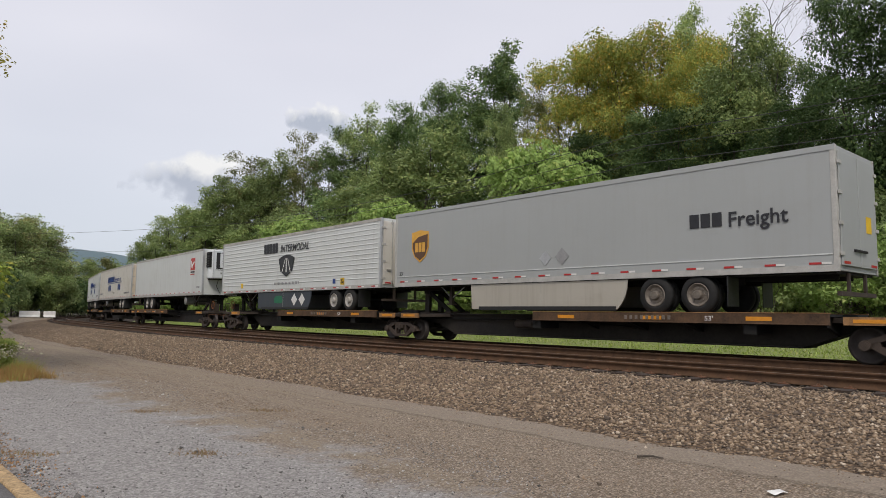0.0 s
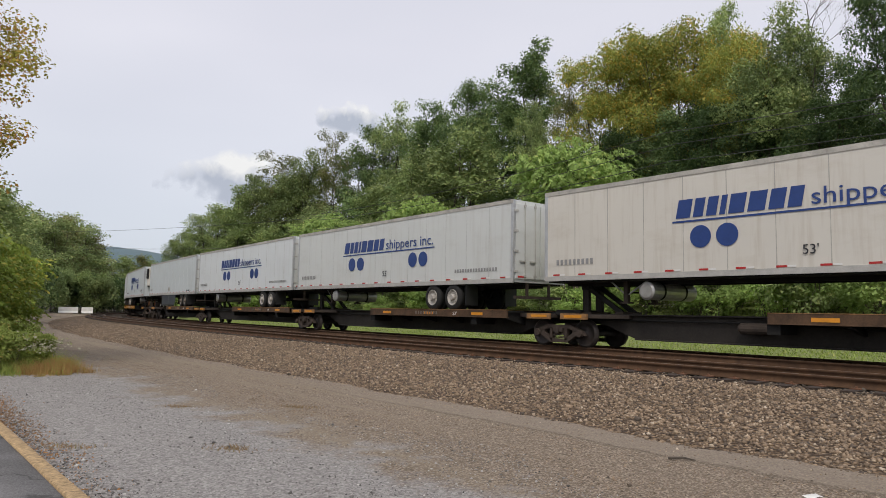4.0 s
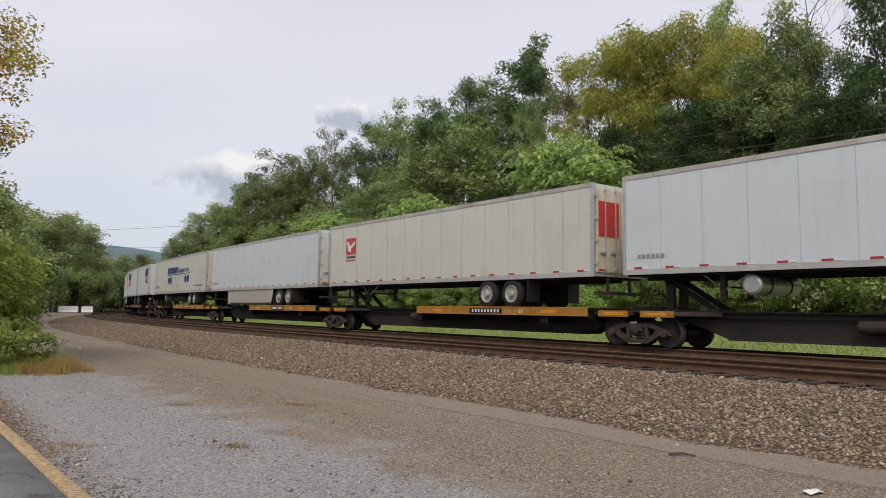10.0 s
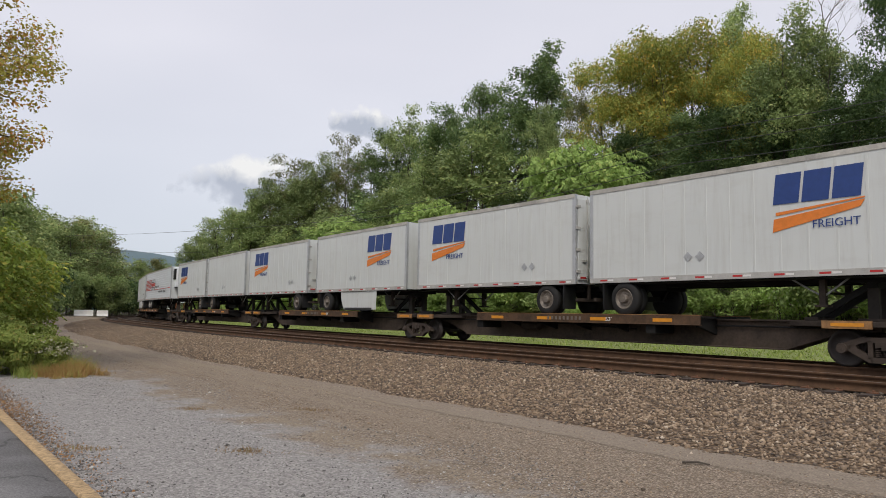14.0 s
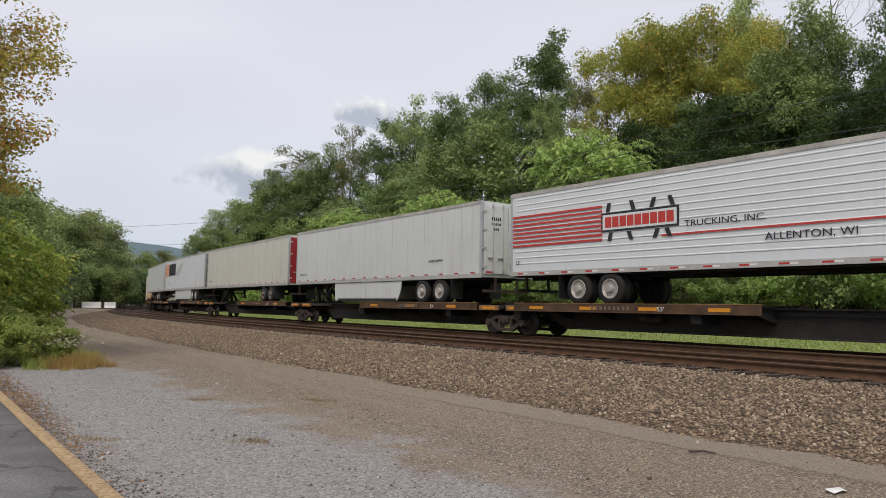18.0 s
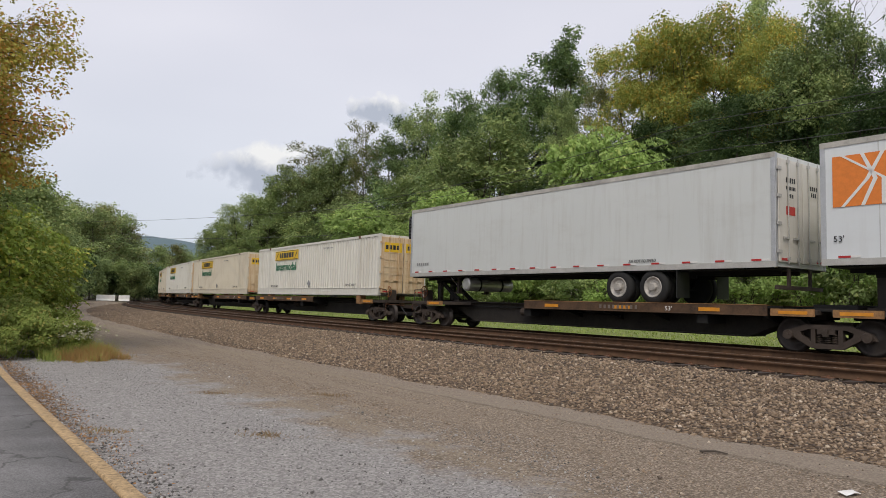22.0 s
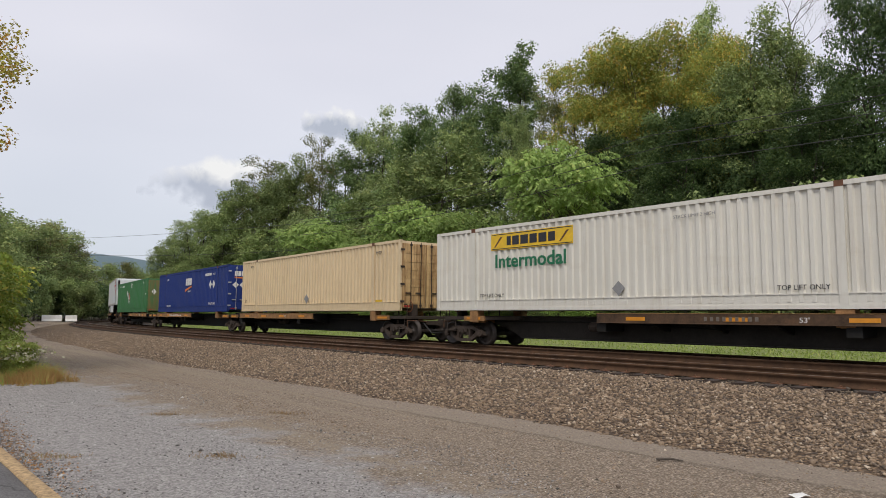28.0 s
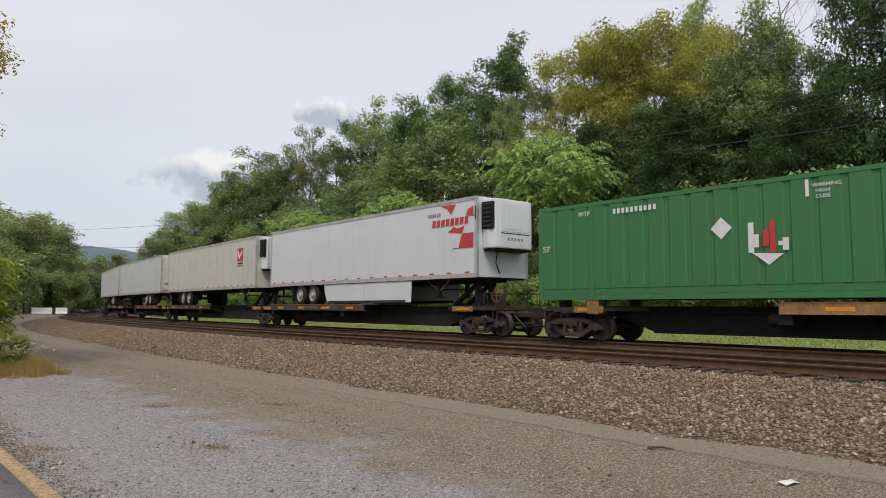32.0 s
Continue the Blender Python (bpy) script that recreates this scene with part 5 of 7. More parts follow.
def make_arrow_white():
    tr = trailer("white refrigerated trailer with a red arrow badge", P_WHITE, "flat", -1, 4.3, P_DIRTY, cold=1, tank=True)
    arrow_name(tr, 6.1, 2.97, 0.96)
    blocks("number_bars", 7.0, 1.4, 0.6, 0.1, 7, C_GREY, tr, 0, 0.3)
    return tr


def make_circles(label, paint, rear, axle, door, cold=None, left_web=False, style="ribs"):
    tr = trailer(label, paint, style, rear, axle, door, cold=cold, tank=True)
    circles_name(tr, C_NAVY, (-2.82, -2.13, 2.51, 3.21) if paint in (P_CREAM, P_BLUEWHITE) else (-2.6, -1.86, 2.19, 2.9))
    web_bars(tr, -7.5 if left_web else 4.9)
    blocks("number_bars", 5.6 if left_web else -7.6, 1.46, 1.5, 0.17, 9, C_GREY, tr, 0, 0.4)
    if left_web:
        for z in (1.38, 1.68):
            plate("green_line", 5.5, 7.2, z, z + 0.025, C_GREEN, tr)
    return tr


def door_bars(tr, rear, red, long=8.075):
    """Short dark bars where names and numbers stand on the doors."""
    x = rear * long
    for y, z, w, h, n in ((-0.85, 3.12, 0.5, 0.13, 5), (-0.85, 2.94, 0.5, 0.09, 7), (-0.75, 2.74, 0.3, 0.1, 3), (0.4, 3.05, 0.42, 0.11, 4), (0.45, 2.88, 0.3, 0.11, 3)):
        b = Build()
        for k in range(n):
            b.box(*sorted((x + rear * 0.037, x + rear * 0.042)), y + w * k / n, y + w * (k + 0.62) / n, z, z + h)
        part("name_bars", b, C_BLACK, tr)
    if red:
        part("red_sticker", Build().box(*sorted((x + rear * 0.037, x + rear * 0.042)), -0.85, -0.4, 2.3, 2.52), C_RED, tr)


def make_plain(label, paint, style, rear, axle, door, cold=None, skirt=None, tank=False, rim=None, skirt_span=None, air=None, holders=False, named=False):
    tr = trailer(label, paint, style, rear, axle, door, cold=cold, skirt=skirt, tank=tank, rim=rim, skirt_span=skirt_span)
    blocks("number_bars", -7.6, 1.42, 0.9, 0.11, 6, C_GREY, tr, 0, 0.3)
    if air:
        lettering("wording", "AIR RIDE EQUIPPED", 0.13, C_BLACK, tr, air[0], air[1], wide=0.85, slant=0.2)
    if holders:
        for k in (-0.42, -0.02):
            diamond("placard_holder", k, 1.43, 0.2, M_SEAM, tr)
    if named:
        door_bars(tr, rear, door is P_DIRTY)
    return tr


def make_pup(label, rear, x, skirt=None, blank=False):
    tr = trailer(label, P_WHITE, "posts", rear, 1.25, P_WHITE, length=8.5, rim=M_RIM_DARK, skirt=skirt)
    if not blank:
        wedge_name(tr, x)
    diamonds(tr, -x * 0.6, 1.6, 0.14)
    if rear < 0 and not blank:  # the same badge on the leading end
        for k in range(3):
            part("name_block", Build().box(4.262, 4.27, -0.55 + k * 0.36, -0.25 + k * 0.36, 2.95, 3.35), C_NAVY, tr)
        part("orange_wedge", Build().extrude([(-0.6, 2.66), (0.5, 2.8), (0.55, 2.88), (-0.58, 2.84)], 4.262, 4.27, "x"), C_ORANGE, tr)
    return tr


def make_stripes():
    tr = trailer("white ribbed refrigerated trailer with red stripes along its tail", P_BRIGHT, "beads", -1, 3.7, P_WHITE, cold=0, rim=M_RIM)
    for k in range(8):
        plate("red_stripe", -7.94, -4.0, 1.95 + k * 0.145, 2.02 + k * 0.145, C_RED, tr, -HALF - 0.018)
    plate("red_stripe", -1.9, 7.94, 1.94, 1.99, C_RED, tr, -HALF - 0.018)
    plate("name_panel", -4.05, -1.34, 2.2, 2.78, C_BLACK, tr, -HALF - 0.016)
    plate("name_field", -3.98, -1.41, 2.26, 2.72, P_BRIGHT, tr, -HALF - 0.02)
    blocks("name_blocks", -3.9, 2.33, 2.42, 0.32, 9, C_RED, tr, 0, 0.14, -HALF - 0.026, True)
    for a, b in ((-3.8, 0.2), (-3.0, -0.3), (-2.2, 0.35), (-1.7, -0.35)):
        shape("black_bar", [(a, 1.92), (a + 0.14, 1.92), (a + 0.14 + b * 0.3, 2.18), (a + b * 0.3, 2.18)], C_BLACK, tr, -HALF - 0.02)
        shape("black_bar", [(a, 3.08), (a + 0.14, 3.08), (a + 0.14 - b * 0.3, 2.8), (a - b * 0.3, 2.8)], C_BLACK, tr, -HALF - 0.02)
    lettering("wording", "TRUCKING, INC.", 0.24, C_BLACK, tr, -1.18, 2.16, -HALF - 0.018, 1.28)
    lettering("wording", "ALLENTON, WI", 0.27, C_BLACK, tr, 1.06, 1.63, -HALF - 0.018, 1.15)
    lettering("wording", "EDISON, NJ", 0.27, C_BLACK, tr, 3.75, 1.63, -HALF - 0.018, 1.15)
    lettering("wording", "53'", 0.18, C_BLACK, tr, -7.8, 1.35, -HALF - 0.018)
    return tr


def make_dart():
    tr = trailer("white panelled trailer with an orange badge and black letter blocks", P_BRIGHT, "ribs", 1, 3.5, P_STEELDOOR, skirt=P_WHITE, rim=M_RIM, skirt_span=(-3.15, 3.4))
    plate("orange_badge", -7.8, -6.5, 2.3, 3.48, C_ORANGE, tr)
    for k in (-0.42, 0.0, 0.42):
        shape("badge_arc", [(-7.2 + k, 2.3), (-7.12 + k, 2.3), (-6.85 + k * 0.4, 2.89), (-7.12 - k, 3.48), (-7.2 - k, 3.48), (-6.94 + k * 0.4, 2.89)], M_WHITE, tr, -HALF - 0.012)
    blocks("name_blocks", -6.3, 2.36, 3.1, 1.08, 3, C_BLACK, tr, 0, 0.1, -HALF - 0.009, True)
    rng = random.Random(12)
    worn = [(-2.95, 2.42), (-2.5, 2.3), (-2.1, 2.38), (-1.7, 2.3), (-1.35, 2.55), (-0.95, 2.58), (-0.6, 2.9), (-0.25, 3.1), (-0.05, 3.42), (-0.4, 3.36), (-0.75, 3.24), (-1.1, 3.38), (-1.5, 3.3), (-1.8, 3.02), (-2.25, 2.98), (-2.6, 2.72)]
    ring = []
    for (xa, za), (xb, zb) in zip(worn, worn[1:] + worn[:1]):
        for k in range(4):
            ring.append((xa + (xb - xa) * k / 4 + rng.uniform(-0.06, 0.06), za + (zb - za) * k / 4 + rng.uniform(-0.05, 0.05)))
    shape("worn_patch", ring, plain_mat("worn_glue_patch", (0.56, 0.56, 0.53), 0.6, 0, 0.15, 4.0), tr, -HALF - 0.007, "worn grey patch where a badge was removed")
    for x in (-5.79, 5.27):
        shape("red_arrow", [(x - 0.14, 1.6), (x, 1.42), (x + 0.14, 1.6), (x + 0.035, 1.57), (x + 0.035, 1.84), (x - 0.035, 1.84), (x - 0.035, 1.57)], C_RED, tr, -HALF - 0.009)
    lettering("wording", "53'", 0.2, C_BLACK, tr, -7.8, 1.5)
    return tr


def make_box(label, paint, door):
    c = container(label, paint, door)
    x = -5.14
    plate("yellow_panel", x, x + 3.6, 2.06, 2.63, C_YELLOW, c, label="yellow name panel")
    for z in (2.085, 2.58):
        plate("panel_line", x + 0.05, x + 3.55, z, z + 0.025, C_BLACK, c, -HALF - 0.009)
    blocks("name_blocks", x + 0.72, 2.2, 2.2, 0.3, 6, C_BLACK, c, 0, 0.2, -HALF - 0.01, True, shares=(0.7, 1.0, 1.1, 1.05, 1.1, 0.95))
    for e in (x + 0.15, x + 3.05):
        shape("panel_wing", [(e, 2.16), (e + 0.06, 2.16), (e + 0.4, 2.5), (e + 0.3, 2.5)], C_BROWN, c, -HALF - 0.01)
    lettering("wording", "Intermodal", 0.64, C_GREEN, c, x + 0.17, 1.46, -HALF - 0.004, 1.12, bold=0.02)
    lettering("wording", "TOP LIFT ONLY", 0.17, C_BLACK, c, -5.7, 0.45)
    lettering("wording", "TOP LIFT ONLY", 0.17, C_BLACK, c, 4.6, 0.45)
    lettering("wording", "STACK LIMIT 2 HIGH", 0.13, C_GREY, c, 1.9, 2.45)
    diamond("placard_holder", 0.1, 0.62, 0.22, C_GREY, c)
    for s in (-1, 1):
        part("end_panel", Build().box(8.118, 8.13, *sorted((s * 0.12, s * 1.06)), 2.05, 2.5), C_YELLOW, c, "yellow name panel on the door")
        e = Build()
        for k in range(4):
            e.box(8.13, 8.136, s * 0.6 - 0.4 + k * 0.2, s * 0.6 - 0.26 + k * 0.2, 2.18, 2.38)
        part("name_bars", e, C_BLACK, c)
    return c


def make_tan():
    c = container("tan corrugated container with rust-streaked doors", P_TAN, P_TANDOOR)
    diamond("placard_holder", 0.03, 0.6, 0.24, C_GREY, c)
    lettering("wording", "WTP", 0.2, C_BLACK, c, 6.3, 2.38)
    lettering("wording", "WTP", 0.2, C_BLACK, c, -6.9, 2.45)
    lettering("wording", "53'", 0.24, C_BROWN, c, -7.6, 0.5)
    plate("yellow_sticker", 6.3, 6.8, 0.38, 0.46, C_YELLOW, c)
    return c


def make_blue():
    c = container("deep blue corrugated container with white letter blocks", P_BLUE, P_BLUE)
    blocks("name_blocks", -0.85, 1.86, 1.45, 0.5, 3, M_WHITE, c, 0.1, 0.14, hollow=True)
    shape("orange_wedge", [(-0.88, 1.42), (0.6, 1.72), (0.6, 1.82), (-0.86, 1.6)], C_ORANGE, c)
    lettering("wording", "FREIGHT", 0.16, M_WHITE, c, -0.2, 1.38)
    for k in (0, 0.66):
        diamond("placard", 4.73 + k, 1.76, 0.27, M_WHITE, c)
    lettering("wording", "TOP LIFT ONLY", 0.2, M_WHITE, c, 4.45, 0.45)
    lettering("wording", "TOP LIFT ONLY", 0.2, M_WHITE, c, -5.62, 0.37, wide=0.85)
    lettering("wording", "WTP", 0.2, M_WHITE, c, -5.68, 2.36)
    lettering("wording", "WTP", 0.2, M_WHITE, c, 5.25, 2.35)
    blocks("number_bars", 3.6, 2.35, 1.3, 0.17, 9, M_WHITE, c, 0, 0.3)
    for s in (-1, 1):
        e = Build()
        for k in range(3):
            e.box(8.118, 8.126, s * 0.6 - 0.3 + k * 0.22, s * 0.6 - 0.12 + k * 0.22, 2.2, 2.5)
        part("name_blocks", e, M_WHITE, c)
        part("orange_wedge", Build().box(8.118, 8.126, s * 0.6 - 0.3, s * 0.6 + 0.3, 2.05, 2.14), C_ORANGE, c)
        for k in (-0.22, 0.22):
            e = Build().extrude([(s * 0.6 + k - 0.2, 1.65), (s * 0.6 + k, 1.45), (s * 0.6 + k + 0.2, 1.65), (s * 0.6 + k, 1.85)], 8.118, 8.126, "x")
            part("placard", e, M_WHITE, c)
    return c


def make_green():
    c = container("green panelled container with a worn red and white badge, rusty doors", P_GREEN, P_GREENDOOR, 0.62, False, 0.035, 0.68)
    x, z, y = -0.86, 1.36, -HALF - 0.01
    for k, h0, h1, m in ((-0.42, 0.25, 0.5, M_WHITE), (-0.3, 0.12, 0.2, M_WHITE), (-0.06, 0.1, 0.3, C_RED), (0.1, 0.26, 0.5, C_RED), (0.3, 0.1, 0.0, M_WHITE), (0.4, 0.22, 0.08, M_WHITE)):
        plate("badge_bar", x + k - 0.07, x + k + 0.07, z - h0, z + h1, m, c, y)
    shape("badge_point", [(x - 0.4, z - 0.25), (x + 0.35, z - 0.3), (x, z - 0.56)], M_WHITE, c, y)
    diamond("placard", -2.03, 1.78, 0.28, M_WHITE, c, y)
    lettering("wording", "53'", 0.26, M_WHITE, c, -7.9, 1.5)
    lettering("wording", "53'", 0.26, M_WHITE, c, 7.35, 1.45)
    lettering("wording", "WTP", 0.2, M_WHITE, c, -6.5, 2.5)
    lettering("wording", "WTP", 0.2, M_WHITE, c, 6.2, 2.5)
    lettering("wording", "WARNING\n  HIGH\n  CUBE", 0.13, M_WHITE, c, 0.17, 2.55, y)
    plate("white_bar", 0.02, 0.1, 2.35, 2.75, M_WHITE, c, y)
    blocks("number_bars", -5.29, 2.47, 1.45, 0.15, 10, M_WHITE, c, 0, 0.4, y)
    part("placard", Build().extrude([(-0.95, 1.75), (-0.75, 1.5), (-0.55, 1.75), (-0.75, 2.0)], 8.118, 8.126, "x"), M_WHITE, c)
    part("orange_tag", Build().box(8.118, 8.126, 0.5, 0.8, 0.5, 0.9), C_ORANGE, c)
    return c


def make_checks():
    tr = trailer("white refrigerated trailer with red checker squares by its nose", P_BRIGHT, "flat", -1, 3.9, P_WHITE, cold=0, skirt=P_BRIGHT, skirt_span=(-2.5, 4.25))
    shape("red_check", [(6.1, 3.68), (6.95, 3.66), (6.66, 3.3), (6.5, 3.5)], C_RED, tr)
    shape("red_check", [(6.5, 2.66), (7.3, 2.58), (7.42, 2.82), (7.05, 2.76), (6.85, 2.84)], C_RED, tr)
    shape("red_check", [(7.1, 2.04), (7.9, 2.02), (7.9, 2.56), (7.28, 2.56)], C_RED, tr)
    shape("red_check", [(7.5, 3.2), (7.92, 3.14), (7.9, 3.5), (7.62, 3.42)], C_RED, tr)
    plate("check_line", 6.75, 7.1, 2.03, 2.05, C_BLACK, tr)
    blocks("name_blocks", 5.55, 2.9, 2.1, 0.26, 8, C_RED, tr, 0.15, 0.3, -HALF - 0.012, True)
    blocks("name_bars", 5.3, 3.3, 0.8, 0.12, 6, C_GREY, tr, 0, 0.3)
    blocks("number_bars", 7.98, 3.0, 0.08, 0.5, 1, C_BLACK, tr, 0, 0.1)
    return tr


def build_train():
    g = 16.15
    group([22.4, 5.15, -11.0], [[(make_grey(), 5.0, g, "tr", 1)], [(make_road(), -12.1, g, "tr", 1)]])
    group([-15.3, -31.6, -48.9, -66.4, -83.6, -99.9], [
        [(make_arrow_white(), -31.5, g, "tr", -1)],
        [(make_circles("rust-stained white trailer with a blue name and four discs", P_DIRTY, 1, 3.9, P_RUSTDOOR), -49.3, g, "tr", 1)],
        [(make_circles("white trailer with a blue name and four discs", P_WHITE, 1, 3.9, P_WHITE), -66.9, g, "tr", 1)],
        [(make_circles("clean white trailer with a blue name and four discs", P_BRIGHT, 1, 3.55, P_WHITE), -83.7, g, "tr", 1)],
        [(make_plain("plain cool-white refrigerated trailer with a dark skirt", P_BLUEWHITE, "ribs", 1, 3.6, P_WHITE, 0, P_SKIRTDARK, rim=M_RIM_DARK, skirt_span=(-2.9, 1.95), air=(5.5, 1.2), holders=True), -100.7, g, "tr", 1)]])
    group([-104.2, -120.8, -137.7, -155.0, -172.65, -188.9], [
        [(make_circles("white refrigerated trailer with a blue name and four discs", P_BLUEWHITE, -1, 4.3, P_WHITE, 2, True, "flat"), -120.2, g, "tr", -1)],
        [(make_plain("plain cool-white trailer with cream doors", P_BLUEWHITE, "ribs", 1, 4.12, P_RUSTDOOR, tank=True, air=(4.6, 1.2), holders=True, named=True), -138.0, g, "tr", 1)],
        [(make_arrow_cream(), -155.2, g, "tr", 1)],
        [(make_plain("plain pale trailer with a cream skirt", P_BLUEWHITE, "ribs", 1, 4.2, P_WHITE, None, P_SKIRTGREY), -172.5, g, "tr", 1)],
        [(make_circles("cream trailer with a navy name and four discs", P_CREAM, 1, 3.6, P_RUSTDOOR), -189.9, g, "tr", 1)]], 0, "ALL PURPOSE SPINE CAR")
    p = 8.5
    group([-193.3, -210.66, -228.7, -246.7], [
        [(make_pup("short white trailer with blue letter blocks and an orange wedge", -1, 1.45), -201.3, p, "tr", -1), (make_pup("short white trailer with blue letter blocks by its nose", 1, -3.3), -210.4, p, "tr", 1)],
        [(make_pup("short white trailer with a skirt and blue letter blocks", -1, 0.93, P_WHITE), -219.7, p, "tr", -1), (make_pup("short white trailer with blue letter blocks by its nose", 1, -3.3), -229.3, p, "tr", 1)],
        [(make_pup("short plain white trailer", -1, 0.8, None, True), -238.6, p, "tr", -1), (make_pup("short white trailer with blue letter blocks by its nose", 1, -3.3), -247.7, p, "tr", 1)]], 2)
    group([-251.1, -267.5, -284.2, -301.8, -319.1, -335.3], [
        [(make_stripes(), -267.0, g, "tr", -1)],
        [(make_plain("plain white trailer with a pale skirt", P_WHITE, "ribs", 1, 3.27, P_WHITE, None, P_WHITE, rim=M_RIM, skirt_span=(-3.5, 2.64), air=(4.7, 1.66), named=True), -284.7, g, "tr", 1)],
        [(make_plain("cream panelled trailer with a dark red rear end", P_CREAM, "ribs", 1, 3.4, P_REDEND, rim=M_RIM_DARK), -302.0, g, "tr", 1)],
        [(make_dart(), -319.1, g, "tr", 1)],
        [(make_plain("plain white refrigerated trailer with dirty doors", P_WHITE, "flat", 1, 4.25, P_DIRTY, 0, None, True, air=(3.6, 1.2), named=True), -336.3, g, "tr", 1)]])
    group([-339.46, -355.7, -373.3, -390.5, -408.0, -424.24], [[(make_box(
        "white corrugated container with a yellow name panel" if k % 2 == 0 else "cream corrugated container with a yellow name panel",
        P_BOXWHITE if k % 2 == 0 else P_BOXCREAM, P_BOXDOOR), left, g, "box", 1 if k else -1)] for k, left in enumerate((-355.1, -373.6, -391.0, -408.5, -425.5))])
    group([-428.5, -446.0, -464.5, -481.9], [[(make_tan(), -444.0, g, "box", -1)], [(make_blue(), -462.4, g, "box", -1)], [(make_green(), -483.0, g, "box", 1)] ], 3, "TWIN 28 - ALL PURPOSE SPINE CAR")
    group([-486.0, -503.1, -520.5, -538.0, -555.0], [
        [(make_checks(), -502.0, g, "tr", -1)],
        [(make_arrow_cream(-1), -520.0, g, "tr", -1)],
        [(make_plain("plain white trailer with dirty cream doors", P_WHITE, "ribs", 1, 4.0, P_CREAM), -538.2, g, "tr", 1)],
        [(make_plain("plain white trailer with smooth sides", P_WHITE, "flat", 1, 4.0, P_WHITE), -555.4, g, "tr", 1)]])


def make_arrow_cream(rear=1):
    tr = trailer("cream panelled trailer with a red arrow badge", P_CREAM, "ribs", rear, 4.2, P_RUSTDOOR, cold=1 if rear < 0 else None)
    arrow_name(tr, -6.1 if rear > 0 else 5.78, 2.78 if rear > 0 else 2.92, 0.95)
    d = rear * 8.11
    if rear > 0:
        part("red_badge", Build().box(*sorted((d, d + 0.012)), -1.1, -0.1, 2.2, 3.3), C_RED, tr)
    return tr


build_train()

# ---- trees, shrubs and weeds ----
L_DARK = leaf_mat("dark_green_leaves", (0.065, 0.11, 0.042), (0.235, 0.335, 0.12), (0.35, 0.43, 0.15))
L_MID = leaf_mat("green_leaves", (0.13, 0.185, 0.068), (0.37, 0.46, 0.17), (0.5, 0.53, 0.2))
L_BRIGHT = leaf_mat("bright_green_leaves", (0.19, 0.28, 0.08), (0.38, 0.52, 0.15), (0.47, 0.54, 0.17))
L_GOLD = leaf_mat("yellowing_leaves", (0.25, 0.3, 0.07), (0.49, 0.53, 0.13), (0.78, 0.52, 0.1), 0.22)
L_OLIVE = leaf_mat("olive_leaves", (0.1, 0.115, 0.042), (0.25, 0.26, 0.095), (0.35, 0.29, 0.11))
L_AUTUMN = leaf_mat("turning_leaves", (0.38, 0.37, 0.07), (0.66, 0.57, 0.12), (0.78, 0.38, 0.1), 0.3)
# darkest tone: the end tree's own green, and the undergrowth's shade as colour
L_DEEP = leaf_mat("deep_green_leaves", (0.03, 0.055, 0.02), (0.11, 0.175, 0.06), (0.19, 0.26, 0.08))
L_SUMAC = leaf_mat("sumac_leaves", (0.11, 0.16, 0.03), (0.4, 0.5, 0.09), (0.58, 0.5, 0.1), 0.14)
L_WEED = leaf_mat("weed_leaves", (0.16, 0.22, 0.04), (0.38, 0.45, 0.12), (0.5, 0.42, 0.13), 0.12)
M_BARK = plain_mat("grey_brown_bark", (0.095, 0.078, 0.062), 0.9, 0, 0.35, 3.0, 0.6)
M_STEM = plain_mat("pale_stems", (0.12, 0.1, 0.07), 0.85, 0, 0.3, 6.0, 0.3)


def leaves(points, normals, size, rng, slim=0.55, corners=4):
    """Leaf blades at the points: folded, four corners each, or small plain ones of three."""
    n = len(points)
    nn = normals + rng.normal(0, 0.55, (n, 3))
    nn /= np.linalg.norm(nn, axis=1)[:, None] + 1e-9
    ax = rng.normal(0, 1, (n, 3)) + np.array([0, 0, -0.25])
    ax -= nn * (ax * nn).sum(1)[:, None]
    ax /= np.linalg.norm(ax, axis=1)[:, None] + 1e-9
    si = np.cross(nn, ax)
    k = (size * rng.uniform(0.6, 1.3, n))[:, None]
    a, b = points - ax * k * 0.5, points + ax * k * 0.5
    c, d = points + si * k * slim * 0.5 + nn * k * 0.08, points - si * k * slim * 0.5 + nn * k * 0.08
    if corners == 3:
        v = np.stack([a, b + si * k * slim * 0.5, b - si * k * slim * 0.5], 1).reshape(-1, 3)
        return v, (np.arange(n) * 3)[:, None] + np.array([0, 1, 2])
    v = np.stack([a, c, b, d], 1).reshape(-1, 3)
    return v, (np.arange(n) * 4)[:, None] + np.array([0, 1, 2, 3])


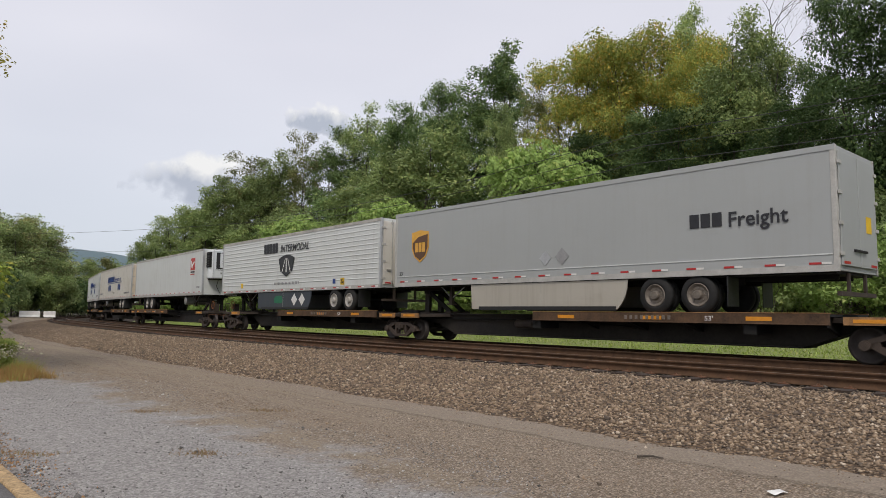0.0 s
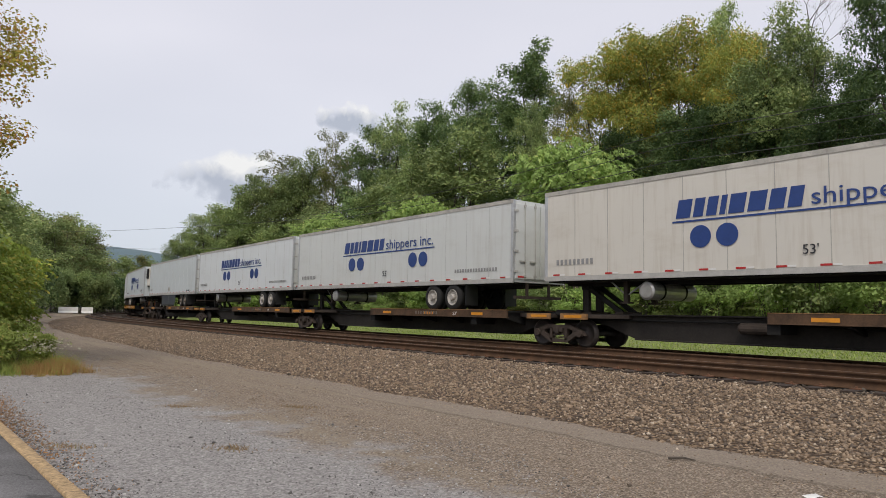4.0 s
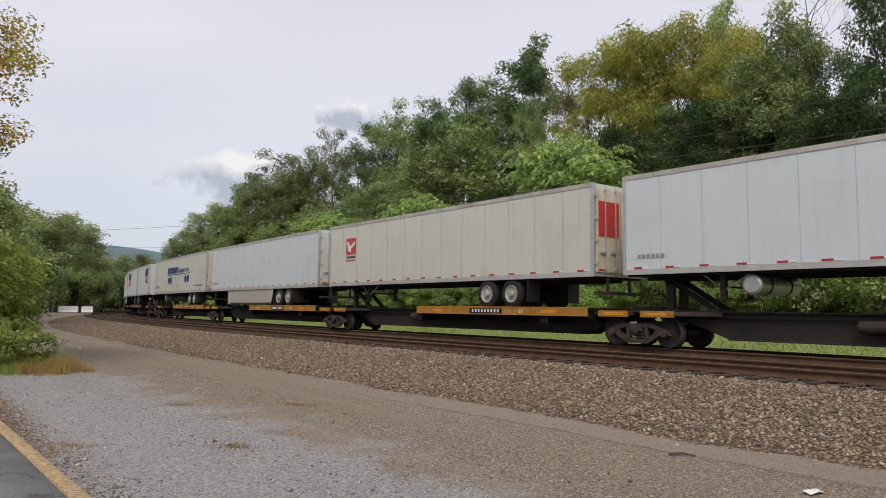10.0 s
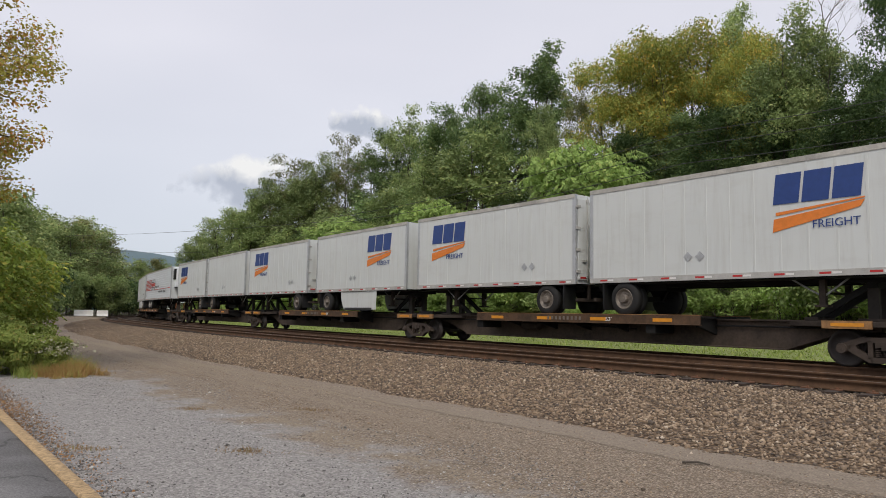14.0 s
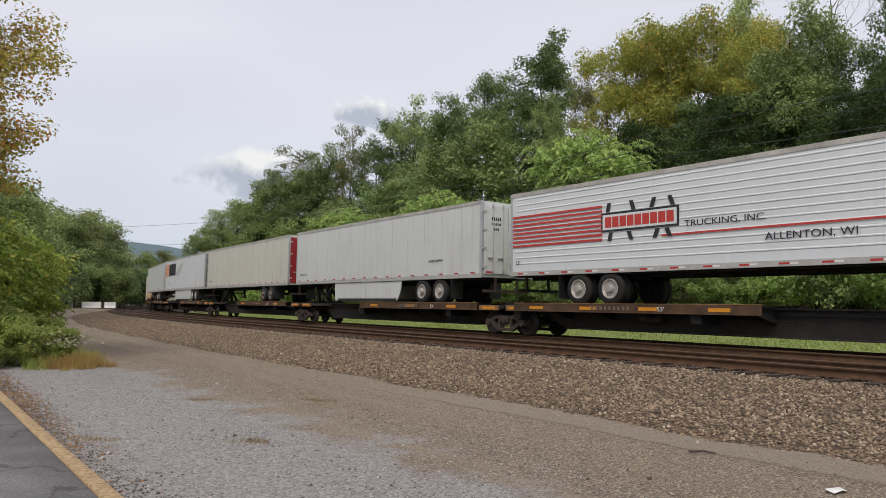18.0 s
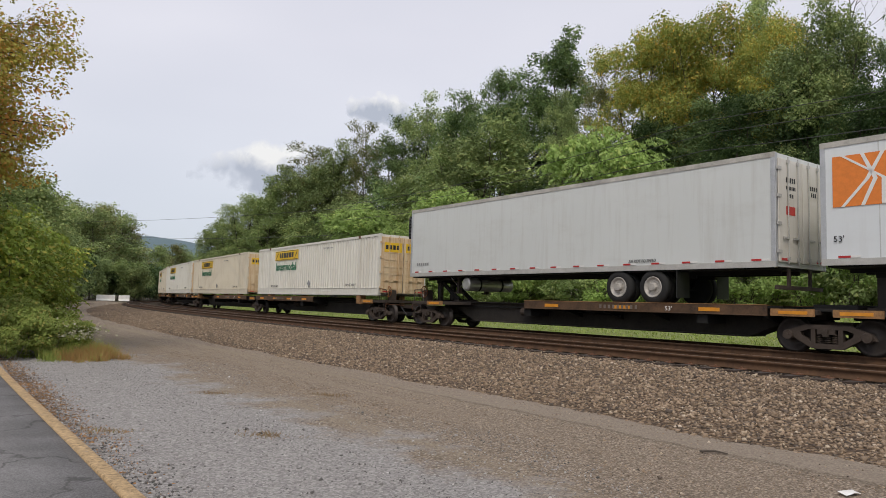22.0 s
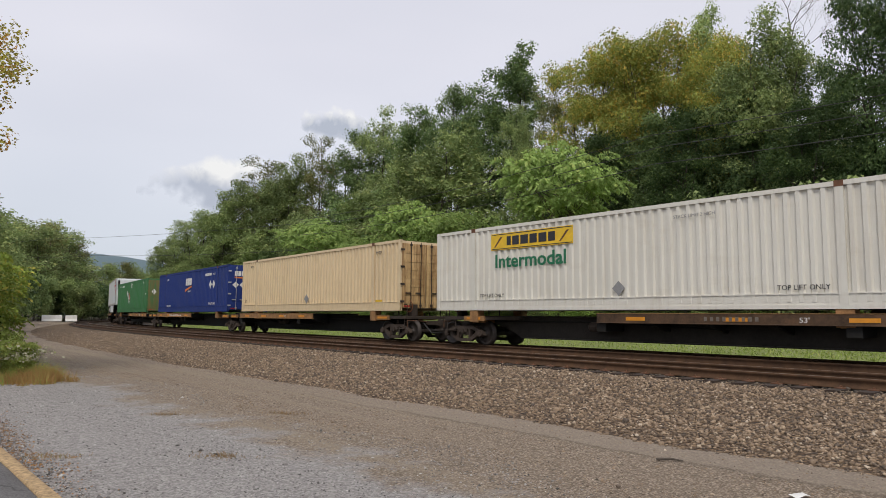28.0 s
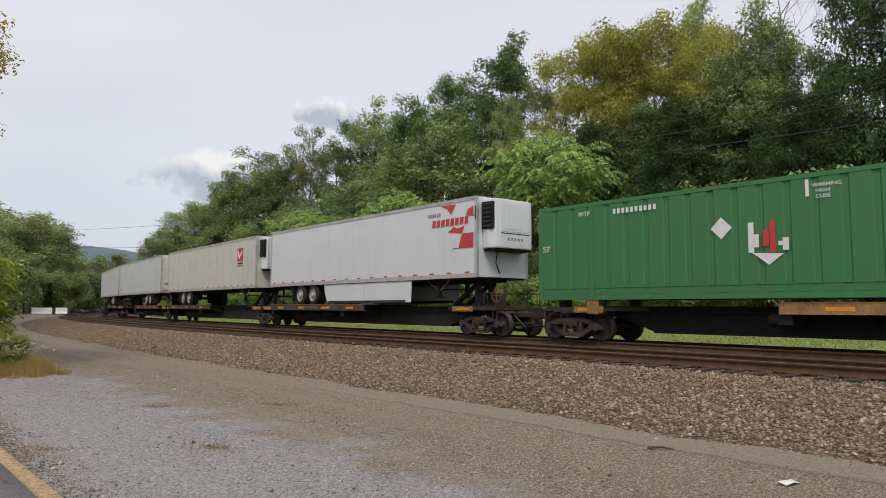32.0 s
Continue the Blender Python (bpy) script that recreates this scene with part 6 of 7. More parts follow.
def plant(name, label, category, seed, h, r, low, lobes, lobe_r, count, leaf, leaf_m, bark=None, lean=0.0, flat=0.75, trunk_r=0.2, stems=1, grouping="", fronds=False, corners=4):
    """A trunk or several stems with limbs to each clump of the crown, and a crown of single leaves round those clumps."""
    rng = np.random.default_rng(seed)
    thing = tagged(new(name), label, category, grouping)
    b = Build()
    mid, half = (h + low) / 2, (h - low) / 2
    u = rng.normal(0, 1, (lobes, 3))
    u /= np.linalg.norm(u, axis=1)[:, None]
    rad = rng.uniform(0.35, 1.0, lobes)[:, None] ** 0.6
    c = u * rad * np.array([r, r, half]) * 0.86
    taper = 1 - 0.45 * np.clip(c[:, 2:] / half, 0, 1) ** 2
    c[:, :2] *= taper
    c[:, :2] *= 1 - 0.3 * np.clip(-c[:, 2:] / half, 0, 1)
    c[:, 2] += mid
    c[:, 0] += lean * c[:, 2]
    roots = [(0.0, 0.0)] if stems == 1 else [tuple(rng.uniform(-0.4, 0.4, 2)) for _ in range(stems)]
    for rx, ry in roots:
        p, top = Vector((rx, ry, -0.3)), h * (0.82 if stems == 1 else 0.6)
        k = 6
        tip = Vector((rx * 3 + lean * top, ry * 3, top))
        for i in range(k):
            q = Vector((rx, ry, -0.3)).lerp(tip, (i + 1) / k) + Vector(rng.normal(0, 0.12 * r * 0.3, 3)) * (0 if i == k - 1 else 1)
            b.bar(p, q, trunk_r * (1 - i / k * 0.85), 7, trunk_r * (1 - (i + 1) / k * 0.85))
            p = q
    for i in range(0, lobes, 1 if lobes < 60 else 2):
        z = max(low * 0.5, c[i, 2] - 0.35 * half - 0.6 * math.hypot(c[i, 0], c[i, 1]) * 0.5)
        rx, ry = roots[i % len(roots)]
        f = z / h
        start = Vector((rx * (1 + 2 * f) + lean * z, ry * (1 + 2 * f), z))
        end = Vector(c[i])
        bend = start.lerp(end, 0.5) + Vector((0, 0, -0.08 * (end - start).length))
        t = trunk_r * 0.3
        b.bar(start, bend, t, 5, t * 0.65)
        b.bar(bend, end, t * 0.65, 5, t * 0.25)
    part("trunk", b, bark or M_BARK, thing)
    which = rng.integers(0, lobes, count)
    d = rng.normal(0, 1, (count, 3))
    d /= np.linalg.norm(d, axis=1)[:, None]
    lr = lobe_r * rng.uniform(0.6, 1.25, lobes)[which][:, None]
    pts = c[which] + d * lr * (rng.uniform(0.15, 1.08, count)[:, None] ** 0.55) * np.array([1, 1, flat])
    pts[:, 2] = np.maximum(pts[:, 2], 0.08)
    if fronds:  # leaflets in two rows along drooping stalks
        k = 12
        m = count // k
        a = np.arctan2(d[:m, 1], d[:m, 0]) + rng.normal(0, 0.5, m)
        out = np.stack([np.cos(a), np.sin(a), rng.uniform(0.0, 0.5, m)], 1)
        side = np.stack([-np.sin(a), np.cos(a), np.zeros(m)], 1)
        step = np.linspace(0.1, 1, k)[None, :, None]
        long = leaf * rng.uniform(2.6, 4.2, m)[:, None, None]
        row = np.where(np.arange(k) % 2, 1, -1)[None, :, None] * leaf * 0.42
        pts = (pts[:m, None] + out[:, None] * long * step + side[:, None] * row * (1.15 - step) + np.array([0, 0, -0.6]) * long * step ** 2).reshape(-1, 3)
        d = np.repeat(out, k, 0) * 0.5
        count = m * k
        pts[:, 2] = np.maximum(pts[:, 2], 0.08)
    v, f = leaves(pts, d * 0.95 + np.array([-0.15, -0.3, 0.5]), leaf * rng.uniform(0.8, 1.2, count), rng, 0.55 if corners == 4 else 0.75, corners)
    part("crown", raw_mesh("crown", v, f, leaf_m), None, thing)
    return thing


def tree(label, seed, h, r, low, leaders, branches, count, leaf, leaf_m, trunk_r=0.2, clump=0.75, lift=(0.15, 0.75), droop=0.06, sides=5, belly=0.42, corners=3, grouping="trees on the wooded slope"):
    """A tree with several leaders, branches that leave them all the way up, and leaves in many small clumps along the outer branches."""
    rng = np.random.default_rng(seed)
    thing = tagged(new("tree"), label, "tree", grouping)
    b = Build()
    lines = []
    for j in range(leaders):
        a = rng.uniform(0, 6.28)
        fork = 0.0 if j == 0 else h * rng.uniform(0.12, 0.36)
        out = r * (rng.uniform(0.0, 0.15) if j == 0 else rng.uniform(0.3, 0.55))
        tip = np.array([math.cos(a) * out, math.sin(a) * out, h * (0.95 if j == 0 else rng.uniform(0.74, 0.93))])
        root = np.array([0, 0, -0.3]) if j == 0 else lines[0][0] + (lines[0][-1] - lines[0][0]) * fork / h
        k = 7
        f = np.linspace(0, 1, k)[:, None]
        path = root + (tip - root) * np.concatenate([f ** 0.8, f ** 0.8, f], 1)
        path[1:-1, :2] += rng.normal(0, 0.045 * r, (k - 2, 2))
        lines.append(path)
        t = trunk_r * (1 if j == 0 else 0.62)
        for i in range(k - 1):
            b.bar(path[i], path[i + 1], t * (1 - 0.88 * i / (k - 1)), 6, t * (1 - 0.88 * (i + 1) / (k - 1)))
    spots, sizes = [], []
    for i in range(branches):
        path = lines[i % leaders]
        u = (i + rng.uniform(0, 1)) / branches
        z = low + (path[-1][2] - low) * u
        start = np.array([np.interp(z, path[:, 2], path[:, d]) for d in range(3)])
        reach = r * math.sqrt(max(0.08, 1 - ((u - belly) / (1.04 - belly)) ** 2)) * rng.uniform(0.5, 0.98)
        a, e = i * 2.4 + rng.normal(0, 0.4), rng.uniform(*lift) + 0.35 * u
        way = np.array([math.cos(a) * math.cos(e), math.sin(a) * math.cos(e), math.sin(e)])
        end = start + way * reach - np.array([0, 0, droop * reach * reach])
        bend = start + way * reach * 0.55
        t = max(0.02, trunk_r * 0.26 * (1.1 - u))
        b.bar(start, bend, t, sides, t * 0.65)
        b.bar(bend, end, t * 0.65, sides, t * 0.25)
        for f in (0.5, 0.72, 0.9, 1.03):
            if f < 0.6 and rng.random() < 0.45:
                continue
            c = start + way * reach * f - np.array([0, 0, droop * reach * reach * f * f])
            spots.append(c + rng.normal(0, 0.3 * clump, 3))
            sizes.append(clump * rng.uniform(0.5, 1.15))
    for path in lines:
        spots.append(path[-1] + rng.normal(0, 0.15, 3))
        sizes.append(clump * 0.9)
    part("trunk", b, M_BARK, thing)
    spots, sizes = np.array(spots), np.array(sizes)
    which = rng.choice(len(spots), count, p=sizes ** 2 / (sizes ** 2).sum())
    d = rng.normal(0, 1, (count, 3))
    d /= np.linalg.norm(d, axis=1)[:, None]
    pts = spots[which] + d * (sizes[which] * rng.uniform(0.1, 1.1, count) ** 0.5)[:, None] * np.array([1.1, 1.1, 0.72])
    v, f = leaves(pts, d * 0.8 + np.array([-0.1, -0.25, 0.65]), leaf * rng.uniform(0.75, 1.25, count), rng, 0.72, corners)
    part("crown", raw_mesh("crown", v, f, leaf_m), None, thing)
    return thing


def z_land(x, y):
    return float(land(np.array([x]), np.array([y]))[0][0])


def stand(s, off, size=1.0, turn=0.0, wide=1.0):
    p = on_line(s, off)
    return Matrix.Translation((p.x, p.y, z_land(p.x, p.y) - 0.05)) @ pose(0, 0, 0, 0, 0, turn) @ Matrix.Diagonal((size * wide, size * wide, size, 1))


FAR_WOOD = [(-61.2, 93.8, 13.3), (-68.4, 108.2, 14.3), (-62.5, 102.4, 14.1), (-71.2, 120.6, 15.0), (-65.5, 114.6, 14.2), (-66.8, 120.7, 15.2), (-69.1, 128.6, 15.9),
            (-69.6, 132.9, 15.4), (-72.9, 142.4, 14.1), (-78.7, 157.4, 11.3), (-84.0, 172.6, 11.8), (-79.9, 168.0, 12.0), (-82.3, 177.9, 12.5), (-82.2, 182.3, 13.2),
            (-82.9, 188.6, 13.2), (-83.5, 194.9, 12.3), (-83.4, 199.3, 12.0), (-77.2, 128.6, 16.1), (-78.5, 139.4, 16.4), (-79.4, 150.3, 14.5)]
WOOD = "trees on the wooded slope"
KINDS = {
    "dark": tree("dark green broadleaf tree on the wooded slope", 11, 18, 4.0, 5.0, 4, 84, 29000, 0.2, L_DARK, clump=0.95),
    "dark2": tree("tall dark green tree with an open crown", 12, 18, 4.4, 4.5, 3, 76, 27000, 0.2, L_DARK, clump=0.95),
    "mid": tree("green broadleaf tree on the wooded slope", 13, 18, 4.4, 4.2, 4, 86, 29000, 0.2, L_MID, clump=0.95),
    "mid2": tree("green tree with a broad rounded crown", 14, 18, 5.0, 3.6, 5, 96, 30000, 0.2, L_MID, clump=0.95),
    "gold": tree("broadleaf tree turning yellow in early autumn", 15, 18, 5.0, 7.0, 5, 100, 32000, 0.19, L_GOLD, clump=1.0, belly=0.5),
    "olive": tree("thin olive-brown tree with sparse foliage", 16, 18, 3.8, 4.5, 4, 60, 14000, 0.17, L_OLIVE, trunk_r=0.15, clump=0.75),
    "deep": tree("large dense dark tree at the wood's end", 41, 18, 4.6, 2.5, 4, 104, 33000, 0.2, L_DEEP, clump=1.0),
    "slim": tree("slender tall tree standing above the wood", 17, 18, 2.7, 9.0, 3, 30, 11000, 0.19, L_DARK, trunk_r=0.16, clump=0.7, lift=(0.4, 0.9), belly=0.55),
}
# thinner copies for the depth of the wood and the far side
FAR = {
    "far_dark": tree("dark green tree deep in the wood", 18, 18, 4.8, 3.5, 3, 48, 8000, 0.32, L_DARK, trunk_r=0.16, clump=1.3, sides=3),
    "far_mid": tree("green tree in the far wood", 19, 18, 4.8, 2.4, 3, 52, 8800, 0.32, L_MID, trunk_r=0.16, clump=1.3, sides=3),
    "far_olive": tree("olive green tree in the far wood", 20, 18, 4.6, 2.6, 3, 50, 8400, 0.3, L_OLIVE, trunk_r=0.16, clump=1.25, sides=3),
}
SHRUBS = {
    "umbrella": plant("sumac_tree", "bright green umbrella-shaped tree with pale stems", "tree", 21, 8, 3.6, 4.0, 50, 0.85, 14400, 0.2, L_BRIGHT, M_STEM, flat=0.45, trunk_r=0.09, stems=5, grouping=WOOD, fronds=True),
    "bush": plant("shrub", "leafy green shrub at the wood's edge", "shrub", 22, 4, 2.3, 0.3, 30, 0.7, 5600, 0.16, L_MID, trunk_r=0.028, stems=4, grouping="shrubs at the wood's edge", corners=3),
    "bright": plant("shrub", "light green shrub at the wood's edge", "shrub", 23, 3.4, 2.2, 0.2, 30, 0.65, 5600, 0.15, L_BRIGHT, trunk_r=0.04, stems=4, grouping="shrubs at the wood's edge", corners=3),
    "deep_bush": plant("shrub", "green shrub under the trees, shade put into its colour", "shrub", 24, 4, 2.3, 0.3, 16, 0.95, 2400, 0.27, L_DEEP, trunk_r=0.028, stems=3, grouping="shrubs at the wood's edge", corners=3),
}


def build_wood():
    used = set()

    def put(kind, m):
        ob = KINDS.get(kind) or FAR.get(kind) or SHRUBS[kind]
        if kind in used:
            copy_thing(ob, m @ Matrix.Diagonal((*(1 / v for v in ob.scale), 1)))
        else:
            used.add(kind)
            ob.matrix_basis = m
    # the trees that make the skyline: kind, s, off, height, width
    sky = [("mid", -80, -5.5, 11, 1.15), ("mid2", -76, -6.5, 11.8, 1.15), ("mid2", -72, -8, 12.8, 1.2), ("mid", -68, -9.5, 14, 1.2), ("mid2", -62, -11.5, 15.4, 1.2),
           ("mid", -63, -14.5, 17.5, 1.0), ("mid2", -60.5, -18.5, 18.2, 1.1), ("olive", -62, -17, 20.6, 1.2), ("mid2", -57, -20, 18.5, 1.1), ("olive", -54, -22, 21.5, 0.78), ("dark2", -47, -24, 20, 0.95),
           ("mid2", -43.5, -26, 20.9, 0.85), ("dark", -37.5, -28, 20.4, 0.8), ("dark2", -29.5, -28, 20.4, 0.75), ("dark", -31, -32, 21.2, 1.0), ("slim", -26.5, -34, 23.8, 1.1),
           ("mid", -22, -30, 16.6, 0.55), ("olive", -16, -30, 18.6, 0.75), ("gold", -10, -28, 19.0, 0.85), ("gold", -7, -28.5, 18.8, 0.8), ("gold", -2.7, -28, 18.9, 0.85), ("gold", 3.0, -27, 16.6, 0.7)]
    near = [("mid", -1.5, -32.4, 20.0, 0.6), ("mid2", 7.2, -26, 16.2, 0.85), ("dark2", 6.0, -28.5, 15.4, 0.85), ("dark2", 9.5, -30, 13.2, 0.8),
            ("deep", 14.3, -23.5, 17.5, 0.66), ("deep", 18, -24, 19, 1.0), ("deep", 22, -22, 18, 1.0), ("deep", 10.5, -22.5, 11, 1.0), ("deep", 1.5, -24.5, 12, 1.0), ("deep", -6, -25.5, 11.5, 1.0), ("deep", 6, -25, 12, 1.0), ("dark", -2, -26, 12.5, 1.0), ("deep", -11, -25, 11, 1.0)]
    rng = random.Random(4)
    # lower crowns that close the gaps between those on the left slope
    for i in range(22):
        s = -79 + 2.6 * i
        off = -5.0 - (s + 80) * 0.42 if s > -80 else -5
        put(("far_mid", "far_mid", "far_dark", "mid")[i % 4], stand(s, max(off, -22), (0.62 + 0.1 * ((i * 0.618) % 1)) * (10.5 + (s + 80) * 0.22) / 18, rng.uniform(0, 360), 1.25))
    for kind, s, off, h, w in sky + near:
        put(kind, stand(s, off, h * (1.045 if s < 9 else 1.02) / 18, rng.uniform(0, 360), w))
    for kind, s, off, h, w in [("umbrella", -1.8, -15, 11.6, 0.82), ("umbrella", -13, -16.5, 8.6, 1.0), ("umbrella", -21, -17, 10.3, 0.9), ("umbrella", -38, -16, 10.6, 1.0), ("umbrella", -24, -14.5, 7.5, 0.9)]:
        put(kind, stand(s, off, h / 8, rng.uniform(0, 360), w))
        for k in (-1.6, 1.4):
            put("bright" if k > 0 else "bush", stand(s + k, off + 0.8, rng.uniform(0.55, 0.8), rng.uniform(0, 360), 1.3))
    # the body of the wood behind and between them
    for i in range(40):
        s = -72 + 118 * ((i * 0.618) % 1)
        deep = (i * 0.383) % 1
        off = -21 - 34 * deep
        if s < -40:
            off = max(off, -10 - (s + 76) * 0.45) if s > -76 else -8
        tall = rng.uniform(7, 10.5) if deep > 0.25 else rng.uniform(6, 9)
        put(rng.choice(("far_dark", "far_dark", "far_mid")) if deep > 0.3 else rng.choice(("far_dark", "far_mid", "dark2")), stand(s + rng.uniform(-1, 1), off, tall / 18, rng.uniform(0, 360), 1.25))
    for i in range(46):
        s = -76 + 116 * i / 46 + rng.uniform(-1, 1)
        off = -18.6 - rng.uniform(0, 3.6) if s > -45 else -5.2 - (s + 78) * 0.28 - rng.uniform(0, 2)
        put("bush" if rng.random() < 0.35 else "bright", stand(s, min(off, -5.0), rng.uniform(0.7, 1.35), rng.uniform(0, 360), rng.uniform(0.9, 1.4)))
    for i in range(44):
        s = -46 + 90 * ((i * 0.618) % 1)
        put("deep_bush" if i % 5 else "bush", stand(s, -24 - 18 * ((i * 0.41) % 1), rng.uniform(1.0, 1.7), rng.uniform(0, 360), 1.5))
    for i in range(26):
        s = -24 + 46 * i / 25 + rng.uniform(-0.8, 0.8)
        put("bright" if i % 4 else "bush", stand(s, -16.4 - rng.uniform(0, 2.6), rng.uniform(0.8, 1.35), rng.uniform(0, 360), rng.uniform(0.8, 1.15)))
    for s, off, k in ((3.2, -21, 1.6), (6.5, -22.5, 1.9), (9.5, -21.5, 1.5), (13, -21.8, 1.8), (16.5, -21, 1.6), (20, -20.5, 1.7), (0.4, -21.4, 1.5), (-5.5, -21.5, 1.5), (-9.5, -22, 1.8)):
        put("bush", stand(s, off, k, rng.uniform(0, 360), 0.9))
    # the wood across the line beyond the road's end: x, y, height
    for x, y, h in FAR_WOOD:
        k = h * 1.13 / 18
        put("bush" if x > -78 else "deep_bush", Matrix.Translation((x + 3, y - 5, z_land(x, y) - 0.1)) @ pose(0, 0, 0, 0, 0, rng.uniform(0, 360)) @ Matrix.Diagonal((1.8, 1.8, 2.2, 1)))
        put(rng.choice(("far_mid", "far_olive", "far_olive") if x < -78 else ("far_mid", "far_mid", "far_olive")), Matrix.Translation((x, y, z_land(x, y) - 0.05)) @ pose(0, 0, 0, 0, 0, rng.uniform(0, 360)) @ Matrix.Diagonal((k * 1.25, k * 1.25, k, 1)))
    for i in range(26):
        x, y = -58 - 27 * i / 25 + rng.uniform(-1, 1), 113 + 84 * i / 25
        put("deep_bush" if i % 3 else "bush", Matrix.Translation((x, y, z_land(x, y) - 0.05)) @ pose(0, 0, 0, 0, 0, rng.uniform(0, 360)) @ Matrix.Diagonal((1.5, 1.5, rng.uniform(1.3, 1.9), 1)))
    # undergrowth beside the road, down to its end
    for x, y in ((-40.3, 66.8), (-35.4, 60.4), (-47.5, 82.3), (-57.4, 111.9), (-57.9, 114.2), (-57.4, 96.2), (-62.3, 109.5), (-32.9, 52.6)):
        k = rng.uniform(1.2, 1.7)
        put("bush" if rng.random() < 0.5 else "deep_bush", Matrix.Translation((x - 1.5, y - 0.5 + (4 if y > 100 else 0), z_land(x, y) - 0.05)) @ pose(0, 0, 0, 0, 0, rng.uniform(0, 360)) @ Matrix.Diagonal((k, k, k * 1.2, 1)))
    for x, y, h in ((-24, 34, 8), (-29, 42, 9), (-36, 52, 10.5), (-44, 64, 12), (-53, 77, 13.5), (-27.5, 31, 9.0), (-62, 90, 15), (-72, 100, 16)):
        put(rng.choice(("far_mid", "far_dark", "far_mid")), Matrix.Translation((x, y, z_land(x, y) - 0.05)) @ pose(0, 0, 0, 0, 0, rng.uniform(0, 360)) @ Matrix.Diagonal((h / 18 * 1.3, h / 18 * 1.3, h / 18, 1)))



def bare_tree():
    """A dead tree with bare forked limbs standing above the wood."""
    rng = random.Random(6)
    b = Build()

    def grow(p, d, long, r, left):
        q = p + d * long
        b.bar(p, q, r, 5, r * 0.7)
        if left:
            for k in range(2 if left > 4 or rng.random() < 0.75 else 3):
                e = (d + Vector((rng.uniform(-0.75, 0.75), rng.uniform(-0.75, 0.75), rng.uniform(-0.25, 0.5)))).normalized()
                grow(q, e, long * rng.uniform(0.62, 0.85), r * 0.64, left - 1)
    grow(Vector((0, 0, -0.3)), Vector((0, 0, 1)), 15.5, 0.1, 0)
    for k in range(3):
        a = 2.09 * k + rng.uniform(-0.4, 0.4)
        grow(Vector((0, 0, 14.0 + 0.6 * k)), Vector((math.cos(a) * 0.7, math.sin(a) * 0.7, 0.8)).normalized(), 1.6, 0.038, 7)
    grow(Vector((0, 0, 15.2)), Vector((0.05, 0, 1)), 1.6, 0.06, 7)
    t = tagged(new("bare_tree"), "bare leafless tree with fine twigs above the wood", "tree", WOOD)
    part("trunk", b, M_BARK, t)
    t.matrix_basis = Matrix.Translation((25.5, 47.6, z_land(25.5, 47.6)))


build_wood()
bare_tree()


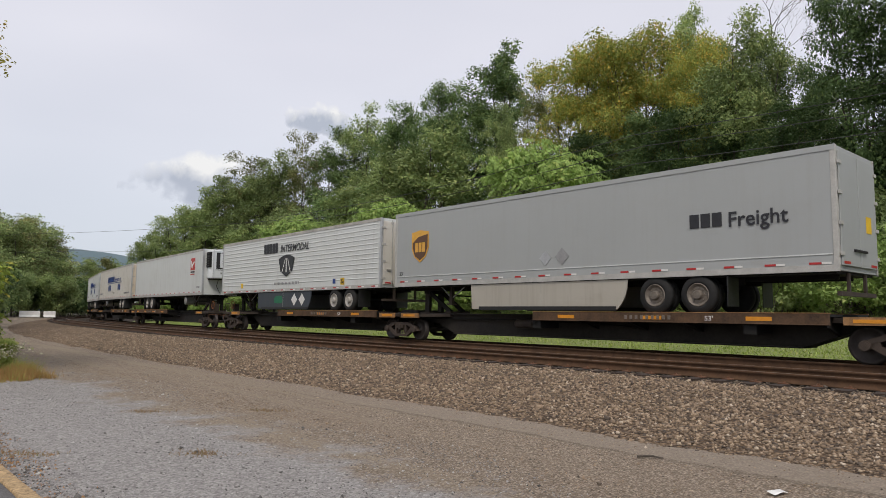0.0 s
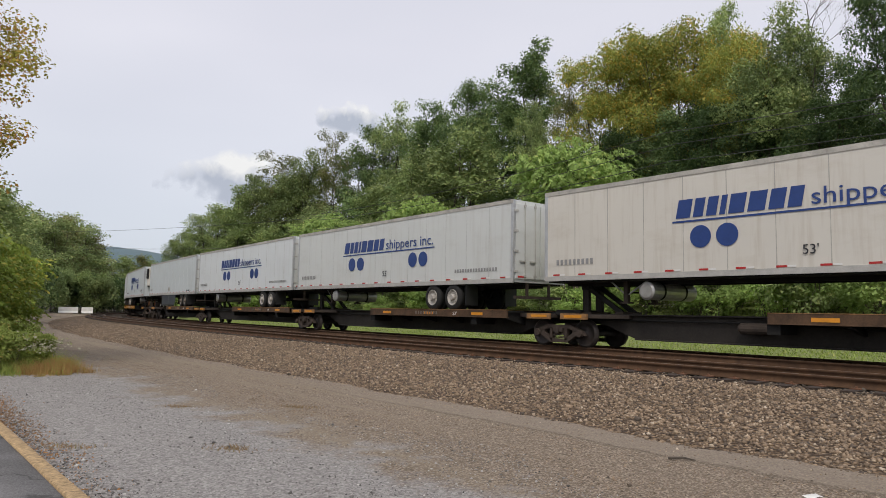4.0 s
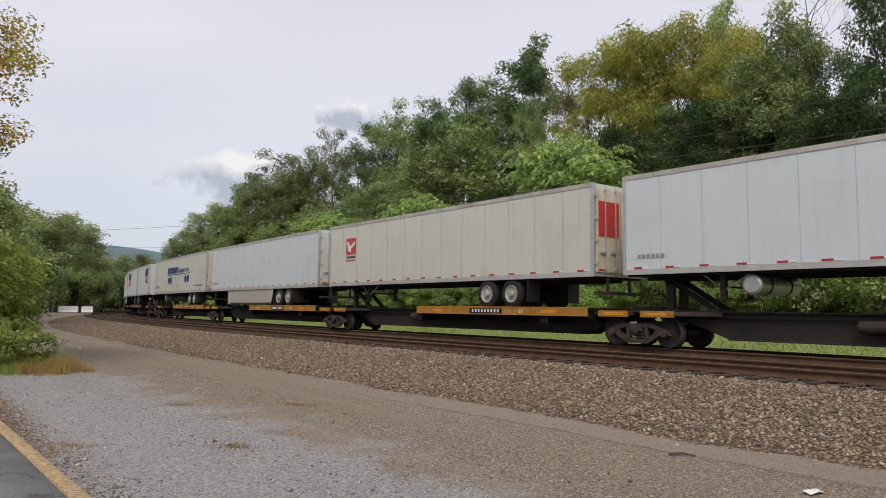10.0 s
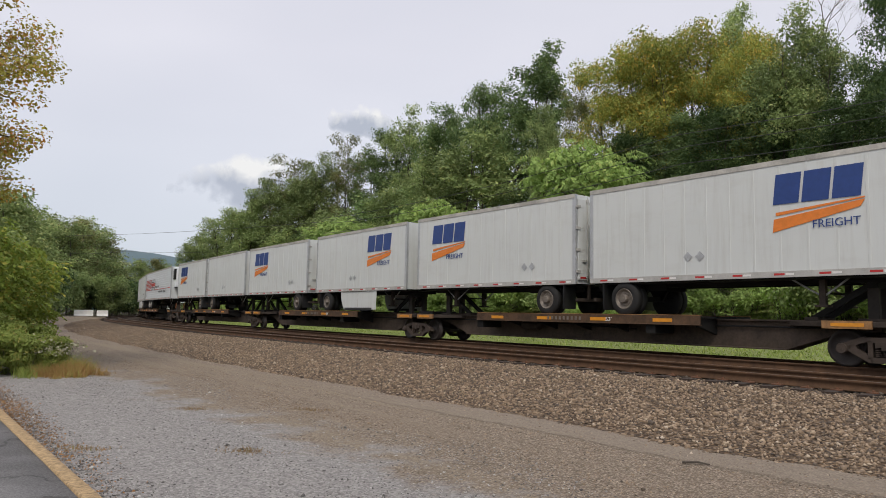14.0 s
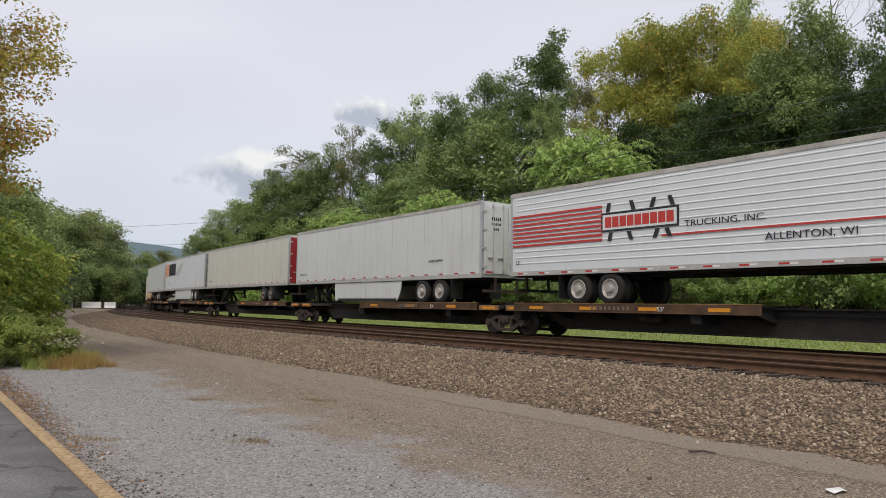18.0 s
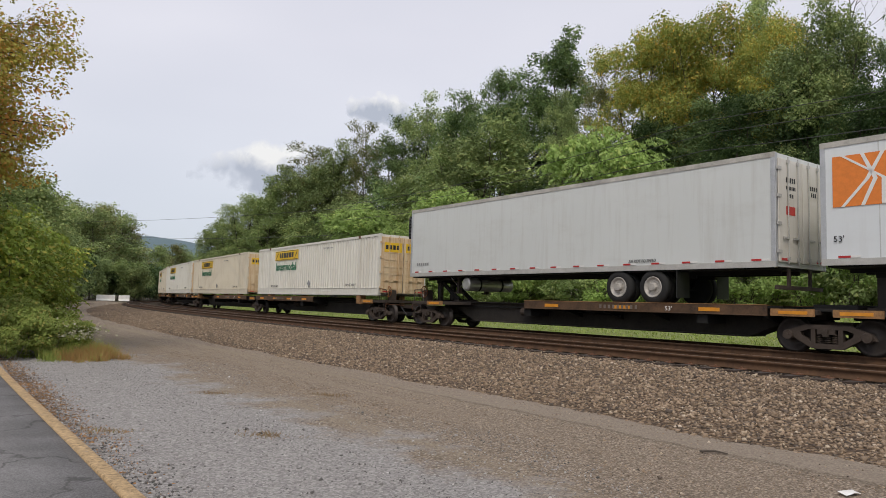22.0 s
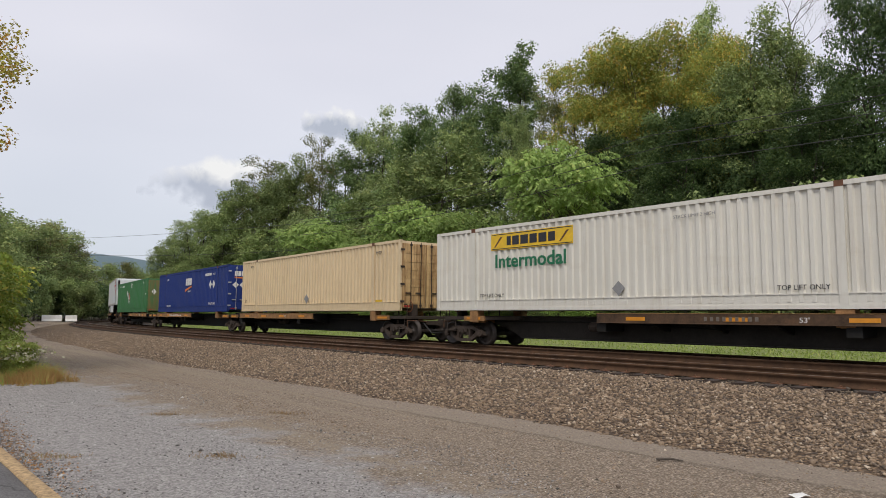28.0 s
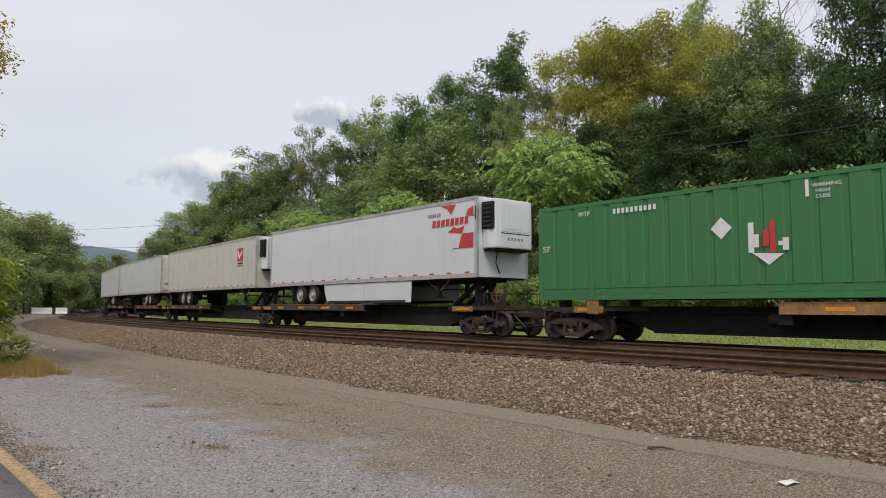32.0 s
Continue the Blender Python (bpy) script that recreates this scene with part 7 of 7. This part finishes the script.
def build_left_side():
    """The tree, sumacs and weeds beside the lot."""
    t = tree("tree turning orange and green beside the lot", 31, 13.0, 3.3, 4.2, 4, 220, 120000, 0.09, L_AUTUMN, trunk_r=0.2, clump=0.58, lift=(-0.1, 0.35), droop=0.05, sides=4, corners=4, grouping="")
    t.matrix_basis = Matrix.Translation((-13.6, 15.4, z_land(-13.6, 15.4)))
    t2 = plant("tree", "smaller green tree crowded by shrubs beside the lot", "tree", 34, 9.0, 2.6, 0.4, 60, 0.7, 22000, 0.13, L_SUMAC, trunk_r=0.14)
    t2.matrix_basis = Matrix.Translation((-15.6, 18.4, z_land(-15.6, 18.4)))
    group_name = "sumac shrubs beside the lot"
    base = plant("sumac_shrub", "dense green sumac shrub beside the gravel lot", "shrub", 32, 4.2, 1.9, 0.2, 40, 0.55, 11500, 0.14, L_SUMAC, M_STEM, trunk_r=0.04, stems=5, grouping=group_name, fronds=True)
    base.matrix_basis = Matrix.Translation((-14.0, 18.4, z_land(-14.0, 18.4)))
    for x, y, k, turn in ((-13.1, 16.2, 0.6, 80), (-15.6, 20.8, 1.15, 150), (-15.3, 22.8, 1.0, 220), (-12.7, 18.2, 0.42, 40), (-17.8, 24.5, 1.3, 300), (-19.5, 28.5, 1.25, 20), (-14.6, 16.8, 1.05, 200)):
        copy_thing(base, Matrix.Translation((x, y, z_land(x, y) - 0.03)) @ pose(0, 0, 0, 0, 0, turn) @ Matrix.Diagonal((k, k, k, 1)))
    low = plant("weed_clump", "tall green weeds at the lot's edge", "weeds", 33, 1.35, 0.75, 0.05, 34, 0.26, 5000, 0.085, L_WEED, M_STEM, trunk_r=0.012, stems=6, grouping="weeds at the lot's edge")
    low.matrix_basis = Matrix.Translation((-11.2, 17.0, 0))
    for x, y, k, turn in ((-10.6, 16.4, 0.85, 50), (-10.3, 17.3, 0.75, 100), (-11.6, 15.9, 1.0, 150), (-11.2, 18.2, 0.95, 200), (-9.9, 16.7, 0.45, 250), (-10.8, 15.5, 0.65, 10), (-12.0, 17.6, 1.2, 30)):
        copy_thing(low, Matrix.Translation((x, y, z_land(x, y) - 0.02)) @ pose(0, 0, 0, 0, 0, turn) @ Matrix.Diagonal((k, k, k, 1)))
    # pale flower heads and the reddish grass at the patch's tip
    rng = np.random.default_rng(9)
    c = np.array([(-10.1, 17.4, 0.66), (-9.9, 17.0, 0.55), (-9.8, 16.7, 0.55), (-10.4, 17.0, 0.78), (-10.0, 17.7, 0.62)])
    n = 600
    back = np.array([line_xy(a, b) for a, b in ((3.5, -17.6), (5.0, -17.9), (11.0, -17.4), (-6.0, -17.5), (-14.0, -17.8))])
    q = back[rng.integers(0, 5, 1400)]
    q = np.stack([q[:, 0] + rng.normal(0, 0.5, 1400), q[:, 1] + rng.normal(0, 0.5, 1400)], 1)
    q = np.concatenate([q, land(q[:, 0], q[:, 1])[0][:, None] + rng.uniform(0.5, 1.5, (1400, 1))], 1)
    p = c[rng.integers(0, 5, n)] + rng.normal(0, 1, (n, 3)) * np.array([0.22, 0.22, 0.06])
    v, f = leaves(np.concatenate([p, q]), np.tile([0, 0, 1.0], (n + 1400, 1)), np.concatenate([np.full(n, 0.065), np.full(1400, 0.1)]), rng, 0.9)
    m = leaf_mat("pale_flowers", (0.45, 0.43, 0.3), (0.6, 0.58, 0.42), (0.3, 0.33, 0.12))
    tagged(new("flower_heads", raw_mesh("flower_heads", v, f, m)), "pale flower heads on the tall weeds", "flowers", kind="stuff")
    blades("tall_grass", "tall yellow-green grass among the weeds", 5200, lambda r, k: (r.normal(-10.1, 0.42, k), r.normal(17.0, 0.5, k)), 0.4, L_WEED, 17, 0.007, 60)
    blades("dry_grass", "reddish dry grass at the tip of the weed patch", 5200, lambda r, k: (r.normal(-9.3, 0.36, k), r.normal(16.6, 0.4, k)), 0.3, leaf_mat("dry_red_grass", (0.36, 0.2, 0.08), (0.6, 0.4, 0.15), (0.46, 0.5, 0.14), 0.3), 10, 0.006, 60)


def blades(name, label, count, where, tall, material, seed, wide=0.02, tufts=0):
    """Many upright blades joined in one mesh, in tufts of uneven height where asked."""
    rng = np.random.default_rng(seed)
    x, y = where(rng, count)
    uneven = np.ones(count)
    if tufts:
        tx, ty = where(rng, tufts)
        pick = rng.integers(0, tufts, count)
        spread_r = rng.uniform(0.05, 0.16, tufts)[pick]
        x, y = tx[pick] + rng.normal(0, 1, count) * spread_r, ty[pick] + rng.normal(0, 1, count) * spread_r
        uneven = rng.uniform(0.35, 1.3, tufts)[pick]
    z, _, _ = land(x, y)
    base = np.stack([x, y, z], 1)
    a = rng.uniform(0, 6.28, count)
    w = wide * rng.uniform(0.6, 1.4, count)
    side = np.stack([np.cos(a) * w, np.sin(a) * w, np.zeros(count)], 1)
    h = tall * rng.uniform(0.4, 1.2, count) * uneven
    tip = base + np.stack([rng.normal(0, 0.45, count) * h, rng.normal(0, 0.45, count) * h, h], 1)
    v = np.stack([base - side, base + side, tip], 1).reshape(-1, 3)
    tagged(new(name, raw_mesh(name, v, (np.arange(count) * 3)[:, None] + np.array([0, 1, 2]), material)), label, "grass", kind="stuff")


build_left_side()


def verge(rng, n):
    s = -60 + 95 * rng.beta(1.3, 1.0, n)
    return line_xy(s, -3.6 - rng.uniform(0, 19, n))


L_GRASS = leaf_mat("verge_grass", (0.2, 0.27, 0.06), (0.38, 0.47, 0.13), (0.46, 0.46, 0.17), 0.15)
blades("verge_grass", "green mown grass strip between track and wood", 80000, verge, 0.11, L_GRASS, 11, 0.03)
L_TUFT = leaf_mat("straw_tuft", (0.26, 0.17, 0.09), (0.4, 0.28, 0.15), (0.3, 0.27, 0.1), 0.2)
blades("dry_tufts", "small dry weed tufts in the gravel", 500, lambda r, n: tuple(np.where(r.random(n) < 0.5, a, b) + r.normal(0, q, n) for a, b, q in ((-4.25, -2.37, 0.17), (11.35, 7.95, 0.08))), 0.045, L_TUFT, 12, 0.006)
blades("kerb_litter", "dry brown leaves and weeds along the kerb", 4600, lambda r, n: line_xy(r.normal(13.0, 3.2, n), 16.6 - np.abs(r.normal(0, 0.2, n))), 0.016, leaf_mat("dry_litter", (0.14, 0.085, 0.045), (0.36, 0.21, 0.1), (0.46, 0.24, 0.09), 0.3), 13, 0.014)

# ---- wires, barriers, far hill, clouds, litter ----
M_WIRE = plain_mat("weathered_wire", (0.07, 0.07, 0.07), 0.6, 0.2, 0.1, 2.0, 0)


def wire(points, sag):
    """One sagging wire through the points, a closed round tube."""
    line = []
    for p, q in zip(points, points[1:]):
        p, q = Vector(p), Vector(q)
        line += [p.lerp(q, k / 12) - Vector((0, 0, sag * 4 * (k / 12) * (1 - k / 12))) for k in range(13)][0 if not line else 1:]
    b, n = Build(), 5
    for i, c in enumerate(line):
        d = (line[min(i + 1, len(line) - 1)] - line[max(i - 1, 0)]).normalized()
        u = d.cross(Vector((0, 0, 1))).normalized()
        w = u.cross(d)
        b.v += [tuple(c + (u * math.cos(6.2832 * k / n) + w * math.sin(6.2832 * k / n)) * 0.017) for k in range(n)]
        if i:
            b.f += [((i - 1) * n + k, (i - 1) * n + (k + 1) % n, i * n + (k + 1) % n, i * n + k) for k in range(n)]
    return part("wire", b, M_WIRE)


def build_wires():
    for off, z in ((-11.0, 10.5), (-11.9, 10.1), (-11.2, 9.1)):
        w = wire([tuple(on_line(s, off, z)) for s in (46, 8, -32)], 0.5)
        tagged(w, "black overhead utility wire behind the train", "wire", "overhead wires")
    for z, end in ((0, (-54.3, 95.7, 11.9)), (-2.5, (-48.7, 98.6, 10.0))):
        a, e = on_line(-32, -11.2, 10.2 + z), Vector(end)
        w = wire([tuple(a), tuple(e), tuple(e + (e - a) * 0.6)], 0.25)
        tagged(w, "black overhead utility wire crossing the tracks", "wire", "overhead wires")


build_wires()


def build_barriers():
    m = plain_mat("white_painted_concrete", (0.84, 0.83, 0.8), 0.8, 0, 0.1, 2.0)
    out = [(-0.3, 0), (0.3, 0), (0.3, 0.08), (0.14, 0.3), (0.1, 0.95), (-0.1, 0.95), (-0.14, 0.3), (-0.3, 0.08)]
    for x, y, long, turn in ((-58.5, 107.1, 1.35, -62), (-56.0, 108.0, 0.8, -58)):
        b = part("concrete_barrier", Build().extrude(out, -long, long, "y"), m, bevel=0.02)
        b.matrix_basis = Matrix.Translation((x, y, z_land(x, y))) @ pose(0, 0, 0, 0, 0, turn)
        tagged(b, "white concrete road barrier at the end of the road", "barrier", "concrete barriers")


build_barriers()


def build_hill():
    # the blue haze of distance is mixed into the hill's leaf colours
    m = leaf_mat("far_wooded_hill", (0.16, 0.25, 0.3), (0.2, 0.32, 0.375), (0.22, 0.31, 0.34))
    xs, rows = np.linspace(-1900, 1700, 120), 10
    rng = np.random.default_rng(2)
    ridge = np.clip(195 - 0.18 * (xs + 1040), 70, 260) + 5 * np.sin(xs * 0.013) + rng.normal(0, 1.2, len(xs))
    v = np.array([(x, 1650 + 420 * k / (rows - 1), h * smooth01(np.array(k / (rows - 1))) - 4) for x, h in zip(xs, ridge) for k in range(rows)])
    i = (np.arange(len(xs) - 1)[:, None] * rows + np.arange(rows - 1)).ravel()
    tagged(new("far_hill", raw_mesh("far_hill", v, np.stack([i, i + rows, i + rows + 1, i + 1], 1), m, True)), "distant wooded hill, blue-green with haze in its colour", "hill", kind="structure")


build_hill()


def cloud(x, y, z, wide, high, seed, bright):
    """A soft cumulus far off: a plain sky backdrop."""
    m = bpy.data.materials.new("cloud_vapour")
    m.use_nodes = True
    n, l = m.node_tree.nodes, m.node_tree.links
    n.clear()
    out, mix, tr, em = n.new("ShaderNodeOutputMaterial"), n.new("ShaderNodeMixShader"), n.new("ShaderNodeBsdfTransparent"), n.new("ShaderNodeEmission")
    tc = n.new("ShaderNodeTexCoord")
    sep = n.new("ShaderNodeSeparateXYZ")
    l.new(tc.outputs["Generated"], sep.inputs["Vector"])
    mp = n.new("ShaderNodeMapping")
    mp.inputs["Location"].default_value = (seed, seed * 1.7, 0)
    mp.inputs["Scale"].default_value = (3.0, 1.0, 1.0)
    l.new(tc.outputs["Generated"], mp.inputs["Vector"])
    puff = noise_node(n, l, mp.outputs["Vector"], 1.9, 5, 0.5)

    def calc(op, a, b):
        k = n.new("ShaderNodeMath")
        k.operation = op
        for i, v in enumerate((a, b)):
            if isinstance(v, (int, float)):
                k.inputs[i].default_value = v
            else:
                l.new(v, k.inputs[i])
        return k.outputs[0]
    dx = calc("MULTIPLY", calc("ABSOLUTE", calc("SUBTRACT", sep.outputs["X"], 0.5), 0), 2.0)
    dz = calc("MULTIPLY", calc("ABSOLUTE", calc("SUBTRACT", sep.outputs["Z"], 0.48), 0), 2.0)
    edge = calc("SUBTRACT", 1.0, calc("SQRT", calc("ADD", calc("MULTIPLY", dx, dx), calc("MULTIPLY", dz, dz)), 0))
    fac = ramp(n, l, calc("ADD", edge, calc("MULTIPLY", calc("SUBTRACT", puff, 0.5), 1.7)), [(0.14, (0, 0, 0)), (0.5, (1, 1, 1))])
    # sunlit white tops and a shaded grey base are painted into the glow
    lit = calc("ADD", calc("SUBTRACT", sep.outputs["Z"], 0.47), calc("MULTIPLY", calc("SUBTRACT", puff, 0.5), 1.1))
    col = ramp(n, l, lit, [(0.0, (0.47, 0.51, 0.6)), (0.18, (bright * 0.78, bright * 0.8, bright * 0.85)), (0.34, (bright, bright, bright))])
    l.new(col, em.inputs["Color"])
    l.new(fac, mix.inputs["Fac"])
    l.new(tr.outputs["BSDF"], mix.inputs[1])
    l.new(em.outputs["Emission"], mix.inputs[2])
    l.new(mix.outputs["Shader"], out.inputs["Surface"])
    d = Vector((x, y, 0)).normalized()
    s = Vector((d.y, -d.x, 0))
    c = Vector((x, y, z))
    b = Build().poly([(-wide / 2, 0, -high / 2), (wide / 2, 0, -high / 2), (wide / 2, 0, high / 2), (-wide / 2, 0, high / 2)])
    ob = part("cloud", b, m, None, at=Matrix.Translation(c) @ pose(0, 0, 0, 0, 0, math.degrees(math.atan2(s.y, s.x))))
    ob.visible_shadow = False
    return tagged(ob, "soft white cumulus cloud low in the sky", "cloud", kind="structure")


def build_litter():
    p = Build().poly([(-0.09, -0.05, 0.01), (0.0, -0.06, 0.035), (0.1, -0.03, 0.012), (0.08, 0.05, 0.03), (-0.02, 0.06, 0.012), (-0.1, 0.04, 0.03)])
    ob = part("paper_scrap", p, M_WHITE, None, at=pose(3.31, 6.33, z_land(3.31, 6.33) + 0.005, 0, 0, 20))
    tagged(ob, "crumpled white paper scrap on the dirt", "litter")
    b = Build().bar((-0.14, 0, 0.02), (0.02, 0.015, 0.03), 0.014, 6).bar((0.02, 0.015, 0.03), (0.15, -0.01, 0.015), 0.013, 6, 0.006)
    ob = part("stick", b, M_BARK, None, at=pose(2.66, 7.88, z_land(2.66, 7.88), 0, 0, -10))
    tagged(ob, "short dark stick lying on the dirt", "stick")


build_litter()
cloud(-655, 2200, 420, 560, 200, 3.1, 0.88)
cloud(-330, 2274, 645, 300, 130, 7.7, 0.88)


# ---- what moves: the train runs along its track ----
TICKS = [0.5 * k for k in range(65)]


def car_pose(s_front, s_rear, t):
    d = pace(t)
    a, b = on_line(s_front + d), on_line(s_rear + d)
    way = a - b
    return pose((a.x + b.x) / 2, (a.y + b.y) / 2, RAIL_Z, 0, 0, math.degrees(math.atan2(way.y, way.x)))


def motions():
    home = {}
    for car, s_front, s_rear in CARS:
        rows = [(t, car_pose(s_front, s_rear, t)) for t in TICKS]
        home[car.name] = rows
        walk(car, rows)
    for thing, car, dx, z in LOADS:
        walk(thing, [(t, m @ pose(dx, 0, z)) for t, m in home[car.name]])
    for w, d, s0 in WHEELSETS:
        t_in, t_out = max(0.0, (-45 - s0) / 15.3), min(32.0, (29 - s0) / 15.3)
        a, b = frame(t_in), frame(t_out)
        if s0 > 29 or b - a < 2:
            continue
        rows = [(0.0, pose(d, 0, WHEEL_R))] if a > 1 else []
        angle = 0.0
        for k in range(a, b + 1):
            t = (k - 1) / FPS
            rows.append((t, pose(d, 0, WHEEL_R) @ Matrix.Rotation(angle, 4, "Y")))
            angle += 15.4 / WHEEL_R / FPS
        last = rows[-1][1]
        if b < frame(32.0):
            rows.append(((b + 1) / FPS, last))
            rows.append((32.0, last))
        walk(w, rows)


motions()
